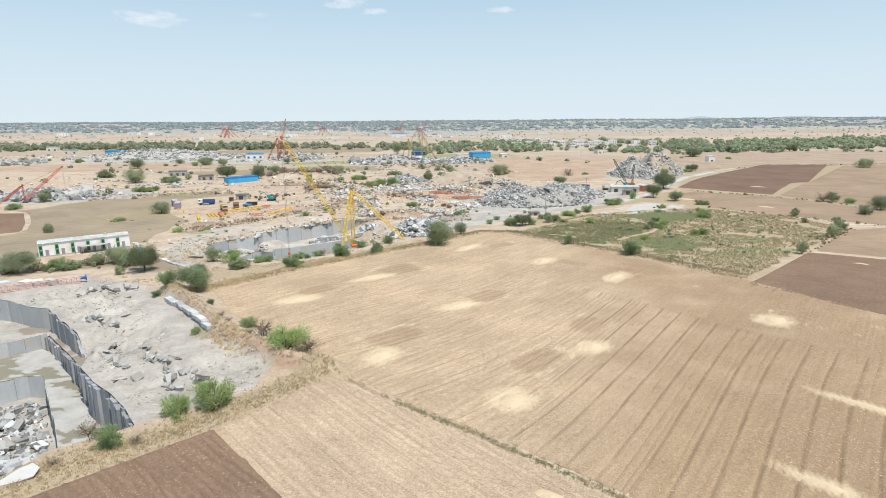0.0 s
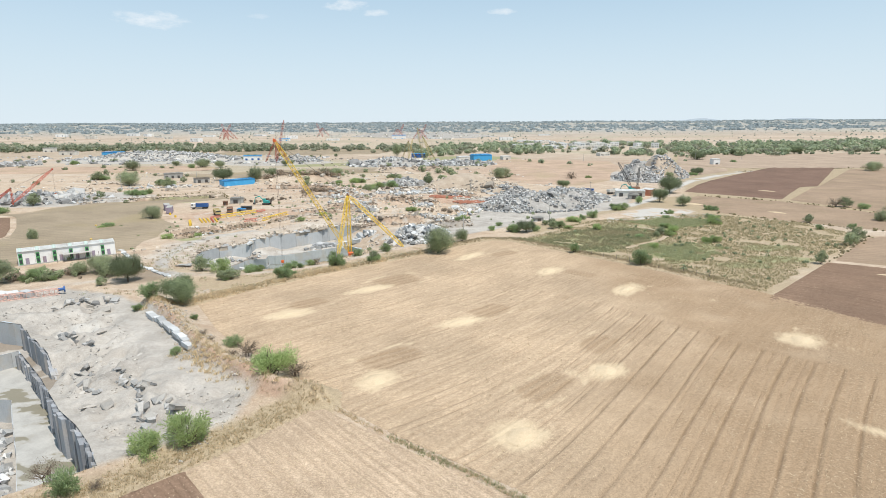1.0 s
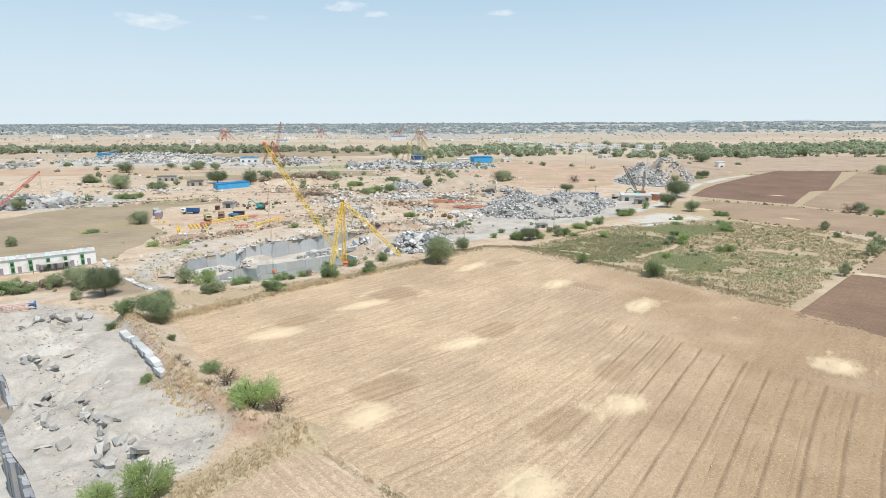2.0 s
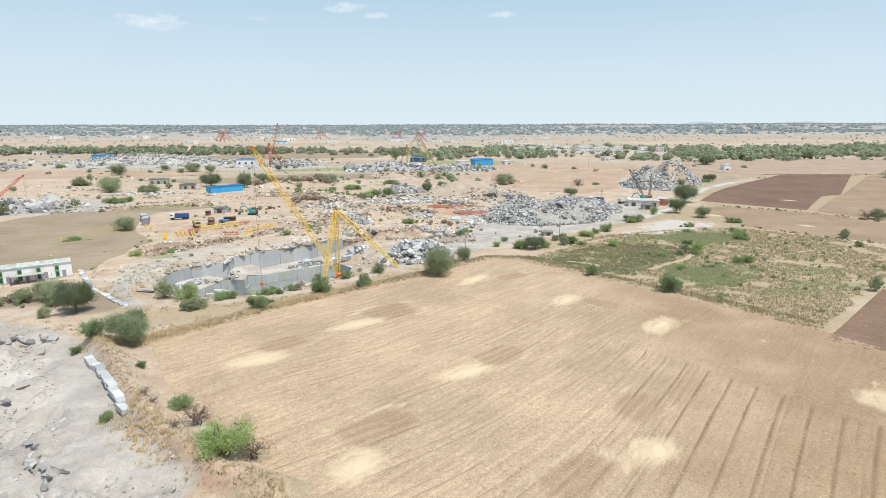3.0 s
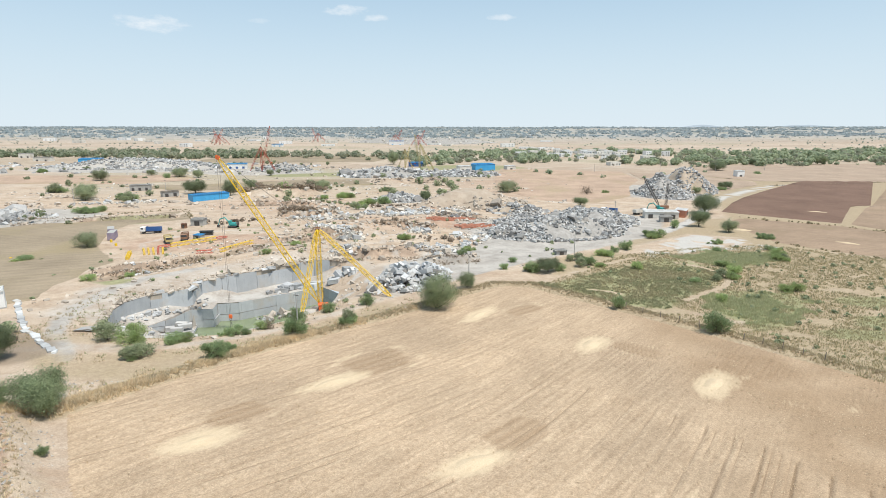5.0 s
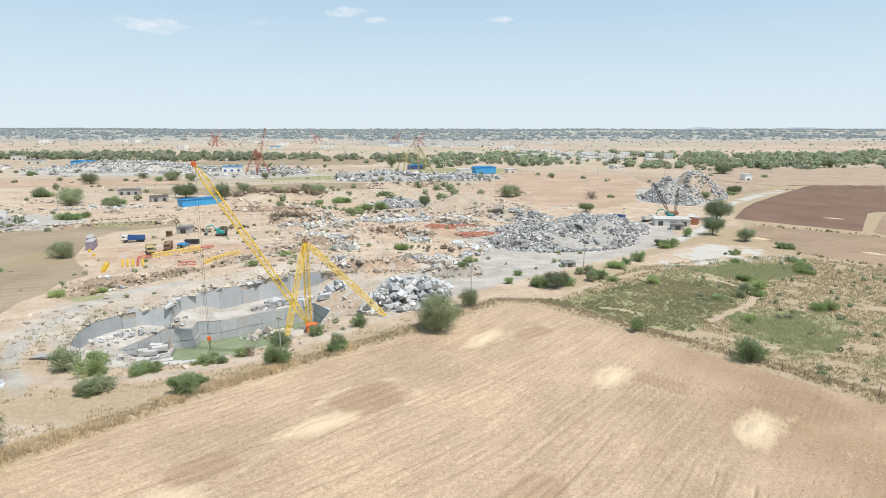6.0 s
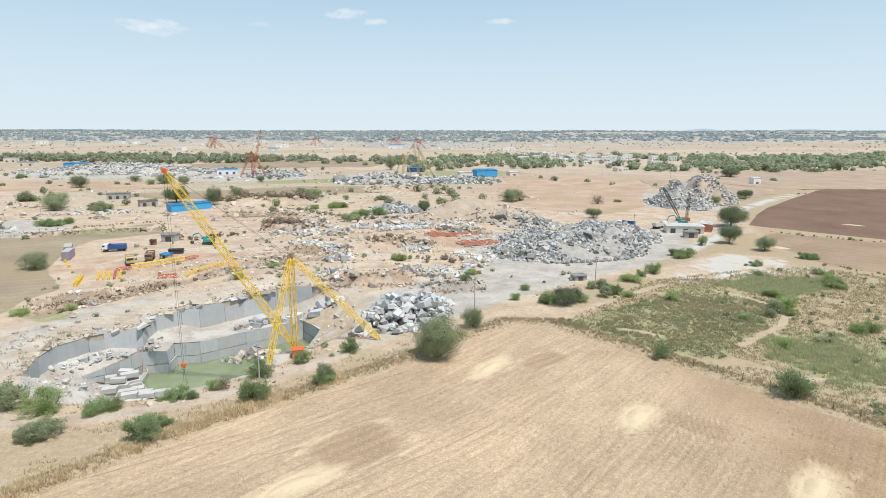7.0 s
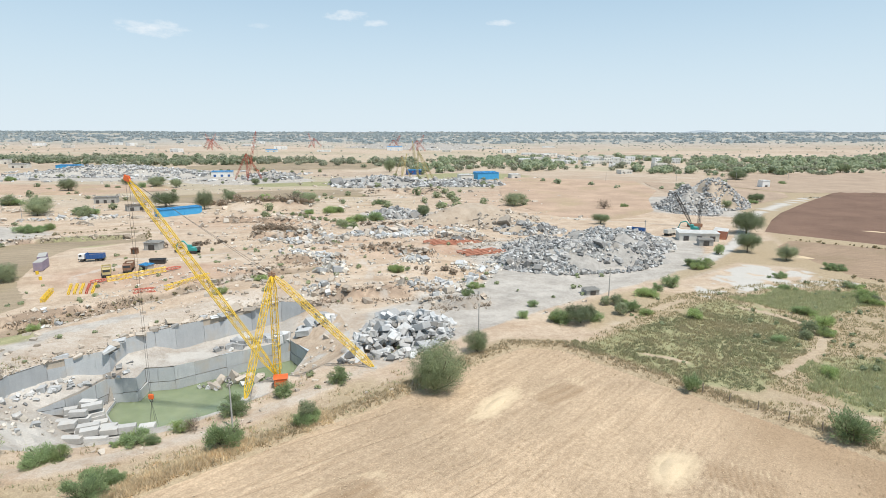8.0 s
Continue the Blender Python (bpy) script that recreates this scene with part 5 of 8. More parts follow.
def leaf_cards(centres, size, rng, per, spread, spiky=False):
    """Small leaf sprays, one diamond each, thrown round the given centres."""
    V, F = [], []
    n = len(centres) * per
    c = np.repeat(np.asarray(centres), per, axis=0) + rng.normal(0, 1, (n, 3)) * spread
    u = rng.normal(0, 1, (n, 3))
    u /= np.linalg.norm(u, axis=1, keepdims=True)
    if not spiky:
        # sprays lie along the outside of the crown
        out = c - np.mean(c, axis=0) + (0, 0, 0.05)
        out = out / np.maximum(np.linalg.norm(out, axis=1, keepdims=True), 1e-6) + rng.normal(0, 0.5, (n, 3))
        u = np.cross(out, u)
        u /= np.linalg.norm(u, axis=1, keepdims=True)
        w = np.cross(out, u)
    else:
        o = c - (0, 0, 0.05)
        u = u * 0.8 + o / np.maximum(np.linalg.norm(o, axis=1, keepdims=True), 1e-6)
        u /= np.linalg.norm(u, axis=1, keepdims=True)
        w = np.cross(u, rng.normal(0, 1, (n, 3)))
    w /= np.linalg.norm(w, axis=1, keepdims=True)
    s = size * rng.uniform(0.6, 1.4, (n, 1)) * (1.7 if spiky else 1.0)
    k = 0.2 if spiky else 0.55
    quad = np.stack([c - u * s, c + w * s * k, c + u * s, c - w * s * k], 1).reshape(-1, 3)
    faces = np.arange(n * 4).reshape(-1, 4)
    return quad, faces


def tree_kind(name, seed, shape, leaf, clumps, per, size):
    """Trunk with limbs and a crown, for a tree one unit wide. shape: dome, round, shrub or bare."""
    rng = np.random.default_rng(seed)
    h = {"dome": 0.72, "round": 0.86, "shrub": 0.68, "bare": 0.62}[shape]
    base = {"dome": 0.24, "round": 0.03, "shrub": 0.02, "bare": 0.2}[shape]
    cent = []
    blobs = [(0.0, 0.0, 0.3)] + [(rng.uniform(0.16, 0.36), 6.28 * k / 7 + rng.uniform(-0.5, 0.5), rng.uniform(0.12, 0.27)) for k in range(7)]
    while shape in ("shrub", "dome", "bare") and len(cent) < clumps:
        r0, a0, rad = blobs[int(rng.integers(len(blobs)))]
        p = rng.normal(0, 1, 3)
        p *= rad * rng.uniform(0.45, 1.0) / np.linalg.norm(p)
        top = h - rad * 0.9 - 0.5 * r0 * (h - base) * (0.6 + 0.8 * abs(math.sin(5 * a0 + seed)))
        z = base + (top - base) * (rng.uniform(0.25, 1.0) if rad > 0.2 else 0.85) + p[2]
        cent.append((math.cos(a0) * r0 + p[0], math.sin(a0) * r0 + p[1], max(z, 0.03)))
    while len(cent) < clumps:
        p = rng.uniform(-1, 1, 3)
        r = np.linalg.norm(p)
        if r > 1 or r < 0.45 or p[2] < -0.6:
            continue
        ang = math.atan2(p[1], p[0])
        lobe = 0.74 + 0.26 * math.sin(3 * ang + seed) * math.sin(2 * ang + 1.3 * seed)
        x, y = p[0] * 0.58 * lobe, p[1] * 0.58 * lobe
        z = base + (h - base) * (0.5 + 0.5 * p[2]) * (0.82 + 0.18 * lobe)
        cent.append((x, y, max(z, 0.03)))
    segs = []
    stems = 5 if shape in ("shrub", "bare") else 1
    fork = 0.03 if shape == "shrub" else base * 0.75
    for s in range(stems):
        a = rng.uniform(0, 6.28)
        foot = (0.03 * s * math.cos(a), 0.03 * s * math.sin(a), -0.05)
        knee = (foot[0] * 1.5 + rng.normal(0, 0.015), foot[1] * 1.5 + rng.normal(0, 0.015), max(fork, 0.03))
        segs.append((foot, knee, 0.026 if stems == 1 else 0.012))
        for k in rng.choice(len(cent), 7 if stems == 1 else 4, replace=False):
            c = cent[k]
            mid = tuple(knee[i] * 0.5 + c[i] * 0.5 + rng.normal(0, 0.025) for i in range(3))
            segs.append((knee, mid, 0.011))
            segs.append((mid, c, 0.006))
            for _ in range(2):
                tip = tuple(c[i] + rng.normal(0, 0.06) for i in range(3))
                segs.append((mid, tip, 0.004))
    tv, tf = bars(segs, 5)
    trunk = raw_mesh("trunk", tv, tf, BARK)
    lv, lf = leaf_cards(cent, size, rng, per, 0.055 if shape != "bare" else 0.07, shape == "shrub")
    lv[:, 2] = np.maximum(lv[:, 2], 0.0)
    crown = raw_mesh("crown", lv, lf, leaf)
    return trunk, crown


TREES = {
    "tree": [tree_kind("tree", s, "dome", LEAF_OLIVE, 200, 100, 0.0115) for s in (3, 4)],
    "round_tree": [tree_kind("tree", s, "round", LEAF_GREY, 300, 90, 0.010) for s in (14, 15)],
    "green_tree": [tree_kind("tree", s, "dome", LEAF_DARK, 230, 100, 0.0115) for s in (5, 6)],
    "shrub": [tree_kind("shrub", s, "shrub", LEAF_GREEN, 90, 44, 0.022) for s in (7, 8, 9)],
    "bush": [tree_kind("shrub", s, "round", LEAF_OLIVE, 90, 40, 0.026) for s in (21, 22)],
    "bright_shrub": [tree_kind("shrub", s, "shrub", LEAF_BRIGHT, 110, 44, 0.02) for s in (10, 11)],
    "bare_shrub": [tree_kind("shrub", s, "bare", LEAF_DRY, 60, 14, 0.018) for s in (12, 13)],
}
TREE_LABELS = {
    "tree": ("tree", "rounded dusty olive green tree on dry ground", "tree", "scattered trees"),
    "round_tree": ("tree", "dense rounded grey-green tree beside a field", "tree", "scattered trees"),
    "green_tree": ("tree", "rounded dark green tree beside a field", "tree", "scattered trees"),
    "shrub": ("shrub", "bushy green thorn shrub on dry ground", "shrub", "scattered shrubs"),
    "bush": ("shrub", "rounded grey-green bush on dry ground", "shrub", "scattered shrubs"),
    "bright_shrub": ("shrub", "bushy yellow-green shrub on dry ground", "shrub", "scattered shrubs"),
    "bare_shrub": ("shrub", "leafless grey-brown thorn shrub on dry ground", "shrub", "scattered shrubs"),
}
tree_rng = np.random.default_rng(77)


def plant(kind, x, y, width, tall=1.0, z=None):
    nm, lb, cat, grp = TREE_LABELS[kind]
    pair = TREES[kind]
    trunk, crown = pair[int(tree_rng.integers(len(pair)))]
    z = float(land(x, y)) if z is None else z
    m = pose(x, y, z, 0, 0, tree_rng.uniform(0, 360)) @ Matrix.Diagonal((width * tree_rng.uniform(0.92, 1.08), width * tree_rng.uniform(0.92, 1.08), width * tall, 1))
    t = thing(nm, m, lb, cat, grp)
    put("trunk", trunk, t)
    put("crown", crown, t)
    return t


PLANTS_NEAR = [
    ("round_tree", -1.7, 206.8, 11.0, 1.0), ("round_tree", 6.8, 224.5, 5.6, 1.0), ("shrub", 43.6, 206.2, 4.4, 1.2), ("shrub", 60.3, 189.6, 7.2, 1.0),
    ("green_tree", 32.9, 243.2, 8.0, 0.85), ("shrub", 28.4, 244, 6.0, 1.0), ("shrub", 37.2, 245, 4.5, 0.9), ("shrub", 19.4, 247, 3.6, 1.0),
    ("shrub", -21.8, 195, 6.0, 0.95), ("shrub", -19.6, 210, 4.4, 1.0), ("shrub", -46, 178.6, 6.6, 0.95), ("shrub", -33.3, 188.8, 5.6, 0.95),
    ("shrub", -46.5, 189.5, 6.0, 0.7), ("shrub", -57.5, 184.6, 7.5, 0.6), ("shrub", -28.6, 205.5, 4.6, 0.9), ("bright_shrub", -41.5, 193.4, 3.4, 0.9), ("bare_shrub", -39.6, 193.4, 3.8, 1.0)]
PLANTS_A = [
    ("shrub", -35, 199, 5.4, 0.9), ("bright_shrub", 88.9, 301.5, 12.5, 0.6), ("shrub", 67.8, 276.5, 6.0, 1.0), ("bright_shrub", 56, 266, 8.2, 0.65),
    ("green_tree", 137.6, 367, 15.5, 0.95), ("green_tree", 116.5, 326, 9.6, 1.15), ("shrub", 103.9, 323, 5.2, 1.3), ("tree", 123.3, 312, 8.5, 0.9),
    ("shrub", 132.6, 298.7, 9.0, 0.75), ("shrub", 105.9, 287, 6.0, 0.5), ("bright_shrub", 113.9, 259.5, 8.0, 0.7), ("bright_shrub", 86.3, 235, 6.0, 0.7),
    ("bright_shrub", -15.4, 289, 8.0, 0.6), ("bright_shrub", 9, 274.6, 6.6, 0.6), ("shrub", 62, 272, 4.0, 0.9), ("bright_shrub", 98, 222, 8, 0.5)]
PLANTS_B = [
    ("green_tree", -88, 173, 8.6, 1.35), ("green_tree", -64.5, 153.4, 10.4, 0.95), ("shrub", -70.6, 151.2, 5.6, 1.15), ("tree", -124, 171.5, 12.0, 0.75),
    ("shrub", -114.8, 176.8, 10.5, 0.62), ("tree", -101.7, 183.3, 9.0, 0.85), ("bright_shrub", -29.1, 110.6, 8.0, 0.97), ("bare_shrub", -25.5, 111.5, 5.5, 1.0), ("bright_shrub", -32, 113.5, 4.5, 1.0), ("bare_shrub", -36.8, 120.4, 6.2, 0.9), ("shrub", -41.2, 125.6, 4.2, 0.9), ("shrub", -55.7, 140.4, 2.6, 0.7), ("shrub", -51.0, 121.6, 2.4, 1.0), ("shrub", -72.5, 148.3, 3.2, 0.8),
    ("bare_shrub", -29.5, 119, 4.6, 0.9), ("bright_shrub", -35.6, 91, 6.6, 1.15), ("bright_shrub", -40, 89, 5.0, 1.0), ("shrub", -45.6, 80.4, 4.4, 1.2),
    ("bare_shrub", -49.4, 82.3, 4.2, 1.2), ("shrub", -142.5, 259.5, 9, 0.6), ("tree", -135, 281, 9.5, 0.95), ("tree", -219, 417, 12, 0.9), ("bush", -187.6, 408, 9, 0.9), ("bush", -266.6, 460, 10, 0.8), ("bush", -219.8, 323, 9, 0.9), ("shrub", -217.6, 298, 12, 0.6), ("bush", -157.3, 234, 4.6, 1.2), ("bush", -97, 178, 5.6, 0.95), ("bush", -106.5, 180.5, 5.0, 0.9), ("bush", -93, 169, 3.4, 0.8)]
PLANTS_C = [
    ("shrub", -45, 174.8, 5.2, 1.1), ("shrub", -32.4, 187.4, 6.0, 1.1), ("shrub", -60, 176, 7.8, 0.6), ("bush", -72.3, 185.2, 6.0, 0.95),
    ("bright_shrub", -65.8, 183.8, 7.0, 0.97), ("tree", 44.3, 464, 15.5, 0.75), ("bare_shrub", 95.8, 451, 11.0, 1.0), ("shrub", 111, 462, 8.0, 0.9),
    ("green_tree", 77.8, 391, 8.5, 0.9), ("tree", -139.8, 444, 10.5, 1.5), ("green_tree", -168.2, 456, 15, 0.9), ("tree", -136.9, 477, 8.5, 1.3),
    ("bright_shrub", -108.1, 459, 12.6, 0.9), ("bare_shrub", -89.2, 453, 14, 0.8), ("tree", -82.7, 460, 11, 0.8), ("bright_shrub", -43.9, 397, 13, 0.7)]
PLANTS_D = [
    ("shrub", -36.1, 403, 14.5, 0.7), ("shrub", -47.2, 375, 12.0, 0.65), ("green_tree", -10.6, 417, 8.0, 1.1), ("shrub", -41.5, 471, 9.5, 0.7),
    ("tree", -286.8, 549, 14.5, 1.0), ("tree", -225.6, 428, 16, 0.85), ("shrub", -198.8, 422, 16, 0.6), ("shrub", -265.9, 463, 14, 0.65),
    ("shrub", -394, 633, 12, 0.9), ("tree", -237.1, 585, 16, 0.8), ("tree", -217, 577, 10, 1.0), ("shrub", -243.4, 574, 8, 1.1),
    ("tree", -59.5, 753, 14, 1.5), ("shrub", 0, 464, 7.5, 0.8), ("shrub", -62.7, 436, 10, 0.8), ("shrub", -190, 366, 15, 0.6)]
PLANTS_E = [
    ("shrub", -183.9, 374, 9.5, 0.8), ("tree", 206, 277, 9, 1.15), ("bush", 189.6, 264.5, 7, 0.9), ("tree", 363.3, 507, 14, 0.9), ("bare_shrub", 197.8, 305.8, 9, 0.9),
    ("bush", 202, 305, 7, 0.9), ("shrub", 206.5, 299, 6, 0.97), ("bush", 156.4, 261.2, 4.5, 1.0), ("shrub", 300.7, 620, 10, 0.7), ("green_tree", 445.3, 756, 22, 0.7),
    ("green_tree", 281.8, 662, 20, 0.7), ("bush", 115.5, 189.5, 3.6, 1.4), ("bush", 142.6, 215.5, 5.4, 1.0), ("bush", 150.3, 223.8, 6.0, 1.0), ("bush", 146.5, 220, 4.0, 0.9),
    ("shrub", 151.4, 246, 3.4, 0.97), ("shrub", 165.8, 248, 3.6, 0.97), ("green_tree", 365.3, 740, 17, 0.7), ("tree", 170, 455, 9, 0.8), ("shrub", 196, 478, 11, 0.8),
    ("green_tree", 206, 486, 10, 0.9)]
PLANTS_F = [
    ("bright_shrub", -105, 233, 5, 0.6), ("bright_shrub", -96, 238, 3.6, 0.8), ("bright_shrub", -62, 264, 4, 0.8), ("shrub", 6.4, 263, 3.8, 0.9), ("shrub", 23.5, 256, 3.2, 0.9),
    ("bright_shrub", 46, 258, 7, 0.6), ("bright_shrub", 51, 250, 4.5, 0.5), ("bright_shrub", -55, 278, 5, 0.6), ("shrub", 74, 231, 4, 0.6), ("bright_shrub", 92, 250, 7, 0.5),
    ("shrub", 100, 273, 6, 0.5), ("bright_shrub", 121, 275, 6, 0.6), ("bright_shrub", -64, 433, 14, 0.5), ("bright_shrub", -75, 428, 10, 0.5), ("tree", -270, 600, 9, 0.9),
    ("tree", -160, 600, 9, 0.9), ("bush", 83.6, 236, 4.2, 0.9), ("bush", 81, 232.5, 3.2, 0.8), ("bright_shrub", 90, 240.5, 5.0, 0.97), ("bright_shrub", 73, 212.5, 3.6, 0.97),
    ("bright_shrub", 62, 247, 4.2, 0.97), ("bright_shrub", 116, 263, 5.4, 0.97), ("shrub", 48, 252.5, 5.0, 0.97), ("bush", 44.5, 250, 4.4, 0.9), ("bright_shrub", 27.0, 245.0, 4.0, 0.97)]
brng = np.random.default_rng(78)
for q in densify(BANK, 3.2, False) + densify(VERGE, 7.0, False)[1:]:
    if brng.uniform() < 0.3:
        plant("bare_shrub", q[0] + brng.normal(0, 1.2), q[1] + brng.normal(0, 1.2), brng.uniform(1.4, 3.2), 0.7)
for row in PLANTS_NEAR + PLANTS_A + PLANTS_B + PLANTS_C + PLANTS_D + PLANTS_E + PLANTS_F:
    kind, x, y, w, tall = row
    if "shrub" in kind and kind != "bare_shrub" and w > 5.5 and tall < 0.96:
        # a thicket of several shrubs of unequal size
        for k in range(4):
            a = tree_rng.uniform(0, 6.28)
            r = w * (0.0, 0.27, 0.34, 0.4)[k]
            mix = kind if tree_rng.uniform() < 0.65 else ("shrub", "bright_shrub", "bush")[int(tree_rng.integers(3))]
            plant(mix, x + r * math.cos(a) * 1.25, y + r * math.sin(a) * 0.7, w * (0.62, 0.5, 0.42, 0.3)[k] * tree_rng.uniform(0.85, 1.15), max(0.8, tall) * tree_rng.uniform(0.8, 1.15))
    else:
        plant(*row)


def far_scrub(name, places, widths, mat, seed, label, cat, cards=34, tall=0.75):
    """Trees and bushes too many to count, each a ragged cluster of leaf sprays."""
    rng = np.random.default_rng(seed)
    k = len(places)
    p = rng.normal(0, 1, (k, cards, 3))
    p /= np.linalg.norm(p, axis=2, keepdims=True)
    p *= rng.uniform(0.45, 1.0, (k, cards, 1)) ** 0.6
    lob = 0.75 + 0.25 * np.sin(3 * np.arctan2(p[:, :, 1], p[:, :, 0]) + rng.uniform(0, 6, (k, 1)))
    w = np.asarray(widths)[:, None]
    c = np.stack([p[:, :, 0] * 0.5 * lob * w, p[:, :, 1] * 0.5 * lob * w, (0.5 + 0.48 * p[:, :, 2]) * tall * w * rng.uniform(0.7, 1.2, (k, 1))], -1)
    c += np.asarray(places)[:, None, :]
    n = k * cards
    c = c.reshape(n, 3)
    s = (np.repeat(np.asarray(widths), cards) * 0.98 / math.sqrt(cards) * rng.uniform(0.6, 1.4, n))[:, None]
    out = p.reshape(n, 3) + (0, 0, 0.25) + rng.normal(0, 0.35, (n, 3))
    u = np.cross(out, rng.normal(0, 1, (n, 3)))
    u /= np.linalg.norm(u, axis=1, keepdims=True)
    v = np.cross(out, u)
    v /= np.linalg.norm(v, axis=1, keepdims=True)
    quad = np.stack([c - u * s, c + v * s * 0.7, c + u * s, c - v * s * 0.7], 1).reshape(-1, 3)
    me = raw_mesh(name, quad, np.arange(n * 4).reshape(-1, 4), mat)
    return tagged(put(name, me), label, cat, kind="stuff")


def spread(n, x0, x1, y0, y1, seed, keep=None):
    rng = np.random.default_rng(seed)
    x, y = rng.uniform(x0, x1, n), rng.uniform(y0, y1, n)
    if keep is not None:
        ok = keep(x, y, rng)
        x, y = x[ok], y[ok]
    return np.c_[x, y, land(x, y)]


# the wooded belt behind the quarries, denser to the east
belt_e = spread(2600, -30, 1250, 690, 1150, 41, lambda x, y, r: (y > 745 + 40 * np.sin(x / 70) + 25 * np.sin(x / 23) + 0.03 * x) & (y < 1010 + 60 * np.sin(x / 120) + 0.15 * x)
                & ((np.abs((x - 236) / 80) ** 3 + np.abs((y - 925) / 150) ** 3 > 1) | (r.uniform(0, 1, x.shape) < 0.07)) & (fbm(x / 60, y / 45, 51) > 0.36))
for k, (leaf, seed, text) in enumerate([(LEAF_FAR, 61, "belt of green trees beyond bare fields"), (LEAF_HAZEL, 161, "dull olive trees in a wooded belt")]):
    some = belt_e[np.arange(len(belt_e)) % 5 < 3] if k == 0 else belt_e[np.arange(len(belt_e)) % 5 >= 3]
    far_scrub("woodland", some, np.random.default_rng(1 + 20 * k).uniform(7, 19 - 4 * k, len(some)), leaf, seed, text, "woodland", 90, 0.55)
belt_w = spread(2300, -1150, -40, 800, 1150, 42, lambda x, y, r: (y > 860 - 0.02 * x + 30 * np.sin(x / 50)) & (y < 985 - 0.1 * x + 40 * np.sin(x / 90))
                & (fbm(x / 60, y / 45, 52) > 0.37))
for k, (leaf, seed, text) in enumerate([(LEAF_FAR, 62, "belt of hazy green trees behind quarry heaps"), (LEAF_HAZEL, 162, "dull olive trees behind quarry heaps")]):
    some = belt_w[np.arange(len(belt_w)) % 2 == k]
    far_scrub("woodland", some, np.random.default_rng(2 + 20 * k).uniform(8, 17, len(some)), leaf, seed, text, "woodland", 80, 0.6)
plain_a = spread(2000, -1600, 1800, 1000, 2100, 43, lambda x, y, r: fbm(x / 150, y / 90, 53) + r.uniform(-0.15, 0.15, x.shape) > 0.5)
far_scrub("distant_scrub", plain_a, np.random.default_rng(3).uniform(2.2, 6.5, len(plain_a)), LEAF_HAZE, 63, "scattered trees on a dry plain", "scrub", 30, 0.5)
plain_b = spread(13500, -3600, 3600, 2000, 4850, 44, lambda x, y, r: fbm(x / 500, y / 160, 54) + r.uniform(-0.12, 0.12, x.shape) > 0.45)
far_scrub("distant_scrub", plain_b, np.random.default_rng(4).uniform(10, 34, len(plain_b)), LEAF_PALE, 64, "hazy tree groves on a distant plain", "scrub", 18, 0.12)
mid_w = spread(330, -520, -120, 330, 800, 45, lambda x, y, r: fbm(x / 40, y / 30, 55) > 0.55)
far_scrub("thorn_scrub", mid_w, np.random.default_rng(5).uniform(2.0, 7.0, len(mid_w)), LEAF_OLIVE, 65, "scattered olive thorn bushes", "scrub", 110, 0.6)
mid_c = spread(150, -110, 60, 395, 720, 46, lambda x, y, r: fbm(x / 30, y / 22, 56) > 0.56)
far_scrub("thorn_scrub", mid_c, np.random.default_rng(6).uniform(3, 9, len(mid_c)), LEAF_OLIVE, 66, "scattered olive thorn bushes among spoil", "scrub", 110, 0.6)
edge_n = spread(700, 60, 700, 555, 760, 47, lambda x, y, r: (nearest([(70, 655), (160, 560), (235, 600), (300, 745), (420, 765), (640, 705)], x, y)[0] < 7))
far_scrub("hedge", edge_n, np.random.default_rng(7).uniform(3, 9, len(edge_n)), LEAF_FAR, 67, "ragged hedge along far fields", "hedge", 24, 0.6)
hedges = [[(131, 288), (154, 259), (178, 236)], [(148, 352), (184, 325.5), (209, 277)], [(120, 192.5), (150, 222), (160, 231)], [(252, 507), (352, 533), (510, 566)],
          [(-124, 346), (-141, 379), (-179, 348)], [(-100, 238), (-87, 257), (-66, 281), (-42, 296)]]
rows = []
hr = np.random.default_rng(8)
for line in hedges:
    for q in densify(line, 0.9, False):
        if hr.uniform() < 0.7:
            rows.append((q[0] + hr.normal(0, 1.0), q[1] + hr.normal(0, 1.0)))
rows = np.array(rows)
far_scrub("hedge", np.c_[rows, land(rows[:, 0], rows[:, 1])], hr.uniform(0.5, 1.8, len(rows)) * (0.6 + 0.8 * hr.uniform(0, 1, len(rows)) ** 3), PASTURE, 68, "low dry hedge along field bunds", "hedge", 26, 0.6)


cabin_line = np.array(densify([(-133, 172), (-121, 176), (-108, 183), (-100, 186), (-93, 181)], 0.9, False))
hr = np.random.default_rng(13)
cabin_at = cabin_line + hr.normal(0, 2.6, cabin_line.shape)
far_scrub("dry_brush", np.c_[cabin_at, land(cabin_at[:, 0], cabin_at[:, 1])], hr.uniform(1.2, 3.4, len(cabin_at)), LEAF_DRY, 70, "dry brown brush below a row of cabins", "brush", 60, 0.6)
cabin_at = cabin_line[::2] + hr.normal(0, 2.8, cabin_line[::2].shape)
far_scrub("thorn_scrub", np.c_[cabin_at, land(cabin_at[:, 0], cabin_at[:, 1])], hr.uniform(1.6, 4.6, len(cabin_at)), LEAF_OLIVE, 71, "olive thorn bushes below a row of cabins", "scrub", 130, 0.75)
brush_line = np.array(densify([(-150, 466), (-130, 457), (-117, 452), (-102, 452), (-80, 453)], 1.3, False))
hr = np.random.default_rng(12)
brush_at = brush_line + hr.normal(0, 2.2, brush_line.shape)
far_scrub("dry_brush", np.c_[brush_at, land(brush_at[:, 0], brush_at[:, 1])], hr.uniform(2.5, 6.5, len(brush_at)), LEAF_DRY, 69, "leafless brown brush on a dug bank", "brush", 60, 0.75)


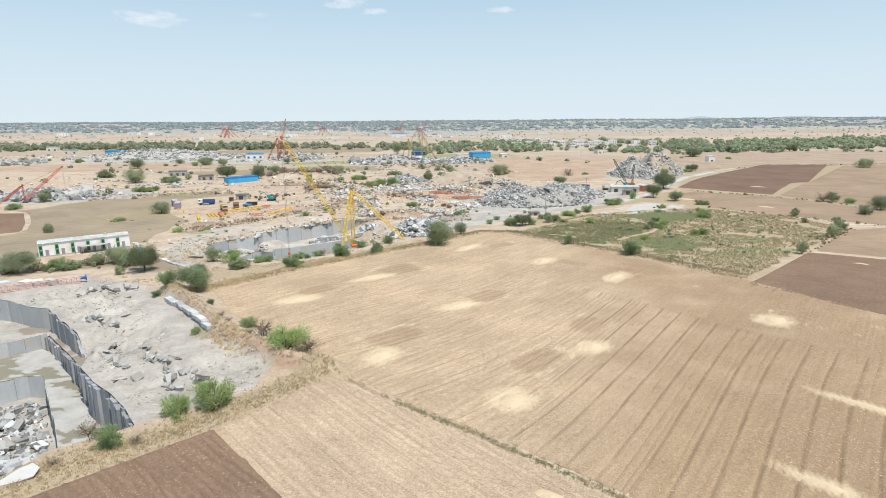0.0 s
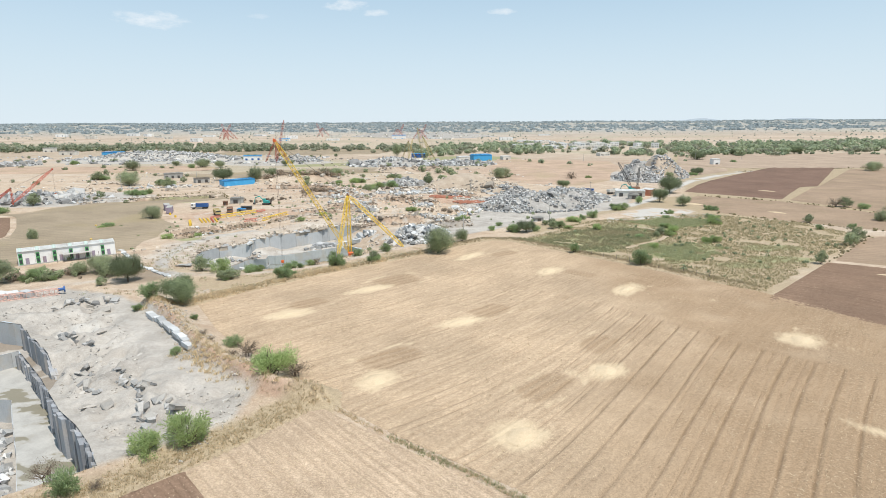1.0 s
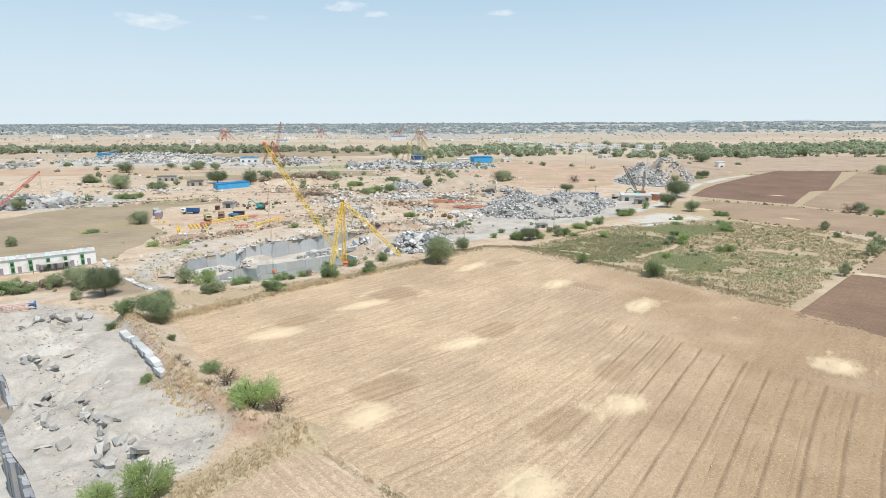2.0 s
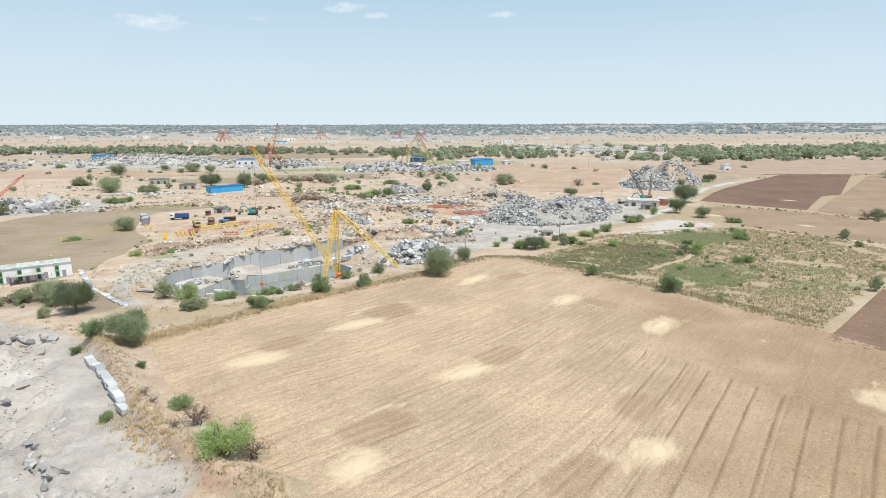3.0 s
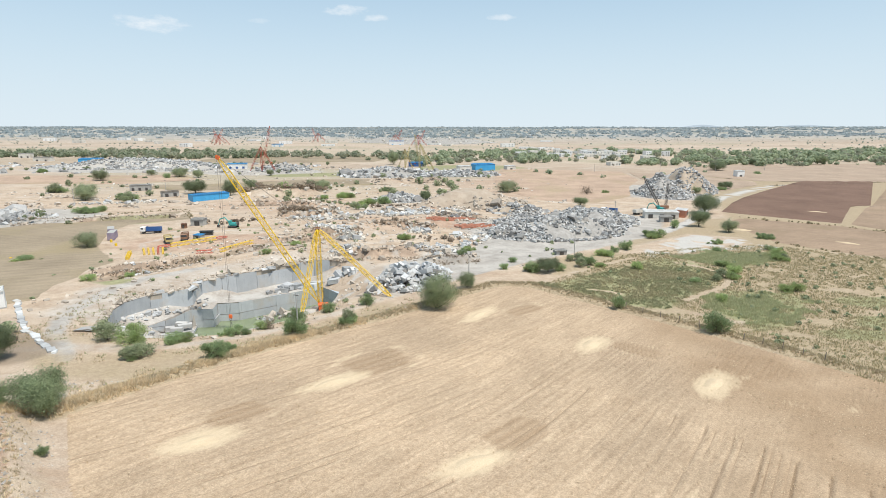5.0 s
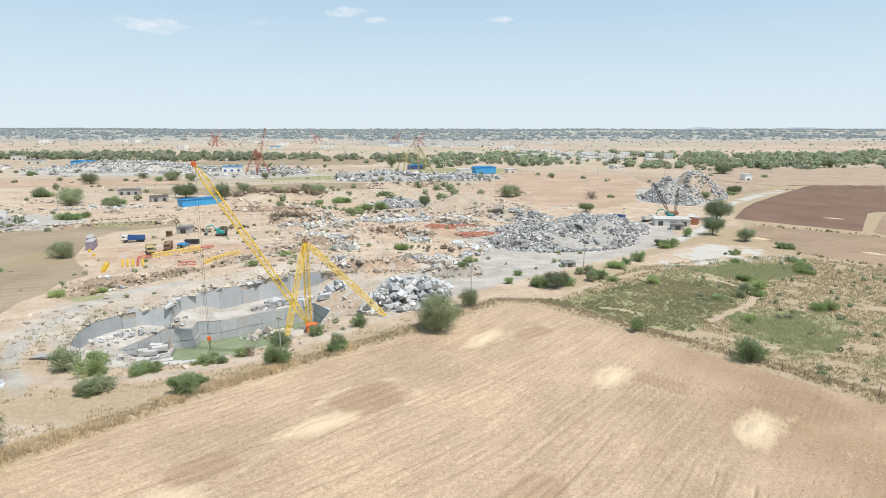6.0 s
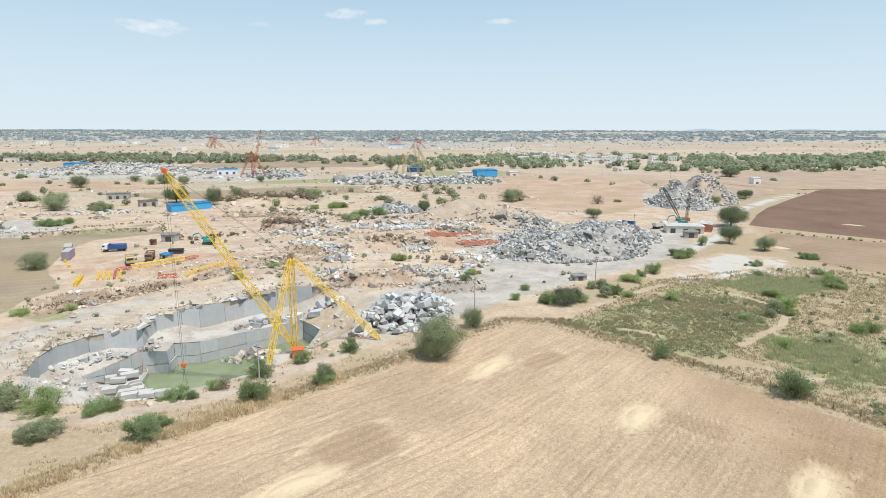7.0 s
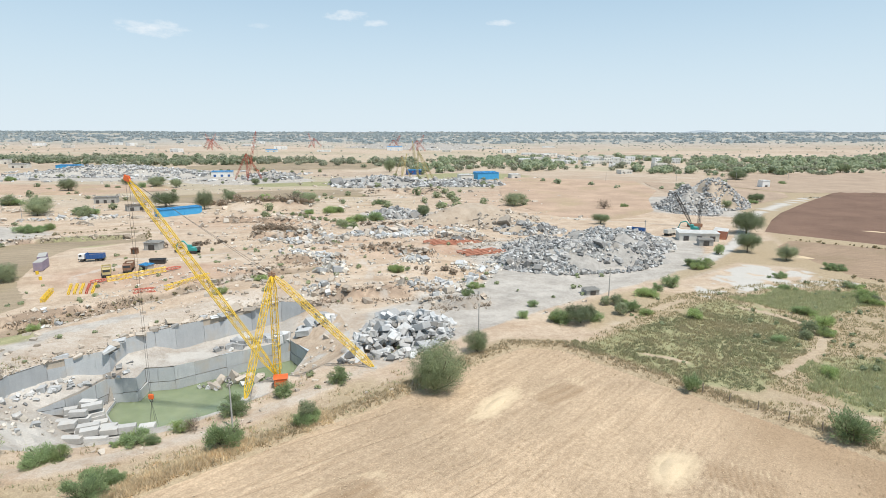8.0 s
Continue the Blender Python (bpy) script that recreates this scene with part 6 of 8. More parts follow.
thicket = np.array(densify([(-87, 377), (-76, 369), (-66, 359), (-60, 360)], 0.7, False))
thicket_at = thicket + hr.normal(0, 1.7, thicket.shape)
far_scrub("dry_brush", np.c_[thicket_at, land(thicket_at[:, 0], thicket_at[:, 1])], hr.uniform(1.5, 4.2, len(thicket_at)), LEAF_DRY, 74, "leafless brown brush heaped on a spoil bank", "brush", 60, 0.8)
for line, leaf, seed, text in [([(-30, 313), (-22, 318), (-12, 316)], LEAF_DRY, 75, "brown brush on quarry earth"), ([(-8, 289), (-2, 293), (6, 290)], LEAF_DRY, 76, "brown brush on quarry earth"),
                               ([(-94, 426), (-80, 421), (-66, 404), (-52, 396)], LEAF_GREY, 77, "grey-green thorn bushes among spoil"),
                               ([(-110, 330), (-98, 338), (-88, 346)], LEAF_DRY, 78, "brown brush on quarry earth"), ([(-40, 384), (-28, 380), (-16, 384)], LEAF_DRY, 79, "brown brush on quarry earth")]:
    at = np.array(densify(line, 1.1, False))
    at = at + hr.normal(0, 1.5, at.shape)
    far_scrub("dry_brush" if leaf is LEAF_DRY else "thorn_scrub", np.c_[at, land(at[:, 0], at[:, 1])], hr.uniform(0.9, 2.8, len(at)), leaf, seed, text, "brush", 50, 0.7)


# dry grass and litter along the bunds
def tufts(name, places, size, mat, seed, label, blades=7):
    rng = np.random.default_rng(seed)
    n = len(places) * blades
    c = np.repeat(np.asarray(places), blades, axis=0) + np.c_[rng.normal(0, size * 0.45, (n, 2)), np.zeros(n)]
    a = rng.uniform(0, 6.28, n)
    lean = rng.normal(0, 0.45, (n, 2)) * size
    hgt = size * rng.uniform(0.5, 1.3, n)
    wdt = size * 0.16 * rng.uniform(0.6, 1.4, n)
    dx, dy = np.cos(a) * wdt, np.sin(a) * wdt
    b0 = c - np.c_[dx, dy, np.full(n, 0.05)]
    b1 = c + np.c_[dx, dy, np.full(n, -0.05)]
    tp = c + np.c_[lean, hgt]
    me = raw_mesh(name, np.stack([b0, b1, tp], 1).reshape(-1, 3), np.arange(n * 3).reshape(-1, 3), mat)
    return tagged(put(name, me), label, "grass", kind="stuff")


def beside(line, n, width, seed):
    rng = np.random.default_rng(seed)
    d = np.array(densify(line, 0.5, False))
    k = rng.integers(len(d), size=n)
    xy = d[k] + rng.normal(0, width, (n, 2))
    return np.c_[xy, land(xy[:, 0], xy[:, 1])]


def off_fields(p):
    ok = np.ones(len(p), bool)
    for poly in FLATS + [PIT_A, PIT_B]:
        ok &= ~inside(poly, p[:, 0], p[:, 1])
    return p[ok]


tufts("dry_grass", off_fields(beside(BERM_N, 3400, 1.2, 71)), 0.4, GRASS_DRY, 72, "straw-coloured dry grass on a field bund")
tufts("dry_grass", off_fields(beside(BANK, 600, 1.5, 73)), 0.3, GRASS_DRY, 74, "straw-coloured dry grass on an earth bank")
tufts("dry_grass", off_fields(beside(VERGE, 2600, 2.4, 75)), 0.36, GRASS_DRY, 76, "straw-coloured dry grass on a field verge")
brush = np.vstack([beside(BANK, 90, 1.2, 191), off_fields(beside(BERM_N[:6], 300, 1.0, 192))])
brush = np.vstack([brush, off_fields(beside([(-50, 124), (-43, 117.5), (-38, 113)], 200, 1.5, 193))])
tufts("dry_brush", brush, 0.5, BRUSH, 194, "dry tan brush and tall grass on an earth bank", 14)
strip_grass = off_fields(spread(2600, -95, -8, 160, 222, 195, lambda x, y, r: (fbm(x / 7, y / 7, 69) > 0.47) & (nearest(ROAD_S, x, y)[0] > 3)))
tufts("dry_grass", strip_grass, 0.5, GRASS_DRY, 196, "dry grass on rough ground beside a pit", 6)
berm_w = off_fields(beside([(-70, 150), (-61, 156.5), (-50, 168), (-40, 178.5), (-30, 188), (-20, 196.5)], 3600, 1.5, 198))
berm_w = berm_w[fbm(berm_w[:, 0] / 5, berm_w[:, 1] / 5, 199) > 0.42]
tufts("dry_grass", berm_w, 0.55, BRUSH, 200, "tall golden grass on a field bund", 9)
tufts("green_weeds", strip_grass[::3] + (0.7, 0.4, 0), 0.5, REED, 197, "green weeds on rough ground beside a pit", 6)
ridge = [(-18.8, 102.4), (-7.4, 92.2), (5.3, 82.2), (21, 68.6), (40, 45)]
rp = beside(ridge, 800, 0.3, 77)
tufts("ridge_grass", rp, 0.28, GRASS_DRY, 78, "dry grass on a low ridge between fields")
rp = beside(ridge[1:], 1000, 0.32, 79)
tufts("green_grass", rp[::2], 0.32, REED, 80, "green weeds on a low ridge between fields")
marsh = spread(90000, 22, 162, 157, 300, 81, lambda x, y, r: (signed(MARSH, x, y) > 0) & (np.min([nearest(q, x, y)[0] for q in MARSH_PATHS], axis=0) > 1.0))
reed = marsh[(fbm(marsh[:, 0] / 9, marsh[:, 1] / 9, 82) > 0.40) & (signed(WET[0], marsh[:, 0], marsh[:, 1]) + 16 * (fbm(marsh[:, 0] / 5, marsh[:, 1] / 5, 99) - 0.5) > 0)]
patch = fbm(reed[:, 0] / 13, reed[:, 1] / 6, 93) + np.random.default_rng(94).uniform(-0.14, 0.14, len(reed))
tufts("reeds", reed[patch > 0.5], 0.4, REED, 83, "green reeds in a damp hollow", 9)
tufts("dry_reeds", reed[patch <= 0.5], 0.4, REED_TAN, 97, "drying tan reeds in a damp hollow", 9)
reed2 = marsh[(signed(WET[1], marsh[:, 0], marsh[:, 1]) + 12 * (fbm(marsh[:, 0] / 5, marsh[:, 1] / 5, 99) - 0.5) > 0) | ((signed(WET[2], marsh[:, 0], marsh[:, 1]) + 22 * (fbm(marsh[:, 0] / 6, marsh[:, 1] / 4, 99) - 0.55) > 0) & (fbm(marsh[:, 0] / 6, marsh[:, 1] / 6, 98) > 0.42))]
tufts("reeds", reed2, 0.6, REED, 84, "tall green reeds in a damp hollow", 9)
dryp = marsh[::2][fbm(marsh[::2, 0] / 7, marsh[::2, 1] / 7, 85) > 0.36]
tufts("dry_grass", dryp, 0.5, PASTURE, 86, "dry grass of a fallow pasture", 5)
weeds = spread(170, 70, 158, 165, 280, 87, lambda x, y, r: signed(MARSH, x, y) > 2)
far_scrub("weeds", weeds, np.random.default_rng(9).uniform(0.7, 2.0, len(weeds)), LEAF_OLIVE, 88, "small dark weeds dotting a dry pasture", "weeds", 26, 0.6)
scr = off_fields(spread(260, -125, 60, 185, 330, 89, lambda x, y, r: fbm(x / 16, y / 16, 57) > 0.5))
far_scrub("weeds", scr, np.random.default_rng(10).uniform(0.8, 2.4, len(scr)), LEAF_OLIVE, 90, "small olive weeds on quarry ground", "weeds", 26, 0.6)

# straw litter on the stubble
lit = spread(9000, -60, 110, 60, 230, 91, lambda x, y, r: inside(FIELD_MAIN, x, y) & (fbm(x / 11, y / 11, 58) + r.uniform(-0.2, 0.2, x.shape) > 0.52))
lit[:, 2] = 0.12
tufts("straw_litter", lit, 0.28, STRAW, 92, "pale straw litter on a harvested field", 3)


def wisps(name, poly, n, length, mat, seed, label, scale=9.0, cut=0.5, z=0.125):
    """Single stalks lying flat, thicker in some places than in others."""
    rng = np.random.default_rng(seed)
    xs, ys = [q[0] for q in poly], [q[1] for q in poly]
    p = np.c_[rng.uniform(min(xs), max(xs), n * 3), rng.uniform(max(min(ys), 38), max(ys), n * 3)]
    ok = inside(poly, p[:, 0], p[:, 1]) & (fbm(p[:, 0] / scale, p[:, 1] / scale, seed) + rng.uniform(-0.16, 0.16, len(p)) > cut)
    p = p[ok][:n]
    k = len(p)
    a = rng.uniform(0, 3.14, k)
    half = length * rng.uniform(0.4, 1.0, k) * 0.5
    w = 0.016 + 0.018 * rng.uniform(0, 1, k)
    u, v = np.c_[np.cos(a), np.sin(a)], np.c_[-np.sin(a), np.cos(a)]
    bend = rng.normal(0, 0.08, k) * length
    mid = p + v * bend[:, None]
    e0, e1 = p - u * half[:, None], p + u * half[:, None]
    side = v * w[:, None]
    zz = np.full((k, 1), z) + rng.uniform(0, 0.03, (k, 1))
    V = np.stack([np.c_[e0 - side, zz], np.c_[mid - side, zz + 0.02], np.c_[e1 - side, zz], np.c_[e1 + side, zz], np.c_[mid + side, zz + 0.02], np.c_[e0 + side, zz]], 1).reshape(-1, 3)
    b = np.arange(k)[:, None] * 6
    F = np.vstack([b + [0, 1, 4, 5], b + [1, 2, 3, 4]])
    return tagged(put(name, raw_mesh(name, V, F, mat)), label, "straw", kind="stuff")


wisps("straw_stalks", FIELD_MAIN, 17000, 0.6, STRAW, 301, "pale straw stalks strewn over stubble")
wisps("straw_stalks", FIELD_LOW, 9000, 0.5, STRAW, 302, "pale straw stalks strewn over stubble", 6.0, 0.46)
wisps("straw_flecks", FIELD_BROWN, 2500, 0.28, STRAW, 303, "pale straw flecks on ploughed soil", 5.0, 0.44)
wisps("straw_flecks", FIELD_RIGHT, 1500, 0.4, STRAW, 304, "pale straw flecks on ploughed soil", 5.0, 0.46)


def straw_mesh(V, F, rings, seg):
    me = raw_mesh("straw_mound", V, F, STUBBLE, True)
    r = np.repeat(np.arange(rings + 1) / rings, seg)
    colour_layer(me, "zone", 1.0 - 0.25 * soft(r, 0.25, 1.0), 0 * r, 0 * r)
    return me


def straw_heap(x, y, rx, ry, ang, seed):
    """A low heap of chopped straw, ragged at the foot."""
    rng = np.random.default_rng(seed)
    V, F = [], []
    rings, seg = 9, 36
    for i in range(rings + 1):
        for j in range(seg):
            a = 2 * math.pi * j / seg
            r = i / rings
            ragged = 1 + 0.22 * (vnoise(math.cos(a) * 2 + 7 * seed, math.sin(a) * 2, seed) - 0.5) + 0.10 * (rng.uniform() - 0.5) * r
            px, py = math.cos(a) * rx * r * ragged, math.sin(a) * ry * r * ragged
            hz = (0.2 + 0.1 * min(rx, ry)) * (math.cos(min(1, r) * math.pi) * 0.5 + 0.5) + 0.05 * rng.uniform() * (1 - r) - 0.14 * r
            V.append((px, py, hz))
    for i in range(rings):
        for j in range(seg):
            k = (j + 1) % seg
            F.append((i * seg + j, i * seg + k, (i + 1) * seg + k, (i + 1) * seg + j)[::-1])
    ob = put("straw_mound", straw_mesh(V, F, rings, seg), None, "", pose(x, y, 0.1, 0, 0, ang))
    tagged(ob, "low pale heap of chopped straw on stubble", "straw heap", "straw heaps on the field")


EAST_HEAPS = [(158, 288, 8, 2.0, -50), (131.6, 317.6, 8, 2.2, -40), (125, 176, 3.6, 0.7, -35), (199, 371, 9, 1.6, -35)]
for i, (x, y, rx, ry, ang) in enumerate(HEAPS + EAST_HEAPS):
    straw_heap(x, y, rx * 0.85, ry * 0.85, ang, i)


# ---- quarry rubble ----


def heap(name, cx, cy, rx, ry, h, ang, mat, label, rocks, size, kinds, stuff_mat, seed, singles=120, rock_from=0.0, flat_top=0.0, category="rubble heap", bald=()):
    """A tip of spoil with rocks over it: the mound, single rocks where the camera passes nearest, the rest joined."""
    rng = np.random.default_rng(seed)
    t = thing(name, pose(cx, cy, float(land(cx, cy)), 0, 0, ang), label, category)

    def hz(u, v):
        r = np.hypot(u, v)
        a = np.arctan2(v, u)
        edge = 1 + 0.16 * np.sin(3 * a + seed) + 0.1 * np.sin(5 * a + 2 * seed)
        k = np.clip(r / edge, 0, 1)
        lump = 0.7 + 0.6 * fbm(u * 2.2 + seed, v * 2.2, seed + 3)
        top = np.minimum(1 - k, 1 - flat_top) / (1 - flat_top)
        return h * top * lump - 0.6 * soft(k, 0.9, 1.0)

    n = 44
    gu, gv = np.meshgrid(np.linspace(-1.3, 1.3, n), np.linspace(-1.3, 1.3, n), indexing="ij")
    z = hz(gu, gv)
    idx = np.arange(n * n).reshape(n, n)
    F = np.stack([idx[:-1, :-1], idx[1:, :-1], idx[1:, 1:], idx[:-1, 1:]], -1).reshape(-1, 4)
    F = F[(z.ravel()[F] > -0.5).any(1)]
    put("mound", raw_mesh("mound", np.c_[gu.ravel() * rx, gv.ravel() * ry, z.ravel()], F, mat, True), t)
    a, r = rng.uniform(0, 6.28, rocks), np.sqrt(rng.uniform(0, 1.25, rocks))
    u, v = r * np.cos(a), r * np.sin(a)
    keep = (fbm(u * 2.5 + 9, v * 2.5, seed + 8) + rng.uniform(-0.15, 0.15, rocks) > 0.385) & (r > rock_from)
    for bu, bv, ru, rv in bald:
        keep &= np.hypot((u - bu) / ru, (v - bv) / rv) > 1 + rng.normal(0, 0.12, rocks)
    u, v = u[keep], v[keep]
    zz = np.maximum(hz(u, v), -0.1)
    s = size * rng.lognormal(0, 0.46, len(u))
    P = np.c_[u * rx, v * ry, zz + s * 0.12]
    far_first = np.argsort(-s)
    near = far_first[:singles]
    rest = far_first[singles:]
    for i in near:
        me = kinds[int(rng.integers(len(kinds)))]
        put("rock", me, t, "", Matrix.Translation(P[i]) @ Euler((rng.normal(0, 0.5), rng.normal(0, 0.5), rng.uniform(0, 6.3))).to_matrix().to_4x4() @ Matrix.Diagonal((s[i], s[i], s[i] * rng.uniform(0.55, 0.95), 1)))
    if len(rest):
        rocks_joined("broken_stone", P[rest], s[rest], stuff_mat, seed + 1, tilt=0.6, flat=0.7, parent=t)
    return t


heap("rubble_heap", 46, 315, 31, 22, 5.8, 10, GREY_HEAP, "long heap of broken grey granite on gravel", 5000, 0.82, HEAP_KINDS, RUBBLE, 21, 300, flat_top=0.45, bald=[(0.08, 0.3, 0.42, 0.2), (0.1, -0.8, 0.35, 0.2)])
heap("rubble_heap", 72, 345, 19, 22, 4.8, 25, GREY_HEAP, "back end of a long heap of broken grey granite", 2400, 0.8, HEAP_KINDS, RUBBLE, 34, 120, flat_top=0.3, bald=[(-0.3, -0.5, 0.3, 0.2)])
heap("rubble_heap", 144, 450, 15, 27, 12.5, 0, GREY_HEAP, "tall heap of broken grey granite blocks", 2700, 0.85, HEAP_KINDS, RUBBLE, 22, 150, flat_top=0.15)
heap("rubble_heap", 169, 472, 20, 28, 15.5, -20, TAN_HEAP, "tall heap of grey granite blocks on tan earth", 3400, 0.85, HEAP_KINDS, RUBBLE, 33, 150, flat_top=0.2, bald=[(-0.45, -0.2, 0.3, 0.3), (0.45, -0.6, 0.25, 0.25)])
heap("spoil_heap", 16, 398, 30, 20, 7.5, 8, TAN_HEAP, "broad tan heap of earth and stone", 360, 1.2, TAN_KINDS, TAN_ROCK, 23, 60, rock_from=0.5, flat_top=0.35)
heap("rubble_heap", 40, 372, 15, 10, 4.5, 0, TAN_HEAP, "tan heap of earth with grey stones", 420, 1.3, HEAP_KINDS, RUBBLE, 24, 80)
heap("rubble_heap", -25, 420, 15, 11, 5.0, 0, GREY_HEAP, "heap of broken grey granite among shrubs", 700, 1.3, HEAP_KINDS, RUBBLE, 25, 60)
heap("rubble_heap", -50, 600, 42, 30, 7, 0, GREY_HEAP, "wide pale heap of quarry waste", 900, 1.9, HEAP_KINDS, RUBBLE, 26, 40)
heap("rubble_heap", 16, 606, 34, 22, 4, 0, GREY_HEAP, "pale heap of quarry waste by sheds", 700, 1.9, HEAP_KINDS, RUBBLE, 27, 40)
heap("rubble_heap", -345, 720, 95, 45, 8, 10, DUST_HEAP, "long pale heap of quarry waste", 3600, 1.25, HEAP_KINDS, RUBBLE, 28, 40, flat_top=0.3)
heap("rubble_heap", -235, 345, 40, 20, 4, 0, GREY_HEAP, "low heap of pale granite offcuts", 700, 1.8, HEAP_KINDS, RUBBLE, 29, 60)
heap("rubble_heap", -165, 665, 26, 18, 6, 0, GREY_HEAP, "pale heap of quarry waste by a red crane", 420, 1.9, HEAP_KINDS, RUBBLE, 30, 30)
heap("rubble_heap", -55, 1650, 200, 80, 15, 0, GREY_HEAP, "large pale distant quarry tip", 500, 2.5, HEAP_KINDS, PALE_ROCK, 31, 10, flat_top=0.5)
heap("rubble_heap", -500, 620, 70, 26, 5, 0, GREY_HEAP, "low pale heap of quarry waste", 500, 2.4, HEAP_KINDS, RUBBLE, 32, 30)


def scatter_rocks(name, n, area, seed, size, kinds, label, singles, keep=None, mat=TAN_ROCK, height=land, blocky=False):
    """Loose stones on the ground: the large ones single things, the small ones joined."""
    rng = np.random.default_rng(seed)
    x, y = rng.uniform(area[0], area[1], n), rng.uniform(area[2], area[3], n)
    ok = np.ones(n, bool)
    for poly in FLATS + ([PIT_A, PIT_B] if height is land else []):
        ok &= signed(poly, x, y) < -1.5
    if keep is not None:
        ok &= keep(x, y)
    x, y = x[ok], y[ok]
    z = height(x, y)
    s = np.minimum(size * rng.lognormal(0, 0.55, len(x)), 2.4 * size)
    o = np.argsort(-s)
    for i in o[:singles]:
        ob = one_rock(kinds, rng, x[i], y[i], z[i], s[i], flat=rng.uniform(0.5, 0.9))
        tagged(ob, label, "rock", "loose rocks on quarry ground")
    r = o[singles:]
    if len(r):
        rocks_joined(name, np.c_[x[r], y[r], z[r] + s[r] * 0.1], s[r], mat, seed + 1, tilt=0.3, flat=0.65, label="loose broken stone on dusty ground", category="stones")


scatter_rocks("stones", 2600, (-75, 60, 255, 400), 101, 0.9, TAN_KINDS, "loose tan rock on quarry ground", 100, lambda x, y: (fbm(x / 11, y / 7, 61) > 0.52) & (signed(YARD_A, x, y) < 0) & (x < 40 - (y - 300) * 0.1))
scatter_rocks("stones", 5200, (-100, 60, 250, 410), 107, 0.42, TAN_KINDS, "loose pale rock on quarry ground", 10, lambda x, y: (fbm(x / 14, y / 7, 67) > 0.53) & (signed(YARD_A, x, y) < -1) & (x < 40 - (y - 300) * 0.1), PALE_ROCK)
scatter_rocks("stones", 3500, (-300, 100, 400, 700), 108, 0.9, TAN_KINDS, "loose pale rock on quarry ground", 10, lambda x, y: fbm(x / 30, y / 12, 68) > 0.55, PALE_ROCK)
scatter_rocks("stones", 900, (-110, 0, 185, 300), 102, 0.6, TAN_KINDS, "loose tan rock beside a quarry pit", 40, lambda x, y: fbm(x / 9, y / 9, 62) > 0.5)
scatter_rocks("stones", 9000, (-110, -32, 86, 165), 103, 0.17, YARD_KINDS, "loose grey granite rock beside a quarry pit", 40, lambda x, y: (fbm(x / 8, y / 8, 63) > 0.47) & (nearest(LANE, x, y)[0] > 4.0), YARD_ROCK)
scatter_rocks("stones", 900, (-260, -60, 340, 440), 104, 1.4, TAN_KINDS, "loose pale rock on quarry ground", 40, lambda x, y: fbm(x / 18, y / 10, 64) > 0.53)
scatter_rocks("stones", 700, (-130, 60, 430, 700), 105, 1.5, TAN_KINDS, "loose pale rock on quarry ground", 18, lambda x, y: fbm(x / 22, y / 14, 65) > 0.57)
scatter_rocks("stones", 900, (-560, -140, 620, 760), 106, 2.2, HEAP_KINDS, "loose pale rock on quarry ground", 18, lambda x, y: fbm(x / 40, y / 20, 66) > 0.52, RUBBLE)


# tumbled blocks between the pit and the gravel yard
def block_pile(name, poly, n, size, height, kinds, label, seed, base=land, mat=RUBBLE, fines=200, tilt=0.35):
    rng = np.random.default_rng(seed)
    xs, ys = [p[0] for p in poly], [p[1] for p in poly]
    cx, cy = sum(xs) / len(xs), sum(ys) / len(ys)
    t = thing(name, pose(cx, cy, float(base(np.array([cx]), np.array([cy]))[0])), label, "rock pile")
    x, y = rng.uniform(min(xs), max(xs), n * 4), rng.uniform(min(ys), max(ys), n * 4)
    d = signed(poly, x, y)
    ok = d > 0
    x, y, d = x[ok][:n], y[ok][:n], d[ok][:n]
    z = base(x, y) + height * soft(d, 0, 6) * rng.uniform(0.15, 1.0, len(x))
    for i in range(len(x)):
        one_rock(kinds, rng, x[i], y[i], z[i], size * rng.lognormal(0, 0.3), tilt, 0.15, rng.uniform(0.7, 1.0), t, "block")
    if fines:
        x, y = rng.uniform(min(xs), max(xs), fines * 3), rng.uniform(min(ys), max(ys), fines * 3)
        d = signed(poly, x, y)
        ok = d > -1
        x, y, d = x[ok][:fines], y[ok][:fines], d[ok][:fines]
        s = size * 0.45 * rng.lognormal(0, 0.4, len(x))
        ob = rocks_joined("broken_stone", np.c_[x, y, base(x, y) + height * 0.5 * soft(d, 0, 6) * rng.uniform(0, 1, len(x)) + s * 0.2], s, mat, seed + 5)
        ob.parent = t
        ob.matrix_parent_inverse = t.matrix_world.inverted()
    return t


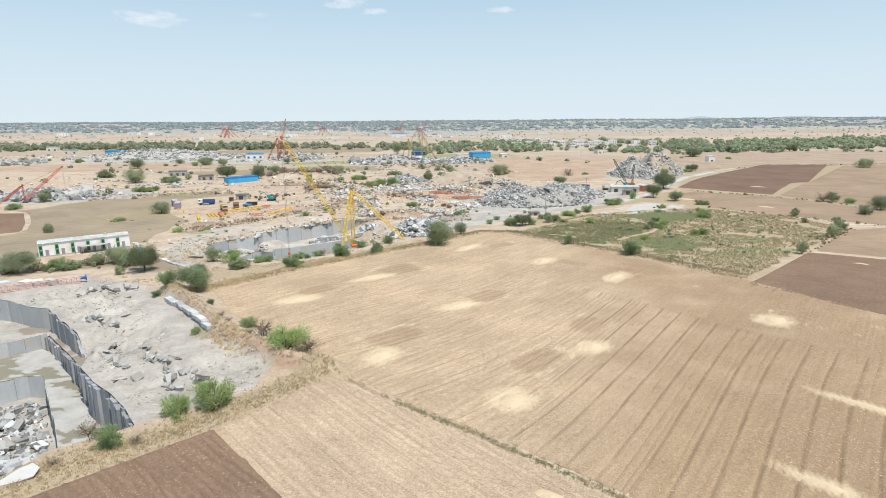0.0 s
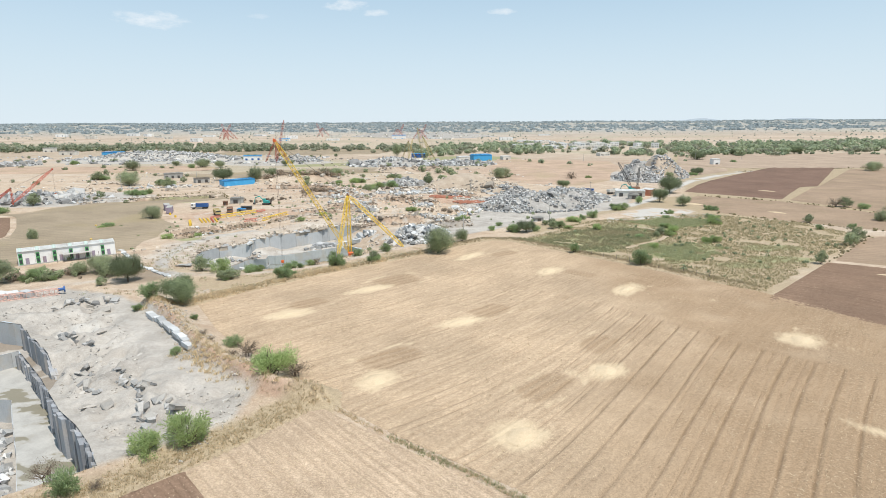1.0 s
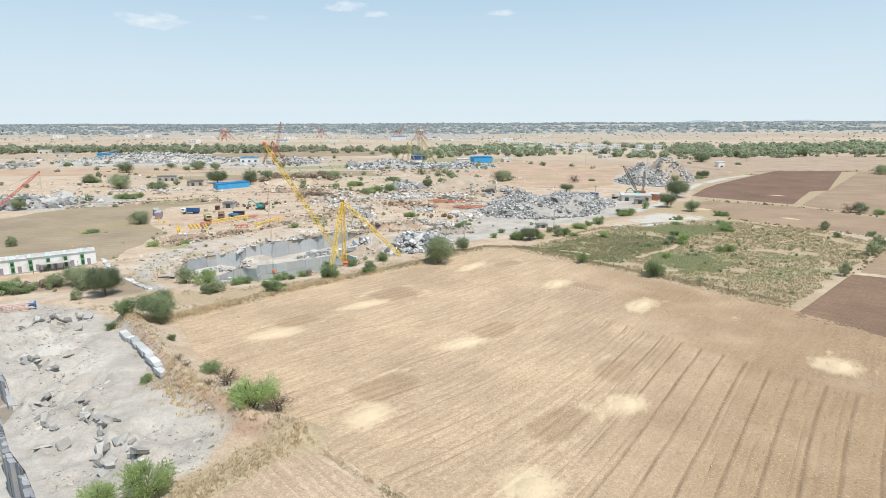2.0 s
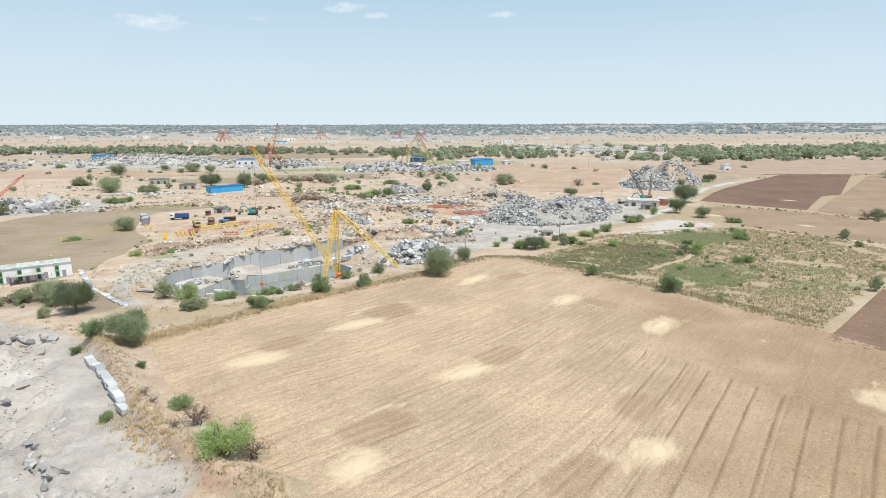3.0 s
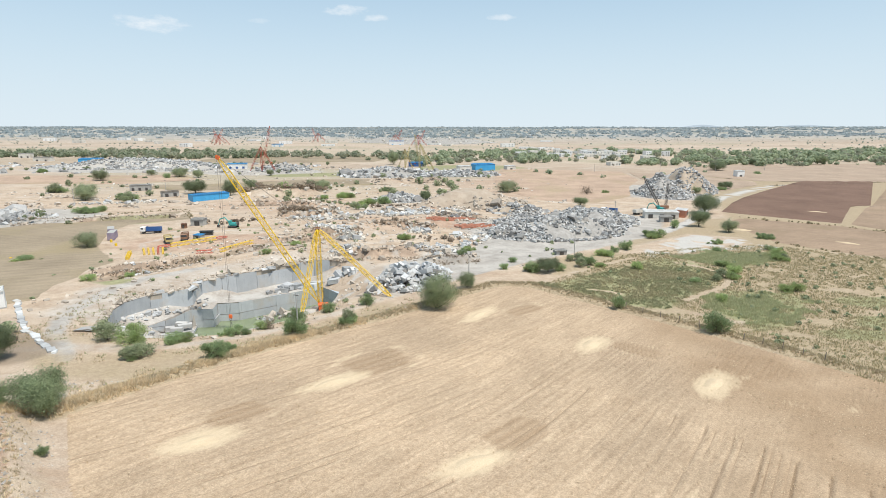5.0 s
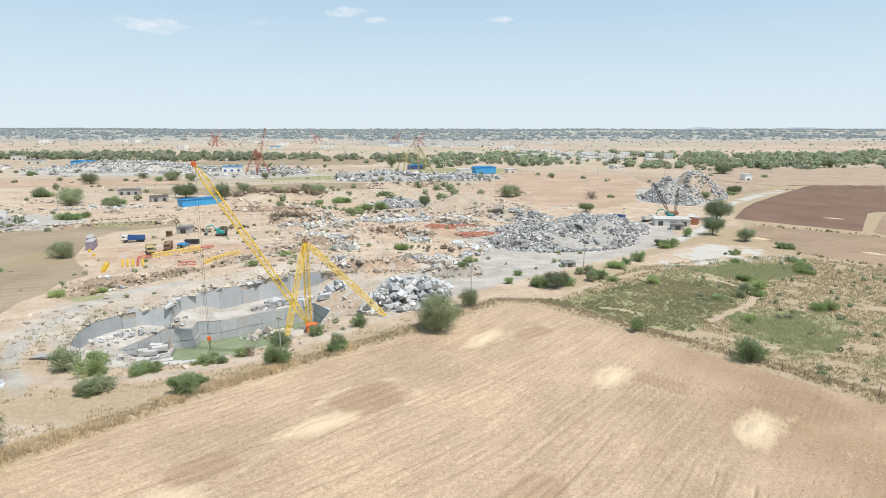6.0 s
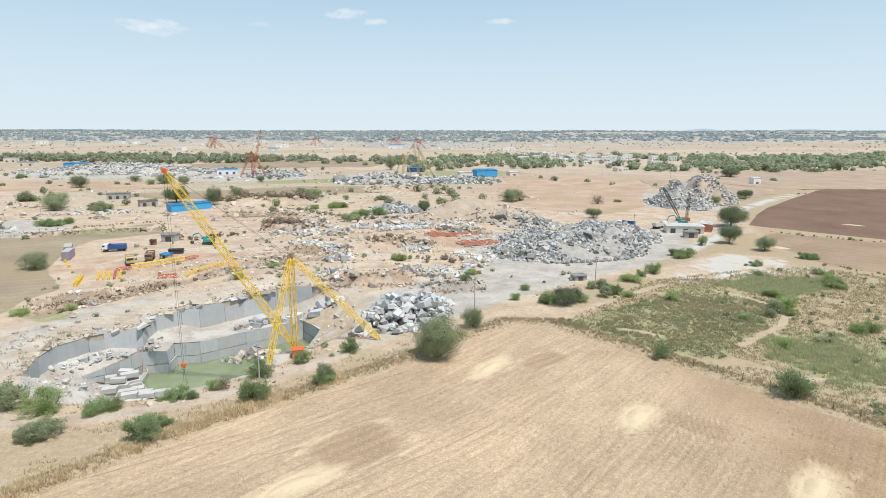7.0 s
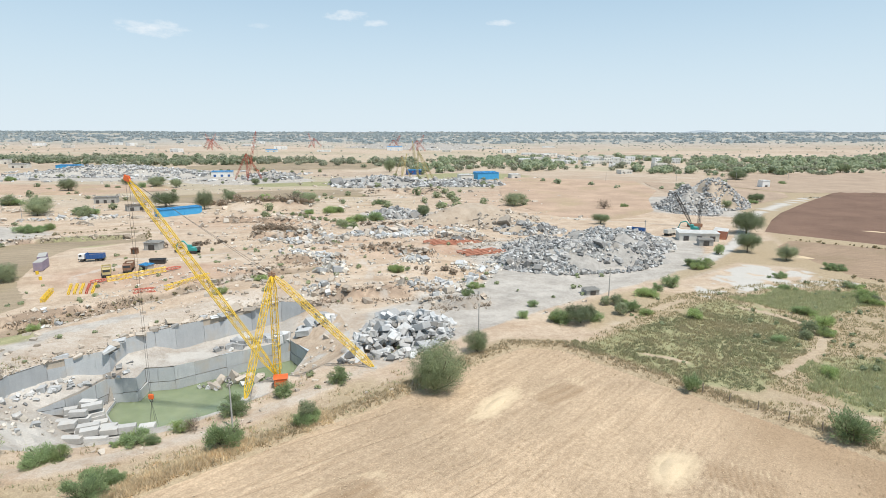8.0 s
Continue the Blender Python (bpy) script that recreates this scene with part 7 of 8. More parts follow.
block_pile("block_pile", [(-21.5, 219.5), (-20.5, 232), (-16.5, 246), (-6, 248), (3, 243), (0, 231), (-7, 221.5)], 290, 1.6, 3.0, BLOCK_KINDS + SLAB_KINDS + SLAB_KINDS + HEAP_KINDS,
           "tumbled pile of large grey granite blocks", 111, fines=300, tilt=0.5)
stack_rng = np.random.default_rng(112)
stack = thing("block_pile", pose(-66, 210.5, -11.3), "white sawn granite blocks stacked beside green water", "rock pile")
for row in range(6):
    for col in range(9):
        bx, by = -76.0 + col * 3.1 + row * 0.8 + stack_rng.normal(0, 0.4), 204.6 + row * 2.7 + col * 0.5 + stack_rng.normal(0, 0.35)
        if signed(LOW_A, np.array([bx]), np.array([by]))[0] < 0.7 or stack_rng.uniform() < 0.05:
            continue
        yaw = 0.28 + stack_rng.normal(0, 0.16)
        bz = float(bench_a(np.array([bx]), np.array([by]))[0])
        if bz > -9.8:
            continue
        for tier in range(1 + int(stack_rng.uniform(0, 2.6) * (1.0 if col < 6 else 0.5))):
            L, W, H = stack_rng.uniform(1.9, 3.2), stack_rng.uniform(1.3, 1.8), stack_rng.uniform(1.1, 1.5)
            put("block", PALE_BLOCKS[int(stack_rng.integers(len(PALE_BLOCKS)))], stack, "", Matrix.Translation((bx + 66 + stack_rng.normal(0, 0.2), by - 210.5, bz + 11.3 + H * (0.42 + tier * 0.95)))
                @ Euler((stack_rng.normal(0, 0.05), stack_rng.normal(0, 0.05), yaw)).to_matrix().to_4x4() @ Matrix.Diagonal((L, W * 1.2, H * 1.15, 1)))
block_pile("block_pile", [(-56, 242), (-47, 250), (-38, 253), (-36, 250.5), (-46, 246.5), (-53.5, 240.5)], 18, 1.9, 0.6, BLOCK_KINDS,
           "grey granite blocks on a quarry bench", 113, base=bench_a, fines=10, tilt=0.1)
block_pile("block_pile", [(-39, 252), (-33, 256), (-28, 252), (-30, 248), (-36, 249)], 11, 1.9, 0.4, BLOCK_KINDS, "grey granite blocks below a dirt ramp", 114, base=bench_a, fines=20)
block_pile("block_pile", [(-33, 226), (-31, 240), (-25, 246), (-22.5, 236), (-24, 224)], 6, 0.9, 0.1, TAN_KINDS, "broken pale rock on a dirt ramp", 124, base=bench_a, fines=24, mat=PALE_ROCK)
block_pile("block_pile", [(-86, 212), (-80, 218), (-72, 225.5), (-68.5, 232), (-68, 228), (-75, 221), (-83, 210)], 18, 1.3, 0.2, SLAB_KINDS, "loose granite slabs below a quarry face", 115, base=bench_a, fines=90, tilt=0.2)
block_pile("block_pile", [(-83, 201.5), (-76, 200.5), (-71.5, 204), (-75.5, 212), (-80.5, 210)], 12, 1.1, 0.1, SLAB_KINDS + TAN_KINDS, "flat pale slabs strewn on a quarry floor", 125, base=bench_a, fines=60, mat=PALE_ROCK, tilt=0.12)
block_pile("block_pile", [(-56, 233), (-49, 238.5), (-43, 238.5), (-44, 235.5), (-52, 232)], 14, 1.9, 0.3, TAN_KINDS, "pale cream boulders standing in green water", 116,
           base=lambda x, y: np.full(np.shape(x), WATER_A + 0.1), fines=12)
block_pile("block_pile", [(-99, 111), (-92, 115), (-84, 118), (-77, 109), (-70, 100), (-62.5, 89), (-57.5, 80), (-58.5, 74), (-68, 66), (-84, 62), (-99, 80)], 300, 1.45, 1.2, SLAB_KINDS + HEAP_KINDS,
           "jumbled broken grey granite slabs in a quarry sump", 117, base=deep_b, fines=1800, tilt=0.45)
block_pile("block_pile", [(-3, 350), (16, 352), (20, 343), (0, 338)], 30, 1.8, 0.8, TAN_KINDS, "tan boulders on red quarry earth", 118, fines=60)
block_pile("block_pile", [(-44, 352), (-20, 372), (-8, 366), (-26, 346)], 50, 2.0, 0.9, TAN_KINDS, "pale boulders on quarry earth", 119, fines=120)
block_pile("block_pile", [(-60, 330), (-46, 345), (-36, 338), (-48, 322)], 30, 2.0, 0.9, TAN_KINDS, "pale boulders on quarry earth", 120, fines=80)
block_pile("block_pile", [(10, 268), (-4, 262), (-14, 268), (-8, 282), (8, 280)], 32, 1.6, 0.7, TAN_KINDS, "tan broken slabs at a dug bank", 121, fines=120)

def strew(name, line, n, size, kinds, label, seed, wide=2.0):
    """A strip of dumped slabs along a line."""
    side = [(-(line[-1][1] - line[0][1]), line[-1][0] - line[0][0])]
    k = wide / max(math.hypot(*side[0]), 1e-6)
    dx, dy = side[0][0] * k, side[0][1] * k
    poly = [(x - dx, y - dy) for x, y in line] + [(x + dx, y + dy) for x, y in line[::-1]]
    block_pile(name, poly, n, size, 0.5, kinds, label, seed, fines=n * 5, mat=PALE_ROCK, tilt=0.3)


strew("slab_strip", [(-44, 303), (-36, 296), (-32, 290)], 16, 1.3, BLOCK_KINDS + SLAB_KINDS, "dumped pale granite slabs on quarry earth", 181, 2.5)
strew("slab_strip", [(-66, 350), (-50, 346), (-34, 346)], 22, 1.5, SLAB_KINDS + BLOCK_KINDS, "dumped pale granite slabs on quarry earth", 182, 3)
strew("slab_strip", [(-34, 350), (-22, 344)], 18, 1.5, SLAB_KINDS + BLOCK_KINDS, "dumped pale granite slabs on quarry earth", 183, 3)
strew("slab_strip", [(-24, 368), (-10, 360), (-6, 345)], 24, 1.5, SLAB_KINDS + BLOCK_KINDS, "dumped pale granite slabs on quarry earth", 184, 3)
strew("slab_strip", [(0, 372), (14, 358)], 18, 1.5, SLAB_KINDS + BLOCK_KINDS, "dumped pale granite slabs on quarry earth", 185, 3)
strew("slab_strip", [(0, 272), (8, 278), (16, 300)], 16, 1.3, SLAB_KINDS + BLOCK_KINDS, "dumped pale granite slabs on quarry earth", 186, 3)
strew("slab_strip", [(-215, 398), (-195, 404), (-170, 415)], 22, 1.8, SLAB_KINDS + BLOCK_KINDS, "dumped pale granite slabs on quarry earth", 187, 4)

for k, (line, n, size) in enumerate([([(-13, 305), (-6, 299)], 12, 1.3), ([(-4, 280), (5, 274)], 12, 1.2), ([(4, 301), (13, 295)], 14, 1.3), ([(-76, 346), (-66, 341)], 10, 1.4),
                                     ([(20, 387), (36, 381)], 26, 1.5), ([(-41, 271), (-30, 266)], 12, 1.2), ([(-60, 319), (-50, 312)], 9, 1.3), ([(-100, 250), (-92, 240)], 6, 1.1),
                                     ([(-48, 340), (-38, 350)], 18, 1.6), ([(-26, 346), (-14, 354)], 22, 1.7), ([(-62, 332), (-56, 332), (-51, 338)], 10, 2.0),
                                     ([(-46, 309), (-38, 298)], 16, 1.5), ([(-39, 291), (-32, 285)], 6, 2.2), ([(-21, 344), (-7, 346)], 14, 1.9), ([(-16, 314), (-8, 301)], 10, 1.5)]):
    strew("slab_strip", line, n, size, BLOCK_KINDS + SLAB_KINDS, "dumped white and grey granite slabs on quarry earth", 211 + k, 2.6)

# a row of dressed blocks along the lane, and a dry-stone line by the cabins
row_rng = np.random.default_rng(131)
row_line = densify([(-67.6, 144.4), (-62.5, 139.2), (-56.8, 132.8), (-51.4, 126.2), (-48.4, 122.4)], 0.1, False)
step_at = 0
while step_at < len(row_line) - 8:
    L, W, H = row_rng.uniform(1.7, 2.7), row_rng.uniform(1.25, 1.6), row_rng.uniform(0.85, 1.25)
    q = row_line[min(step_at + int(L * 5), len(row_line) - 1)]
    side = row_rng.normal(0, 0.15)
    ob = put("granite_block", BLOCK_KINDS[int(row_rng.integers(len(BLOCK_KINDS)))], None, "", Matrix.Translation((q[0] + 0.75 * side, q[1] + 0.66 * side, float(land(*q)) + 0.4 * H))
             @ Euler((row_rng.normal(0, 0.03), row_rng.normal(0, 0.03), -0.84 + row_rng.normal(0, 0.05))).to_matrix().to_4x4() @ Matrix.Diagonal((L * 0.92, W * 1.0, H * 1.15, 1)))
    tagged(ob, "dressed pale granite block in a row by a lane", "block", "blocks along the lane")
    step_at += int(L * 10) + (9 if row_rng.uniform() < 0.12 else 0)
for q in densify([(-113, 214), (-105, 204), (-96, 193), (-86, 184), (-79, 177.5)], 1.5, False):
    ob = one_rock(BLOCK_KINDS, row_rng, q[0] + row_rng.normal(0, 0.2), q[1] + row_rng.normal(0, 0.2), float(land(*q)), row_rng.uniform(1.1, 1.5), 0.06, 0.2, 0.45, None, "granite_block", -0.85 + row_rng.normal(0, 0.2))
    tagged(ob, "rough granite block in a boundary line", "block", "boundary blocks")
for q in [(-112, 158), (-109.5, 158.6), (-106.5, 159.4), (-118, 157)]:
    ob = one_rock(BLOCK_KINDS, row_rng, q[0], q[1], float(land(*q)), 2.5, 0.03, 0.05, 0.8, None, "granite_block")
    tagged(ob, "dressed pale granite block on dusty ground", "block", "blocks by the boom")
for qx, qy, size, yaw in [(-54.4, 104.4, 2.6, -0.8), (-46.0, 94.3, 1.5, 0.3), (-57.8, 104.6, 2.2, 0.5), (-71.5, 132.5, 1.8, 0.6), (-86.6, 154.5, 2.4, 0.2), (-80.5, 149, 3.0, 0.5), (-92, 149, 2.4, 0.6),
                          (-58.5, 123, 1.2, 1.0), (-60.8, 117.4, 1.3, 0.2), (-33.5, 104.6, 1.5, 0.4), (-34.8, 103.4, 1.2, 1.2), (-32.2, 102.0, 1.4, 2.0), (-62.6, 111, 1.2, 0.9)]:
    ob = one_rock(YARD_KINDS, row_rng, qx, qy, float(land(qx, qy)), size * 0.8, 0.3, 0.3, row_rng.uniform(0.35, 0.55), None, "granite_slab", yaw)
    tagged(ob, "tilted grey granite slab on quarry dust", "slab", "slabs in the yard")
# broken edges of the ledges in the dug slope
for cut in CUTS:
    if cut[1] > 200:
        continue
    cx, cy = np.array([cut[0], cut[2]]), np.array([cut[1], cut[3]])
    heading = math.atan2(cy[1] - cy[0], cx[1] - cx[0])
    for q in densify([(cx[0], cy[0]), (cx[1], cy[1])], 0.75, False)[1:-1]:
        across = np.linspace(-3, 3, 41)
        px, py = q[0] - math.sin(heading) * across, q[1] + math.cos(heading) * across
        at = int(np.argmin(np.abs(cut_place(cut, px, py)[0] + row_rng.uniform(-0.3, 0.9))))
        if inside(PIT_B, px[at:at + 1], py[at:at + 1])[0] or row_rng.uniform() < 0.15:
            continue
        ob = one_rock(HEAP_KINDS if row_rng.uniform() < 0.6 else YARD_KINDS, row_rng, px[at], py[at], float(land(px[at], py[at])), row_rng.uniform(0.6, 1.9), 0.45, 0.35, row_rng.uniform(0.45, 0.9), None, "granite_slab", heading + row_rng.normal(0, 0.45))
        tagged(ob, "jagged grey rock ledge in a dug slope", "rock", "ledges in the dug slope")


def flat_slab(x, y, z, outline, thick, rx, ry, rz, mat, label):
    """A split slab: uneven outline, chipped lower edge."""
    bm = bmesh.new()
    rng = np.random.default_rng(int(abs(x) * 10))
    hi = [bm.verts.new((px, py, thick + rng.normal(0, 0.02))) for px, py in outline]
    mid = [bm.verts.new((px * 1.03, py * 1.03, thick * 0.75)) for px, py in outline]
    lo = [bm.verts.new((px * rng.uniform(0.86, 1.0), py * rng.uniform(0.86, 1.0), 0)) for px, py in outline]
    n = len(outline)
    bm.faces.new(hi)
    bm.faces.new(lo[::-1])
    for up, dn in ((hi, mid), (mid, lo)):
        for k in range(n):
            bm.faces.new((dn[k], dn[(k + 1) % n], up[(k + 1) % n], up[k]))
    bmesh.ops.recalc_face_normals(bm, faces=bm.faces[:])
    tagged(put("granite_slab", bm_mesh("granite_slab", bm, mat), None, "", pose(x, y, z, rx, ry, rz)), label, "slab")


flat_slab(-52.3, 72.9, float(land(-52.3, 72.9)) + 0.1, [(-2.2, -1.3), (0.3, -1.2), (1.7, -0.9), (2.1, 0.4), (1.2, 1.4), (-0.2, 0.9), (-1.8, -0.4)], 0.45, 14, -4, 20, PALE_SLAB,
          "large pale granite slab on a grassy verge")
ob = one_rock(SLAB_KINDS, row_rng, -80.5, 192, float(land(-80.5, 192)), 3.3, 0.05, 0.1, 0.4, None, "granite_slab")
tagged(ob, "large brown-edged slab beside a quarry pit", "slab")

# broken natural rock that caps the sawn upper face
for q in densify(PIT_A[3:9], 2.3, False):
    if row_rng.uniform() < 0.22:
        continue
    shift = row_rng.uniform(-0.3, 1.3)
    px, py = q[0] - 0.6 * shift, q[1] + 0.8 * shift
    ob = one_rock(TAN_KINDS if row_rng.uniform() < 0.55 else SLAB_KINDS, row_rng, px, py, float(land(px, py)) - 0.1, row_rng.uniform(1.4, 2.6), 0.15, 0.3, row_rng.uniform(0.4, 0.7), None, "granite_slab", 0.75 + row_rng.normal(0, 0.3))
    tagged(ob, "broken weathered granite slab capping a quarry face", "slab", "slabs on the pit's rim")

# rubble along the rim and foot of the central pit's upper face
rim_rng = np.random.default_rng(161)
rim_pts, rim_size = [], []
for q in densify(FACE_A, 0.35, False):
    for _ in range(2):
        o = rim_rng.normal(1.4, 1.3)
        rim_pts.append((q[0] - 0.55 * o + rim_rng.normal(0, 0.5), q[1] + 0.8 * o + rim_rng.normal(0, 0.5)))
        rim_size.append(rim_rng.lognormal(-0.75, 0.5))
rim_pts, rim_size = np.array(rim_pts), np.array(rim_size)
ok = ~inside(PIT_A, rim_pts[:, 0], rim_pts[:, 1])
rim_pts, rim_size = rim_pts[ok], rim_size[ok]
rocks_joined("rim_rubble", np.c_[rim_pts, land(rim_pts[:, 0], rim_pts[:, 1]) + rim_size * 0.15], rim_size, TAN_ROCK, 162, tilt=0.4, flat=0.75,
             label="broken tan rock along the rim of a quarry face", category="stones")

# broken rock and roots on the dug banks
bank_rng = np.random.default_rng(171)
bank_pts, bank_size, root_pts = [], [], []
for ax, ay, bx, by, h, back in CUTS:
    L = math.hypot(bx - ax, by - ay)
    if ay < 200:
        continue
    for k in range(int(L * 7)):
        u, v = bank_rng.uniform(3, L - 3), bank_rng.normal(-0.8, 1.9)
        px, py = ax + (bx - ax) * u / L - (by - ay) * v / L, ay + (by - ay) * u / L + (bx - ax) * v / L
        if k % 3:
            root_pts.append((px, py))
        else:
            bank_pts.append((px, py))
            bank_size.append((0.28 + 0.0007 * ay) * bank_rng.lognormal(0, 0.6))
bank_pts, bank_size, root_pts = np.array(bank_pts), np.array(bank_size), np.array(root_pts)
rocks_joined("bank_stones", np.c_[bank_pts, land(bank_pts[:, 0], bank_pts[:, 1]) + bank_size * 0.15], bank_size, BANK_ROCK, 172, tilt=0.4, flat=0.75,
             label="broken brown rock on dug earth banks", category="stones")
tufts("roots", np.c_[root_pts, land(root_pts[:, 0], root_pts[:, 1])], 0.6, LEAF_DRY, 173, "dry brown roots and brush on dug banks", 6)

# ---- cranes ----


def girder(name, a, b, width, bay, mat, parent, label="", chord=0.07, lace=0.035, taper=2.5, roll=0.0):
    """A lattice girder from a to b in the thing's own space."""
    L = math.dist(a, b)
    V, F = bars(lattice(L, width, bay, chord, lace, taper))
    return put(name, raw_mesh(name, V, F, mat), parent, label, along(a, b, roll))


def derrick(x, y, z, mast_h, feet, tip, hook_z, mat, head, cab, label, fine=1.0, width=1.15, group=""):
    """A stiff-leg quarry derrick: mast, two raking legs, boom, winch house, ropes and hook, in places relative to the mast's foot."""
    t = thing("derrick_crane", pose(x, y, z), label, "crane", group)
    bay = 1.25 / fine
    ch, la = 0.075 / fine ** 0.5, 0.04 / fine ** 0.5
    top = (0, 0, mast_h)
    girder("mast", (0, 0, 0.6), top, width, bay, mat, t, "", ch, la, 2.5)
    for f in feet:
        girder("stiff_leg", (f[0], f[1], f[2]), (f[0] * 0.02, f[1] * 0.02, mast_h + 0.1), width * 0.85, bay, mat, t, "", ch, la, 2.0)
        bm = bmesh.new()
        box(bm, f[0], f[1], f[2] - 1.2, 1.4, 1.4, 1.3, 0.06)
        part("footing", bm, CEMENT, t, "concrete footing")
    foot = Vector((0, 0, 1.3))
    d = (Vector(tip) - foot)
    start = foot + d.normalized() * 0.9
    boom = girder("boom", tuple(start), tip, width * 1.1, bay, mat, t, "", ch, la, 4.0)
    bm = bmesh.new()
    e = Vector(tip) - d.normalized() * 0.6
    for s in (-0.22, 0.22):
        res = bmesh.ops.create_cone(bm, cap_ends=True, segments=14, radius1=0.5, radius2=0.5, depth=0.16)["verts"]
        bmesh.ops.transform(bm, matrix=Matrix.Translation(Vector(tip) + Vector((0, s, 0))) @ Matrix.Rotation(math.pi / 2, 4, "X"), verts=res)
    rod(bm, tuple(e), tuple(Vector(tip) + d.normalized() * 0.7), 0.42, 6, 0.2)
    part("boom_head", bm, head, t, "red-orange boom head with rope sheaves")
    bm = bmesh.new()
    box(bm, 0, 0, mast_h, 1.3, 0.5, 0.35, 0.05)
    rod(bm, (0, 0, mast_h), (0, 0, mast_h + 1.0), 0.16, 8)
    rod(bm, (-0.7, 0, mast_h + 0.6), (0.7, 0, mast_h + 0.6), 0.14, 8)
    part("mast_cap", bm, RUST, t, "rust-red mast cap")
    bm = bmesh.new()
    rod(bm, (0, 0, 0), (0, 0, 0.6), 1.0, 14, 0.75)
    rod(bm, (0, 0, -0.8), (0, 0, 0.0), 1.5, 14)
    part("turntable", bm, STEEL, t)
    if cab:
        cx, cy = cab
        bm = bmesh.new()
        box(bm, cx, cy, -0.1, 2.5, 2.2, 2.1, 0.08, 0.25)
        house = part("winch_house", bm, ORANGE, t, "orange sheet-metal winch house")
        bm = bmesh.new()
        box(bm, cx, cy, 2.0, 2.8, 2.5, 0.1, 0.03, 0.25)
        part("roof", bm, ORANGE, house)
        bm = bmesh.new()
        box(bm, cx - 1.2, cy - 0.1, 0.5, 0.12, 1.1, 0.9, 0.0, 0.25)
        part("window", bm, PANE, house)
        bm = bmesh.new()
        box(bm, cx, cy, -0.5, 2.9, 2.6, 0.4, 0.04, 0.25)
        part("bed", bm, STEEL, t)
    tipv = Vector(tip)
    hook = Vector((tip[0], tip[1], hook_z))
    # ropes: topping lift from the mast's head, hoist falls to the hook
    segs = [(top, tuple(tipv + Vector((0, 0.2, 0))), 0.03), ((0, 0.2, mast_h + 0.5), tuple(tipv - Vector((0, 0.2, 0))), 0.03),
            ((0, 0, mast_h), (0.3, 0.3, 1.2), 0.025)]
    V, F = bars(segs, 4)
    put("topping_rope", raw_mesh("topping_rope", V, F, STEEL), t)
    segs = [((tipv.x + s, tipv.y, tipv.z), (hook.x + s * 0.5, hook.y, hook.z), 0.028) for s in (-0.3, 0.3)]
    V, F = bars(segs, 4)
    put("hoist_rope", raw_mesh("hoist_rope", V, F, STEEL), t)
    bm = bmesh.new()
    box(bm, hook.x, hook.y, hook.z - 0.9, 0.9, 0.5, 1.0, 0.1)
    blk = part("hook_block", bm, ORANGE, t, "orange hook block")
    bm = bmesh.new()
    for k in range(8):
        a0, a1 = math.pi * (1.0 + k / 7 * 1.4), math.pi * (1.0 + (k + 1) / 7 * 1.4)
        rod(bm, (hook.x + 0.3 * math.cos(a0), hook.y, hook.z - 1.2 + 0.3 * math.sin(a0)), (hook.x + 0.3 * math.cos(a1), hook.y, hook.z - 1.2 + 0.3 * math.sin(a1)), 0.07, 5)
    part("hook", bm, STEEL, blk)
    V, F = bars([((hook.x + s, hook.y + u, hook.z - 7.2), (hook.x, hook.y, hook.z - 1.4), 0.025) for s in (-0.7, 0.7) for u in (-0.5, 0.5)], 4)
    put("sling", raw_mesh("sling", V, F, STEEL), t)
    return t


MX, MY, MZ = -33.4, 218.2, -4.0
derrick(MX, MY, MZ, 22.0, [(-35.2 - MX, 204.6 - MY, 3.3), (-14.1 - MX, 217.0 - MY, 3.9)], (-55.9 - MX, 212.1 - MY, 41.3), 0.4, YELLOW, ORANGE, (1.0, -1.6),
        "yellow lattice stiff-leg derrick crane over a flooded pit")
derrick(-180, 640, 0.2, 24, [(-14, 6, -0.1), (10, 12, -0.1)], (12, -6, 44), 10, RED, RED, None, "red lattice derrick crane on a far quarry", 0.45, 1.5)
derrick(-22, 616, 2.0, 26, [(10, -8, -0.5), (14, 10, -0.5)], (-5, 6, 34), 8, DULL_YELLOW, DULL_YELLOW, None, "yellow lattice derrick crane on a far quarry", 0.45, 1.2)
derrick(-38, 640, 2.0, 20, [(8, 6, -0.5), (-8, 8, -0.5)], (4, 10, 22), 8, DULL_YELLOW, DULL_YELLOW, None, "small yellow derrick crane on a far quarry", 0.45, 1.0)
derrick(-230, 322, 0.2, 9, [(-16, 6, -0.1), (-10, -6, -0.1)], (8, 23, 17.5), 4, RED, RED, None, "rusty red derrick crane with a low boom", 0.6, 0.9)
for k, (fx, fy, fz) in enumerate([(-560, 1500, 6), (-520, 1420, 5), (-60, 1450, 6), (-330, 1600, 6), (-120, 1520, 5)]):
    derrick(fx, fy, float(land(fx, fy)), 24, [(20, 10, -0.1), (-18, 14, -0.1)], ((-1) ** k * 16, 8, 36), 14, RED, RED, None, "red derrick crane on the distant plain", 0.3, 3.0, "distant cranes")


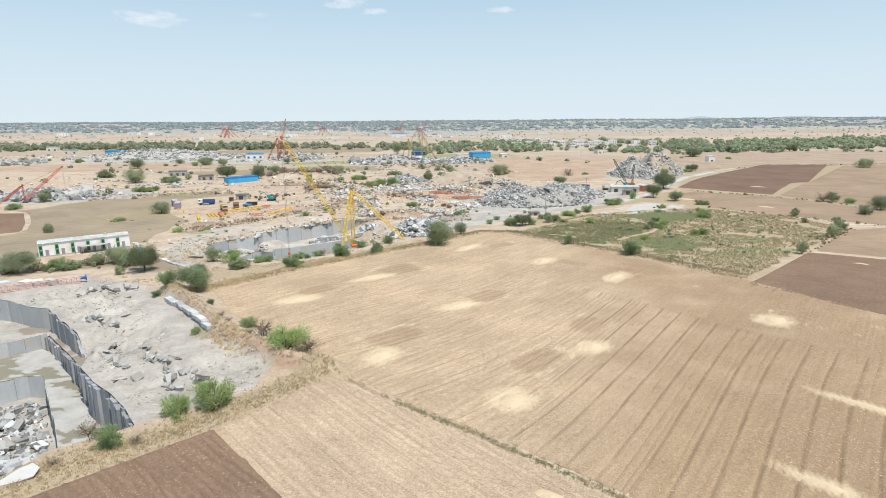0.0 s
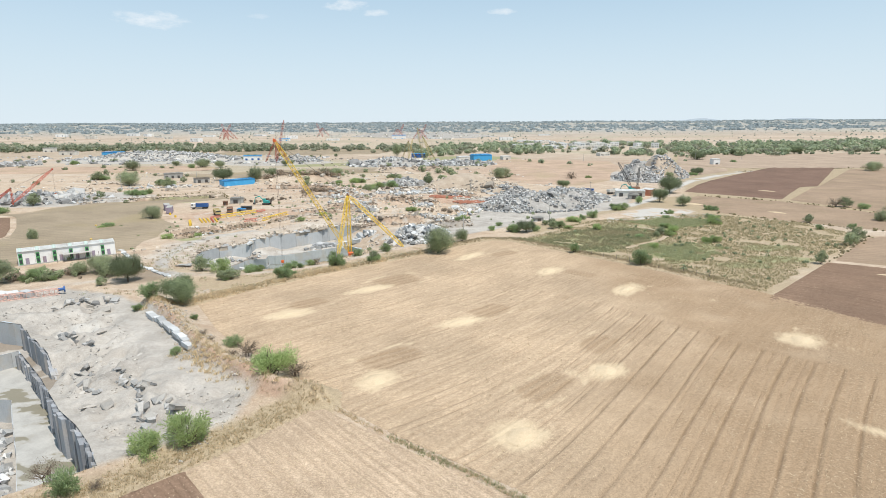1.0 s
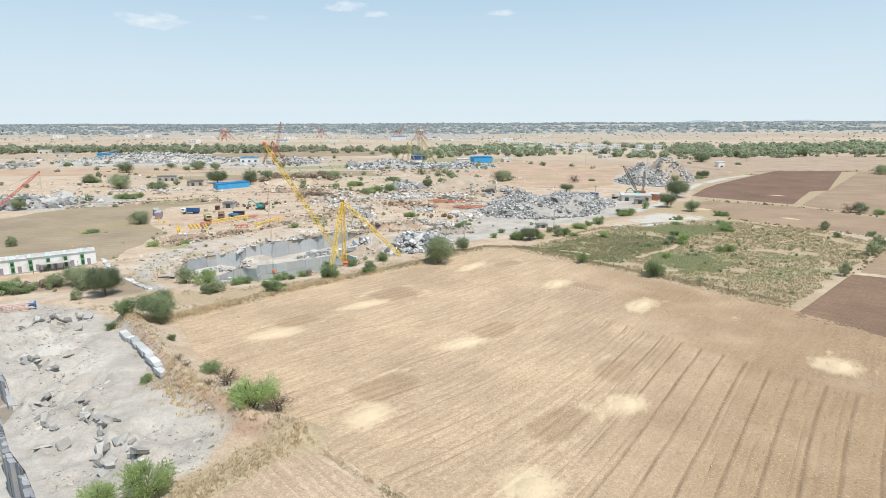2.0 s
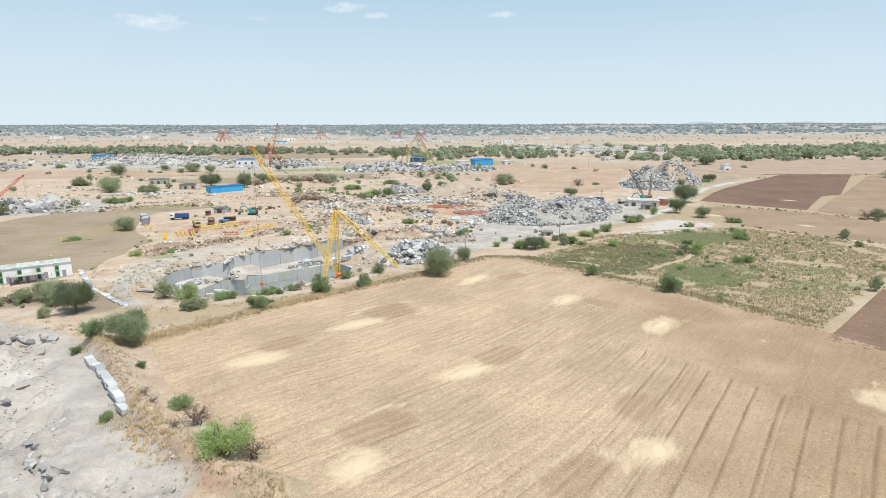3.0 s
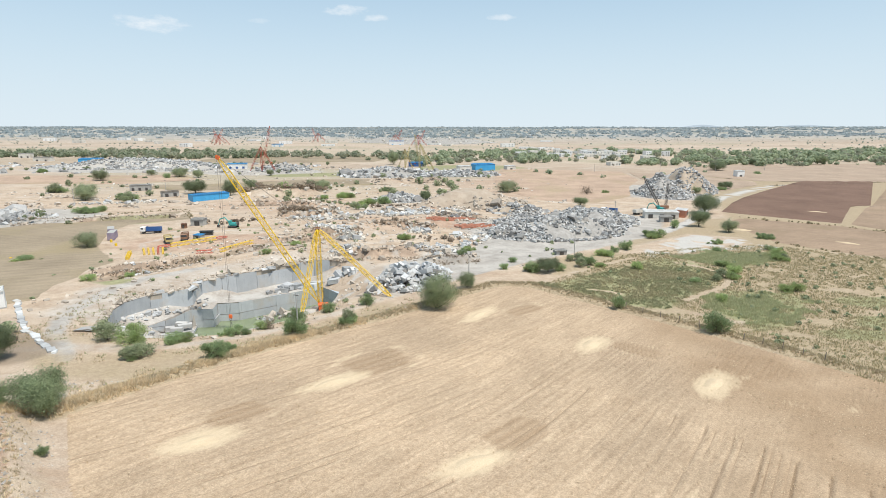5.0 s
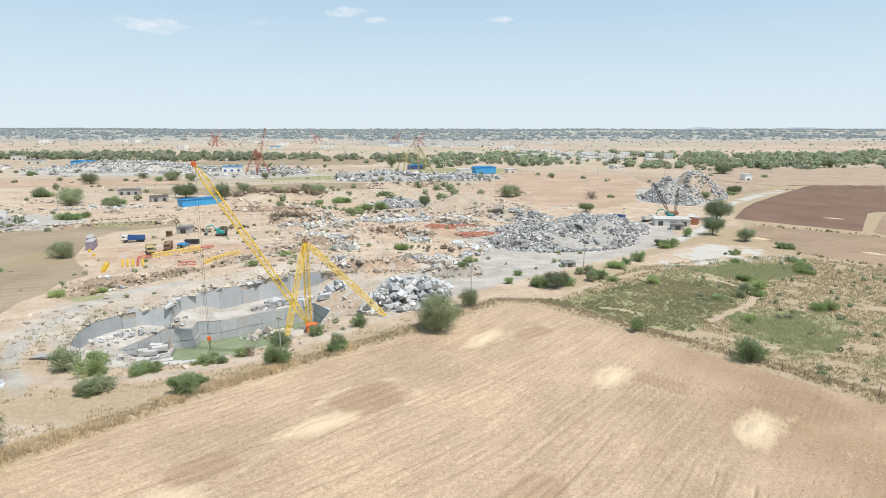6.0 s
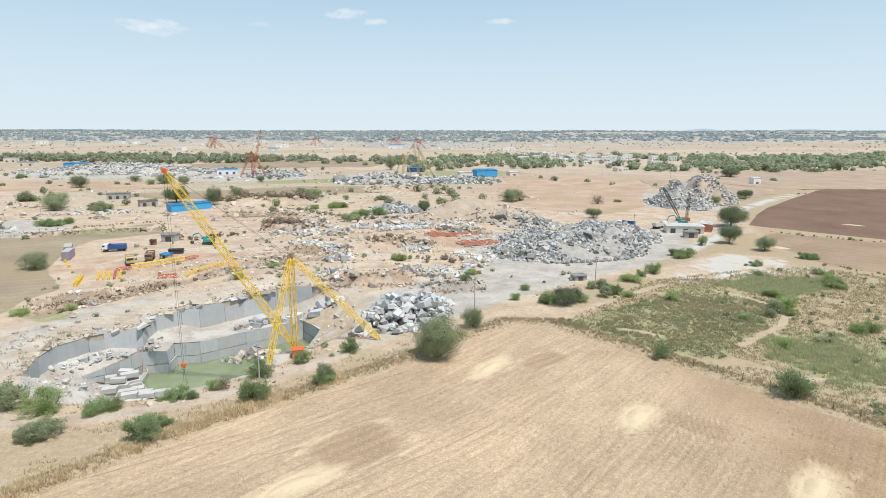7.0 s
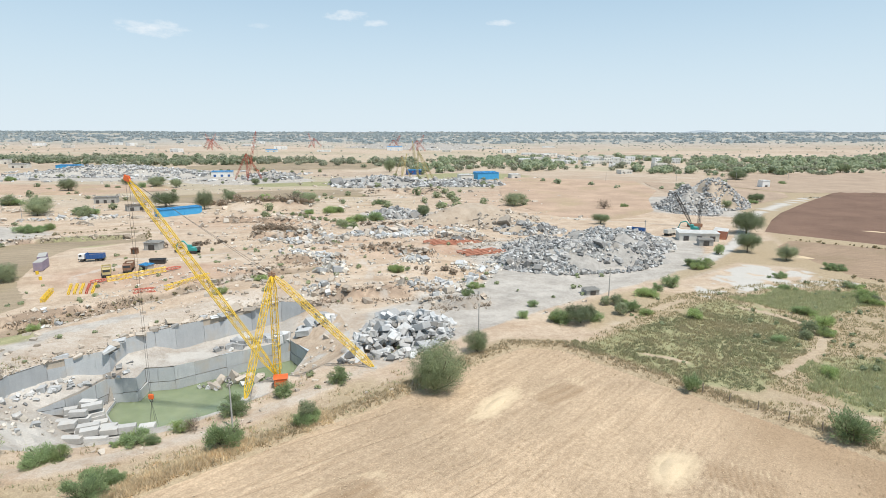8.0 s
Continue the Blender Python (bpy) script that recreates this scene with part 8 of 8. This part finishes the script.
def lying_boom(a, b, width, mat, label, ends=None):
    """A crane section laid on the ground."""
    za, zb = float(land(*a)) + width / 2 + 0.05, float(land(*b)) + width / 2 + 0.05
    t = thing("crane_section", pose(a[0], a[1], za), label, "crane part", "crane sections on the ground")
    d = (b[0] - a[0], b[1] - a[1], zb - za)
    L = math.hypot(d[0], d[1])
    if ends:
        u = (d[0] / L, d[1] / L)
        k = 4.5
        girder("girder", (u[0] * k, u[1] * k, 0), (d[0] - u[0] * k, d[1] - u[1] * k, d[2]), width, 1.3, mat, t, "", 0.09, 0.05, 0)
        girder("end_section", (0, 0, 0), (u[0] * k, u[1] * k, 0), width, 1.3, ends, t, "red tapered end", 0.09, 0.05, 4)
        girder("end_section", (d[0] - u[0] * k, d[1] - u[1] * k, d[2]), d, width, 1.3, ends, t, "red tapered end", 0.09, 0.05, 4)
    else:
        girder("girder", (0, 0, 0), d, width, 1.2, mat, t, "", 0.09, 0.05, 0)
    return t


lying_boom((-107.0, 278.5), (-86.8, 294.8), 1.3, YELLOW, "long yellow lattice boom with red ends lying on bare earth", RED)
lying_boom((-80.6, 270.8), (-72.3, 281.9), 1.2, YELLOW, "yellow lattice boom section lying on bare earth")
lying_boom((-86.8, 265.3), (-82.8, 269.3), 1.1, RED, "short red lattice section lying on bare earth")
lying_boom((-107.5, 258.3), (-112.7, 269.7), 1.0, YELLOW, "short yellow lattice section lying on bare earth")
for k in range(5):
    lying_boom((-105.6 + 1.5 * k, 266.0 + 0.3 * k), (-111.4 + 1.6 * k, 276.5 + 0.4 * k), 0.5, RED if k == 3 else YELLOW, "yellow and red lattice sections laid side by side")
lying_boom((-122, 148.5), (-99.4, 161.6), 1.45, FADED_RED, "long faded red lattice boom lying on dusty ground")
bm = bmesh.new()
rod(bm, (-99.6, 161.2, 1.3), (-98.4, 162.0, 1.3), 0.4, 14)
rod(bm, (-98.6, 161.9, 1.3), (-98.3, 162.1, 1.3), 0.8, 14)
ob = part("drum", bm, DEEP_BLUE, None)
tagged(ob, "blue steel drum at the end of a lying boom", "drum")


# ---- vehicles ----


def wheel(parent, x, y, r, w):
    bm = bmesh.new()
    rod(bm, (x, y - w / 2, r), (x, y + w / 2, r), r, 14)
    tyre = part("tyre", bm, RUBBER, parent)
    bm = bmesh.new()
    rod(bm, (x, y - w / 2 - 0.02, r), (x, y + w / 2 + 0.02, r), r * 0.5, 10)
    part("rim", bm, STEEL, tyre)


def tipper(x, y, rz, bed, cab, label):
    t = thing("dump_truck", pose(x, y, float(land(x, y)), 0, 0, rz), label, "truck")
    bm = bmesh.new()
    box(bm, 0, 0, 0.75, 8.2, 0.9, 0.3, 0.03)
    part("chassis", bm, STEEL, t)
    bm = bmesh.new()
    box(bm, 3.2, 0, 1.0, 1.9, 2.4, 1.9, 0.12)
    cabin = part("cab", bm, cab, t)
    bm = bmesh.new()
    box(bm, 4.16, 0, 1.95, 0.05, 2.0, 0.75)
    part("windscreen", bm, PANE, cabin)
    for s in (-1.21, 1.21):
        bm = bmesh.new()
        box(bm, 3.4, s, 1.95, 0.9, 0.04, 0.65)
        part("side_window", bm, PANE, cabin)
    bm = bmesh.new()
    box(bm, 4.22, 0, 0.7, 0.15, 2.4, 0.4, 0.03)
    part("bumper", bm, STEEL, t)
    bm = bmesh.new()
    L, W, H, th = 5.6, 2.5, 1.6, 0.1
    box(bm, -1.1, 0, 1.15, L, W, th)
    box(bm, -1.1, W / 2, 1.15, L, th, H, 0.02)
    box(bm, -1.1, -W / 2, 1.15, L, th, H, 0.02)
    box(bm, -1.1 + L / 2, 0, 1.15, th, W, H + 0.3, 0.02)
    box(bm, -1.1 - L / 2, 0, 1.15, th, W, H, 0.02)
    for k in range(6):
        for s in (-1, 1):
            box(bm, -1.1 - L / 2 + (k + 0.5) * L / 6, s * (W / 2 + 0.08), 1.15, 0.1, 0.1, H)
    part("tipping_bed", bm, bed, t)
    bm = bmesh.new()
    box(bm, -1.1, 0, 1.3, L - 0.3, W - 0.3, 1.1, 0.2)
    part("load", bm, TAN_HEAP, t, "load of earth")
    for wx in (3.1, -1.6, -2.9):
        for s in (-1.05, 1.05):
            wheel(t, wx, s, 0.52, 0.35)
    return t


tipper(-124.5, 309.0, 190, DEEP_BLUE, WHITE, "tipper truck with blue bed and white cab on bare earth")
tipper(-104.2, 295.2, 290, RUST, RUST, "rusty brown tipper truck parked on bare earth")
tipper(101.5, 362, 30, CREAM, WHITE, "pale truck parked behind a rubble heap")
tipper(87, 366, 150, DEEP_BLUE, WHITE, "truck with white cab behind a rubble heap")


def excavator(x, y, rz, mat, label):
    t = thing("excavator", pose(x, y, float(land(x, y)), 0, 0, rz), label, "excavator")
    for s in (-1.2, 1.2):
        bm = bmesh.new()
        box(bm, 0, s, 0, 4.2, 0.6, 0.9, 0.25)
        part("track", bm, RUBBER, t)
    bm = bmesh.new()
    box(bm, -0.4, 0, 1.05, 3.8, 2.7, 1.2, 0.15)
    body = part("body", bm, mat, t)
    bm = bmesh.new()
    box(bm, 0.9, 0.8, 2.1, 1.5, 1.0, 1.2, 0.1)
    part("cab", bm, mat, body)
    bm = bmesh.new()
    box(bm, 1.67, 0.8, 2.45, 0.05, 0.8, 0.7)
    part("windscreen", bm, PANE, body)
    bm = bmesh.new()
    box(bm, -1.9, 0, 1.0, 0.9, 2.6, 1.4, 0.2)
    part("counterweight", bm, STEEL, body)
    bm = bmesh.new()
    rod(bm, (1.3, -0.2, 1.7), (4.0, -0.2, 4.4), 0.28, 6)
    rod(bm, (4.0, -0.2, 4.4), (6.4, -0.2, 3.6), 0.26, 6)
    part("boom", bm, mat, t)
    bm = bmesh.new()
    rod(bm, (6.4, -0.2, 3.7), (7.4, -0.2, 1.0), 0.2, 6)
    part("dipper_arm", bm, mat, t)
    bm = bmesh.new()
    box(bm, 7.3, -0.2, 0.1, 1.1, 1.2, 0.9, 0.15)
    part("bucket", bm, STEEL, t)
    return t


excavator(-94.5, 322.5, 170, TEAL, "teal tracked excavator on bare earth")
excavator(116, 372, 140, TEAL, "teal tracked excavator beside a shed")
tipper(-108.0, 289.0, 300, DULL_YELLOW, DULL_YELLOW, "dusty yellow truck parked on bare earth")


def shipping_box(x, y, rz, mat, label):
    t = thing("shipping_container", pose(x, y, float(land(x, y)) + 0.1, 0, 0, rz), label, "container")
    bm = bmesh.new()
    box(bm, 0, 0, 0, 8.0, 2.5, 2.9, 0.05)
    for k in range(26):
        for s in (-1, 1):
            box(bm, -3.75 + k * 0.3, s * 1.26, 0.2, 0.13, 0.06, 2.5)
    body = part("body", bm, mat, t)
    for s in (-0.62, 0.62):
        bm = bmesh.new()
        box(bm, 4.03, s, 0.12, 0.06, 1.18, 2.6, 0.02)
        for k in (-0.3, 0.3):
            rod(bm, (4.09, s + k, 0.15), (4.09, s + k, 2.65), 0.03, 5)
        part("door", bm, mat, t)
    bm = bmesh.new()
    box(bm, 0, 0, 2.9, 8.05, 2.55, 0.06)
    part("roof", bm, CEMENT, t, "dusty pale roof")
    for s in (-1, 1):
        bm = bmesh.new()
        box(bm, 0, s * 1.0, -0.35, 7.6, 0.2, 0.4)
        part("skid", bm, STEEL, t)


shipping_box(-134.6, 297.4, 290, VIOLET, "violet-grey corrugated shipping container on bare earth")
shipping_box(-140.0, 306.0, 300, VIOLET, "violet-grey shipping container behind another one")


# ---- buildings ----


def cabin_row():
    """The row of white portable cabins with green bands, built in bays."""
    a, b = Vector((-131.8, 191.2, 0)), Vector((-110.4, 207.0, 0))
    d = b - a
    L = d.length
    t = thing("cabin_row", pose(a.x, a.y, 0.15, 0, 0, math.degrees(math.atan2(d.y, d.x))), "white portable cabins with green bands in a row", "cabin")
    W, H, bays = 6.0, 4.2, 6
    bl = L / bays
    bm = bmesh.new()
    box(bm, L / 2, W / 2, -0.4, L + 0.3, W + 0.3, 0.5)
    part("plinth", bm, CEMENT, t)
    for k in range(bays):
        bm = bmesh.new()
        box(bm, (k + 0.5) * bl, W / 2, 0.1, bl - 0.04, W, H, 0.03)
        wall = part("wall", bm, WHITE, t)
        for nm, z0, hh in (("window", 2.1, 1.5), ("door", 0.2, 1.8)):
            bm = bmesh.new()
            box(bm, k * bl + 0.75, -0.03, z0, 1.0, 0.08, hh, 0.01)
            part(nm, bm, GREEN_PAINT, wall, "green panel")
            bm = bmesh.new()
            box(bm, k * bl + 0.75, -0.075, z0 + 0.35, 0.6, 0.03, hh - 0.7)
            part("pane", bm, PANE, wall)
        bm = bmesh.new()
        box(bm, k * bl + 2.4, -0.03, 0.15, 0.95, 0.07, 1.9, 0.01)
        part("door", bm, VIOLET, wall, "grey-violet door")
    for k in range(bays):
        bm = bmesh.new()
        # low-pitched roof sheet of one bay
        x0, x1 = k * bl, (k + 1) * bl - 0.03
        v = [bm.verts.new(p) for p in [(x0, -0.35, H + 0.12), (x1, -0.35, H + 0.12), (x1, W / 2, H + 0.75), (x0, W / 2, H + 0.75), (x0, W + 0.35, H + 0.12), (x1, W + 0.35, H + 0.12)]]
        bm.faces.new((v[0], v[1], v[2], v[3]))
        bm.faces.new((v[3], v[2], v[5], v[4]))
        bmesh.ops.solidify(bm, geom=bm.faces[:], thickness=0.08)
        roof = part("roof", bm, WHITE, t)
        bm = bmesh.new()
        v = [bm.verts.new(p) for p in [(x0 + 0.3, -0.36, H + 0.16), (x0 + 1.25, -0.36, H + 0.16), (x0 + 1.25, W / 2, H + 0.79), (x0 + 0.3, W / 2, H + 0.79), (x0 + 0.3, W + 0.35, H + 0.16), (x0 + 1.25, W + 0.35, H + 0.16)]]
        bm.faces.new((v[0], v[1], v[2], v[3]))
        bm.faces.new((v[3], v[2], v[5], v[4]))
        part("green_band", bm, FADED_GREEN, roof, "faded grey-green roof band")
    for x in (0.0, L):
        bm = bmesh.new()
        v = [bm.verts.new(p) for p in [(x, 0, H + 0.1), (x, W, H + 0.1), (x, W / 2, H + 0.7)]]
        bm.faces.new(v)
        r = bmesh.ops.solidify(bm, geom=bm.faces[:], thickness=0.1)
        part("gable", bm, WHITE, t)
    for k in range(7):
        bm = bmesh.new()
        rod(bm, (10 + k * 1.9, -2.6, -0.1), (10 + k * 1.9, -2.6, 2.2), 0.06, 6)
        part("awning_post", bm, STEEL, t)
    bm = bmesh.new()
    box(bm, 15.6, -1.5, 2.2, 8.0, 2.4, 0.08)
    part("awning", bm, CEMENT, t, "grey awning sheet")


cabin_row()


def shed(x, y, rz, L, W, H, wall_mat, roof_mat, label, openings=2, pitch=0.5, door_mat=STEEL):
    t = thing("shed", pose(x, y, float(land(x, y)), 0, 0, rz), label, "shed")
    bm = bmesh.new()
    # ribbed front: one closed outline raised to the eaves
    n = max(6, int(L / 1.2))
    ring = [(L / 2, W / 2), (-L / 2, W / 2), (-L / 2, -W / 2)]
    for k in range(n):
        c, half = -L / 2 + (k + 0.5) * L / n, L / n * 0.22
        ring += [(c - half, -W / 2), (c - half, -W / 2 - 0.06), (c + half, -W / 2 - 0.06), (c + half, -W / 2)]
    ring.append((L / 2, -W / 2))
    low = [bm.verts.new((px, py, -0.5)) for px, py in ring]
    high = [bm.verts.new((px, py, H)) for px, py in ring]
    for k in range(len(ring)):
        j = (k + 1) % len(ring)
        bm.faces.new((low[k], low[j], high[j], high[k]))
    bm.faces.new(high)
    bmesh.ops.recalc_face_normals(bm, faces=bm.faces[:])
    wall = part("wall", bm, wall_mat, t)
    bm = bmesh.new()
    v = [bm.verts.new(p) for p in [(-L / 2 - 0.3, -W / 2 - 0.4, H), (L / 2 + 0.3, -W / 2 - 0.4, H), (L / 2 + 0.3, W / 2 + 0.3, H + pitch), (-L / 2 - 0.3, W / 2 + 0.3, H + pitch)]]
    bm.faces.new(v)
    bmesh.ops.solidify(bm, geom=bm.faces[:], thickness=0.12)
    part("roof", bm, roof_mat, t)
    for k in range(openings):
        px = -L / 2 + (k + 0.5) * L / openings
        bm = bmesh.new()
        box(bm, px, -W / 2 - 0.08, 0, min(2.4, L / openings * 0.4), 0.12, min(2.2, H * 0.75), 0.02)
        part("door", bm, door_mat, wall, "dark doorway panel")
    return t


shed(-146, 424, 46, 23, 7, 3.9, BLUE, BLUE, "long bright blue sheet-metal shed", 4, 0.2, BLUE)
shed(41, 664, 20, 22, 12, 6.3, BLUE, BLUE, "bright blue sheet-metal workshop", 2, 0.8, BLUE)
shed(21, 652, 20, 13, 9, 5.2, CREAM, WHITE, "white-walled quarry building beside a blue workshop", 2)
shed(70, 676, 20, 10, 8, 4.5, CREAM, WHITE, "small white quarry building", 1)
shed(-31, 722, 10, 16, 9, 4.5, DEEP_BLUE, BLUE, "blue quarry shed behind a heap", 2)
shed(-222, 690, 12, 20, 10, 5, WHITE, BLUE, "white quarry shed with blue panels", 3, 0.6, DEEP_BLUE)
shed(-446, 800, 5, 26, 12, 4.5, BLUE, BLUE, "bright blue far shed", 2, 0.6, BLUE)
shed(-360, 1330, 0, 24, 12, 4.5, WHITE, BLUE, "far blue industrial shed", 2, 1, BLUE)
shed(-115, 1500, 0, 36, 16, 9, WHITE, BLUE, "far white and blue industrial shed", 2, 1, BLUE)
shed(-113.0, 330, -5, 6.0, 4.0, 3.0, CEMENT, CEMENT, "small grey block hut on bare earth", 1, 0.3)
shed(-99.0, 296.5, -20, 3.6, 2.6, 1.9, CEMENT, BLUE, "small hut with pale blue sheet roof", 1, 0.2)
shed(-99.4, 305, 10, 5, 2.0, 1.6, STEEL, STEEL, "dark stack of steel stores", 1, 0.1)
shed(-116.4, 322, 0, 2.0, 1.8, 2.1, RUST, RUST, "small rust-red steel tank box", 1, 0.1)
shed(108.5, 352, -8, 16, 6.5, 3.4, CREAM, WHITE, "low white-roofed quarry office", 3, 0.4)
shed(121, 357, 60, 9, 5, 3.6, BRICK_RED, WHITE, "red and white end building of a quarry office", 2, 0.3)
shed(107, 341, -8, 5.5, 3.4, 2.6, CEMENT, CEMENT, "small grey block store beside an office", 1, 0.2)
shed(-215, 475, 15, 13, 6, 4.0, CEMENT, CEMENT, "roofless grey concrete shell building", 3, 0.2)
shed(-178, 440, 40, 10, 5, 3.2, CEMENT, WOOD, "low grey stone shelter", 2, 0.4)
shed(268, 590, 10, 7, 6, 6, WHITE, WHITE, "small white building by a lane", 1, 0.3)
shed(-520, 820, 0, 22, 9, 5, CREAM, CEMENT, "pale quarry building far off", 2)
shed(-600, 900, 10, 16, 9, 6, CREAM, CEMENT, "cream house among trees", 2)


def house(x, y, rz, L, W, storeys, mat, label):
    """A flat-roofed village house with parapet, door and windows."""
    t = thing("house", pose(x, y, float(land(x, y)), 0, 0, rz), label, "house", "village houses")
    H = 3.2 * storeys
    bm = bmesh.new()
    box(bm, 0, 0, -0.5, L, W, H + 0.5)
    wall = part("wall", bm, mat, t)
    bm = bmesh.new()
    for s in (-1, 1):
        box(bm, 0, s * (W / 2 - 0.12), H, L, 0.24, 0.9)
        box(bm, s * (L / 2 - 0.12), 0, H, 0.24, W - 0.5, 0.9)
    part("parapet", bm, mat, t)
    bm = bmesh.new()
    box(bm, 0, 0, H - 0.02, L - 0.6, W - 0.6, 0.08)
    part("roof", bm, CREAM, t)
    bm = bmesh.new()
    box(bm, -L * 0.2, -W / 2 - 0.03, 0, 1.2, 0.1, 2.2)
    part("door", bm, WOOD, wall)
    for st in range(storeys):
        for k in (-0.32, 0.1, 0.34):
            bm = bmesh.new()
            box(bm, L * k, -W / 2 - 0.03, st * 3.2 + 1.1, 1.2, 0.1, 1.3)
            part("window", bm, PANE, wall)
    return t


hrng = np.random.default_rng(141)
for k in range(52):
    hx, hy = 236 + hrng.normal(0, 36), 955 + hrng.normal(0, 62)
    house(hx, hy, hrng.uniform(-25, 25), hrng.uniform(8, 17), hrng.uniform(7, 12), int(hrng.integers(1, 3)), (WHITE, CREAM, CREAM, WHITE)[k % 4],
          "pale flat-roofed village house among trees")
for k in range(8):
    hx, hy = 185 + hrng.normal(0, 22), 1230 + hrng.normal(0, 30)
    house(hx, hy, hrng.uniform(-25, 25), hrng.uniform(10, 22), hrng.uniform(8, 14), 1, (WHITE, CREAM)[k % 2], "pale flat-roofed village house among trees")
for k in range(26):
    hx, hy = hrng.uniform(-1300, 300), hrng.uniform(1250, 2100)
    house(hx, hy, hrng.uniform(-25, 25), hrng.uniform(14, 34), hrng.uniform(10, 18), int(hrng.integers(1, 3)), (WHITE, CREAM)[k % 2], "pale flat-roofed farm building on a distant plain")


def power_pole(x, y, h, label="slender concrete power pole with cross arm"):
    t = thing("power_pole", pose(x, y, float(land(x, y)), 0, 0, tree_rng.uniform(0, 180)), label, "pole", "power poles")
    bm = bmesh.new()
    rod(bm, (0, 0, -0.4), (0, 0, h), 0.16, 8, 0.1)
    part("pole", bm, CEMENT, t)
    bm = bmesh.new()
    box(bm, 0, 0, h - 0.7, 1.6, 0.1, 0.12)
    part("cross_arm", bm, STEEL, t)
    for s in (-0.7, 0, 0.7):
        bm = bmesh.new()
        rod(bm, (s, 0, h - 0.6), (s, 0, h - 0.3), 0.06, 6)
        part("insulator", bm, CREAM, t)


for px, py, ph in [(46.2, 266, 8), (-33.4, 193.5, 8), (7.5, 232, 8.5), (84.5, 348, 9), (-190, 460, 9), (-215, 400, 9), (150, 640, 9), (215, 640, 9), (270, 640, 9), (330, 660, 9)]:
    power_pole(px, py, ph)
shelter = shed(41.5, 268, 15, 4.0, 3.0, 1.6, CEMENT, CEMENT, "low grey concrete pump house", 1, 0.1)


def tall_rig(x, y, h, rz, label):
    """A dark lattice drilling rig leaning over the stone heap."""
    t = thing("crane", pose(x, y, float(land(x, y)), 0, 0, rz), label, "crane")
    girder("jib", (0, 0, 1.5), (-9, 2, h), 1.1, 1.8, STEEL, t, "", 0.09, 0.05, 3)
    girder("mast", (4, 0, 0), (4.5, 0, h * 0.8), 1.0, 1.8, STEEL, t, "", 0.09, 0.05, 2)
    bm = bmesh.new()
    box(bm, 2, 0, 0, 6.5, 3.0, 1.6, 0.15)
    part("base", bm, RUST, t)
    V, F = bars([((-9, 2, h), (4.5, 0, h * 0.8), 0.05)], 4)
    put("stay_rope", raw_mesh("stay_rope", V, F, STEEL), t)


tall_rig(120, 385, 17, 10, "dark steel lattice crane beside a granite heap")


# long brick-red and orange steel bars stacked on the quarry floor
bm = bmesh.new()
box(bm, 0, 0, 0, 6.5, 0.45, 0.35, 0.02)
bar_mesh = part("bar", bm, BRICK_RED, None)
bar_data = bar_mesh.data
bpy.data.objects.remove(bar_mesh)
for k in range(9):
    bx, by = -3 + (k % 5) * 3.3 + (k // 5) * 12, 329 + (k % 5) * 2.7 - (k // 5) * 14
    bundle = thing("steel_bars", pose(bx, by, float(land(bx, by)) + 0.05, 0, 0, 38), "bundle of rust-orange steel bars on quarry earth", "steel bars", "bundles of bars")
    for j in range(8):
        put("bar", bar_data, bundle, "", pose(tree_rng.uniform(-1, 1), j * 0.95 - 3.3, 0.1 + 0.32 * (j % 2), 0, 0, tree_rng.uniform(-6, 6)))

# yellow markers by the cabins
for mx, my in [(-134, 232), (-131, 290), (-125.5, 283.5), (-150, 262), (-126, 226)]:
    bm = bmesh.new()
    rod(bm, (0, 0, 0), (0, 0, 1.0), 0.45, 12)
    rod(bm, (0, 0, 0.98), (0, 0, 1.06), 0.48, 12)
    ob = part("barrel", bm, YELLOW, None)
    ob.matrix_world = pose(mx, my, float(land(mx, my)))
    tagged(ob, "yellow steel barrel on dry ground", "barrel", "yellow barrels")

# low far hills on the horizon, with blue-grey haze put into their colour
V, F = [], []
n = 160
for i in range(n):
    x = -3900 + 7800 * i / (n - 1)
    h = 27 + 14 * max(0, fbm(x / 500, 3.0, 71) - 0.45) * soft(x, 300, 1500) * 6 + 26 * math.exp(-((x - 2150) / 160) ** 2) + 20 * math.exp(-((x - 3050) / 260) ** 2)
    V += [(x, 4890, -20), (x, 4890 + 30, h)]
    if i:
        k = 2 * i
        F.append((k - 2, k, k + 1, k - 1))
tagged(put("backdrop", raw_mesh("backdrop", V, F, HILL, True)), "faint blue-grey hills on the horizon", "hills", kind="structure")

# weathered posts along the field's edge
post_rng = np.random.default_rng(205)
for q in densify([(45.5, 205.2), (54.5, 194.9), (64, 184.2), (74, 173)], 3.6, False):
    bm = bmesh.new()
    rod(bm, (0, 0, -0.3), (post_rng.normal(0, 0.06), post_rng.normal(0, 0.06), post_rng.uniform(1.3, 1.8)), 0.11, 6, 0.08)
    ob = part("fence_post", bm, WOOD, None)
    ob.matrix_world = pose(q[0], q[1], float(land(q[0], q[1])))
    tagged(ob, "weathered grey wooden fence post on a field bund", "post", "fence posts")
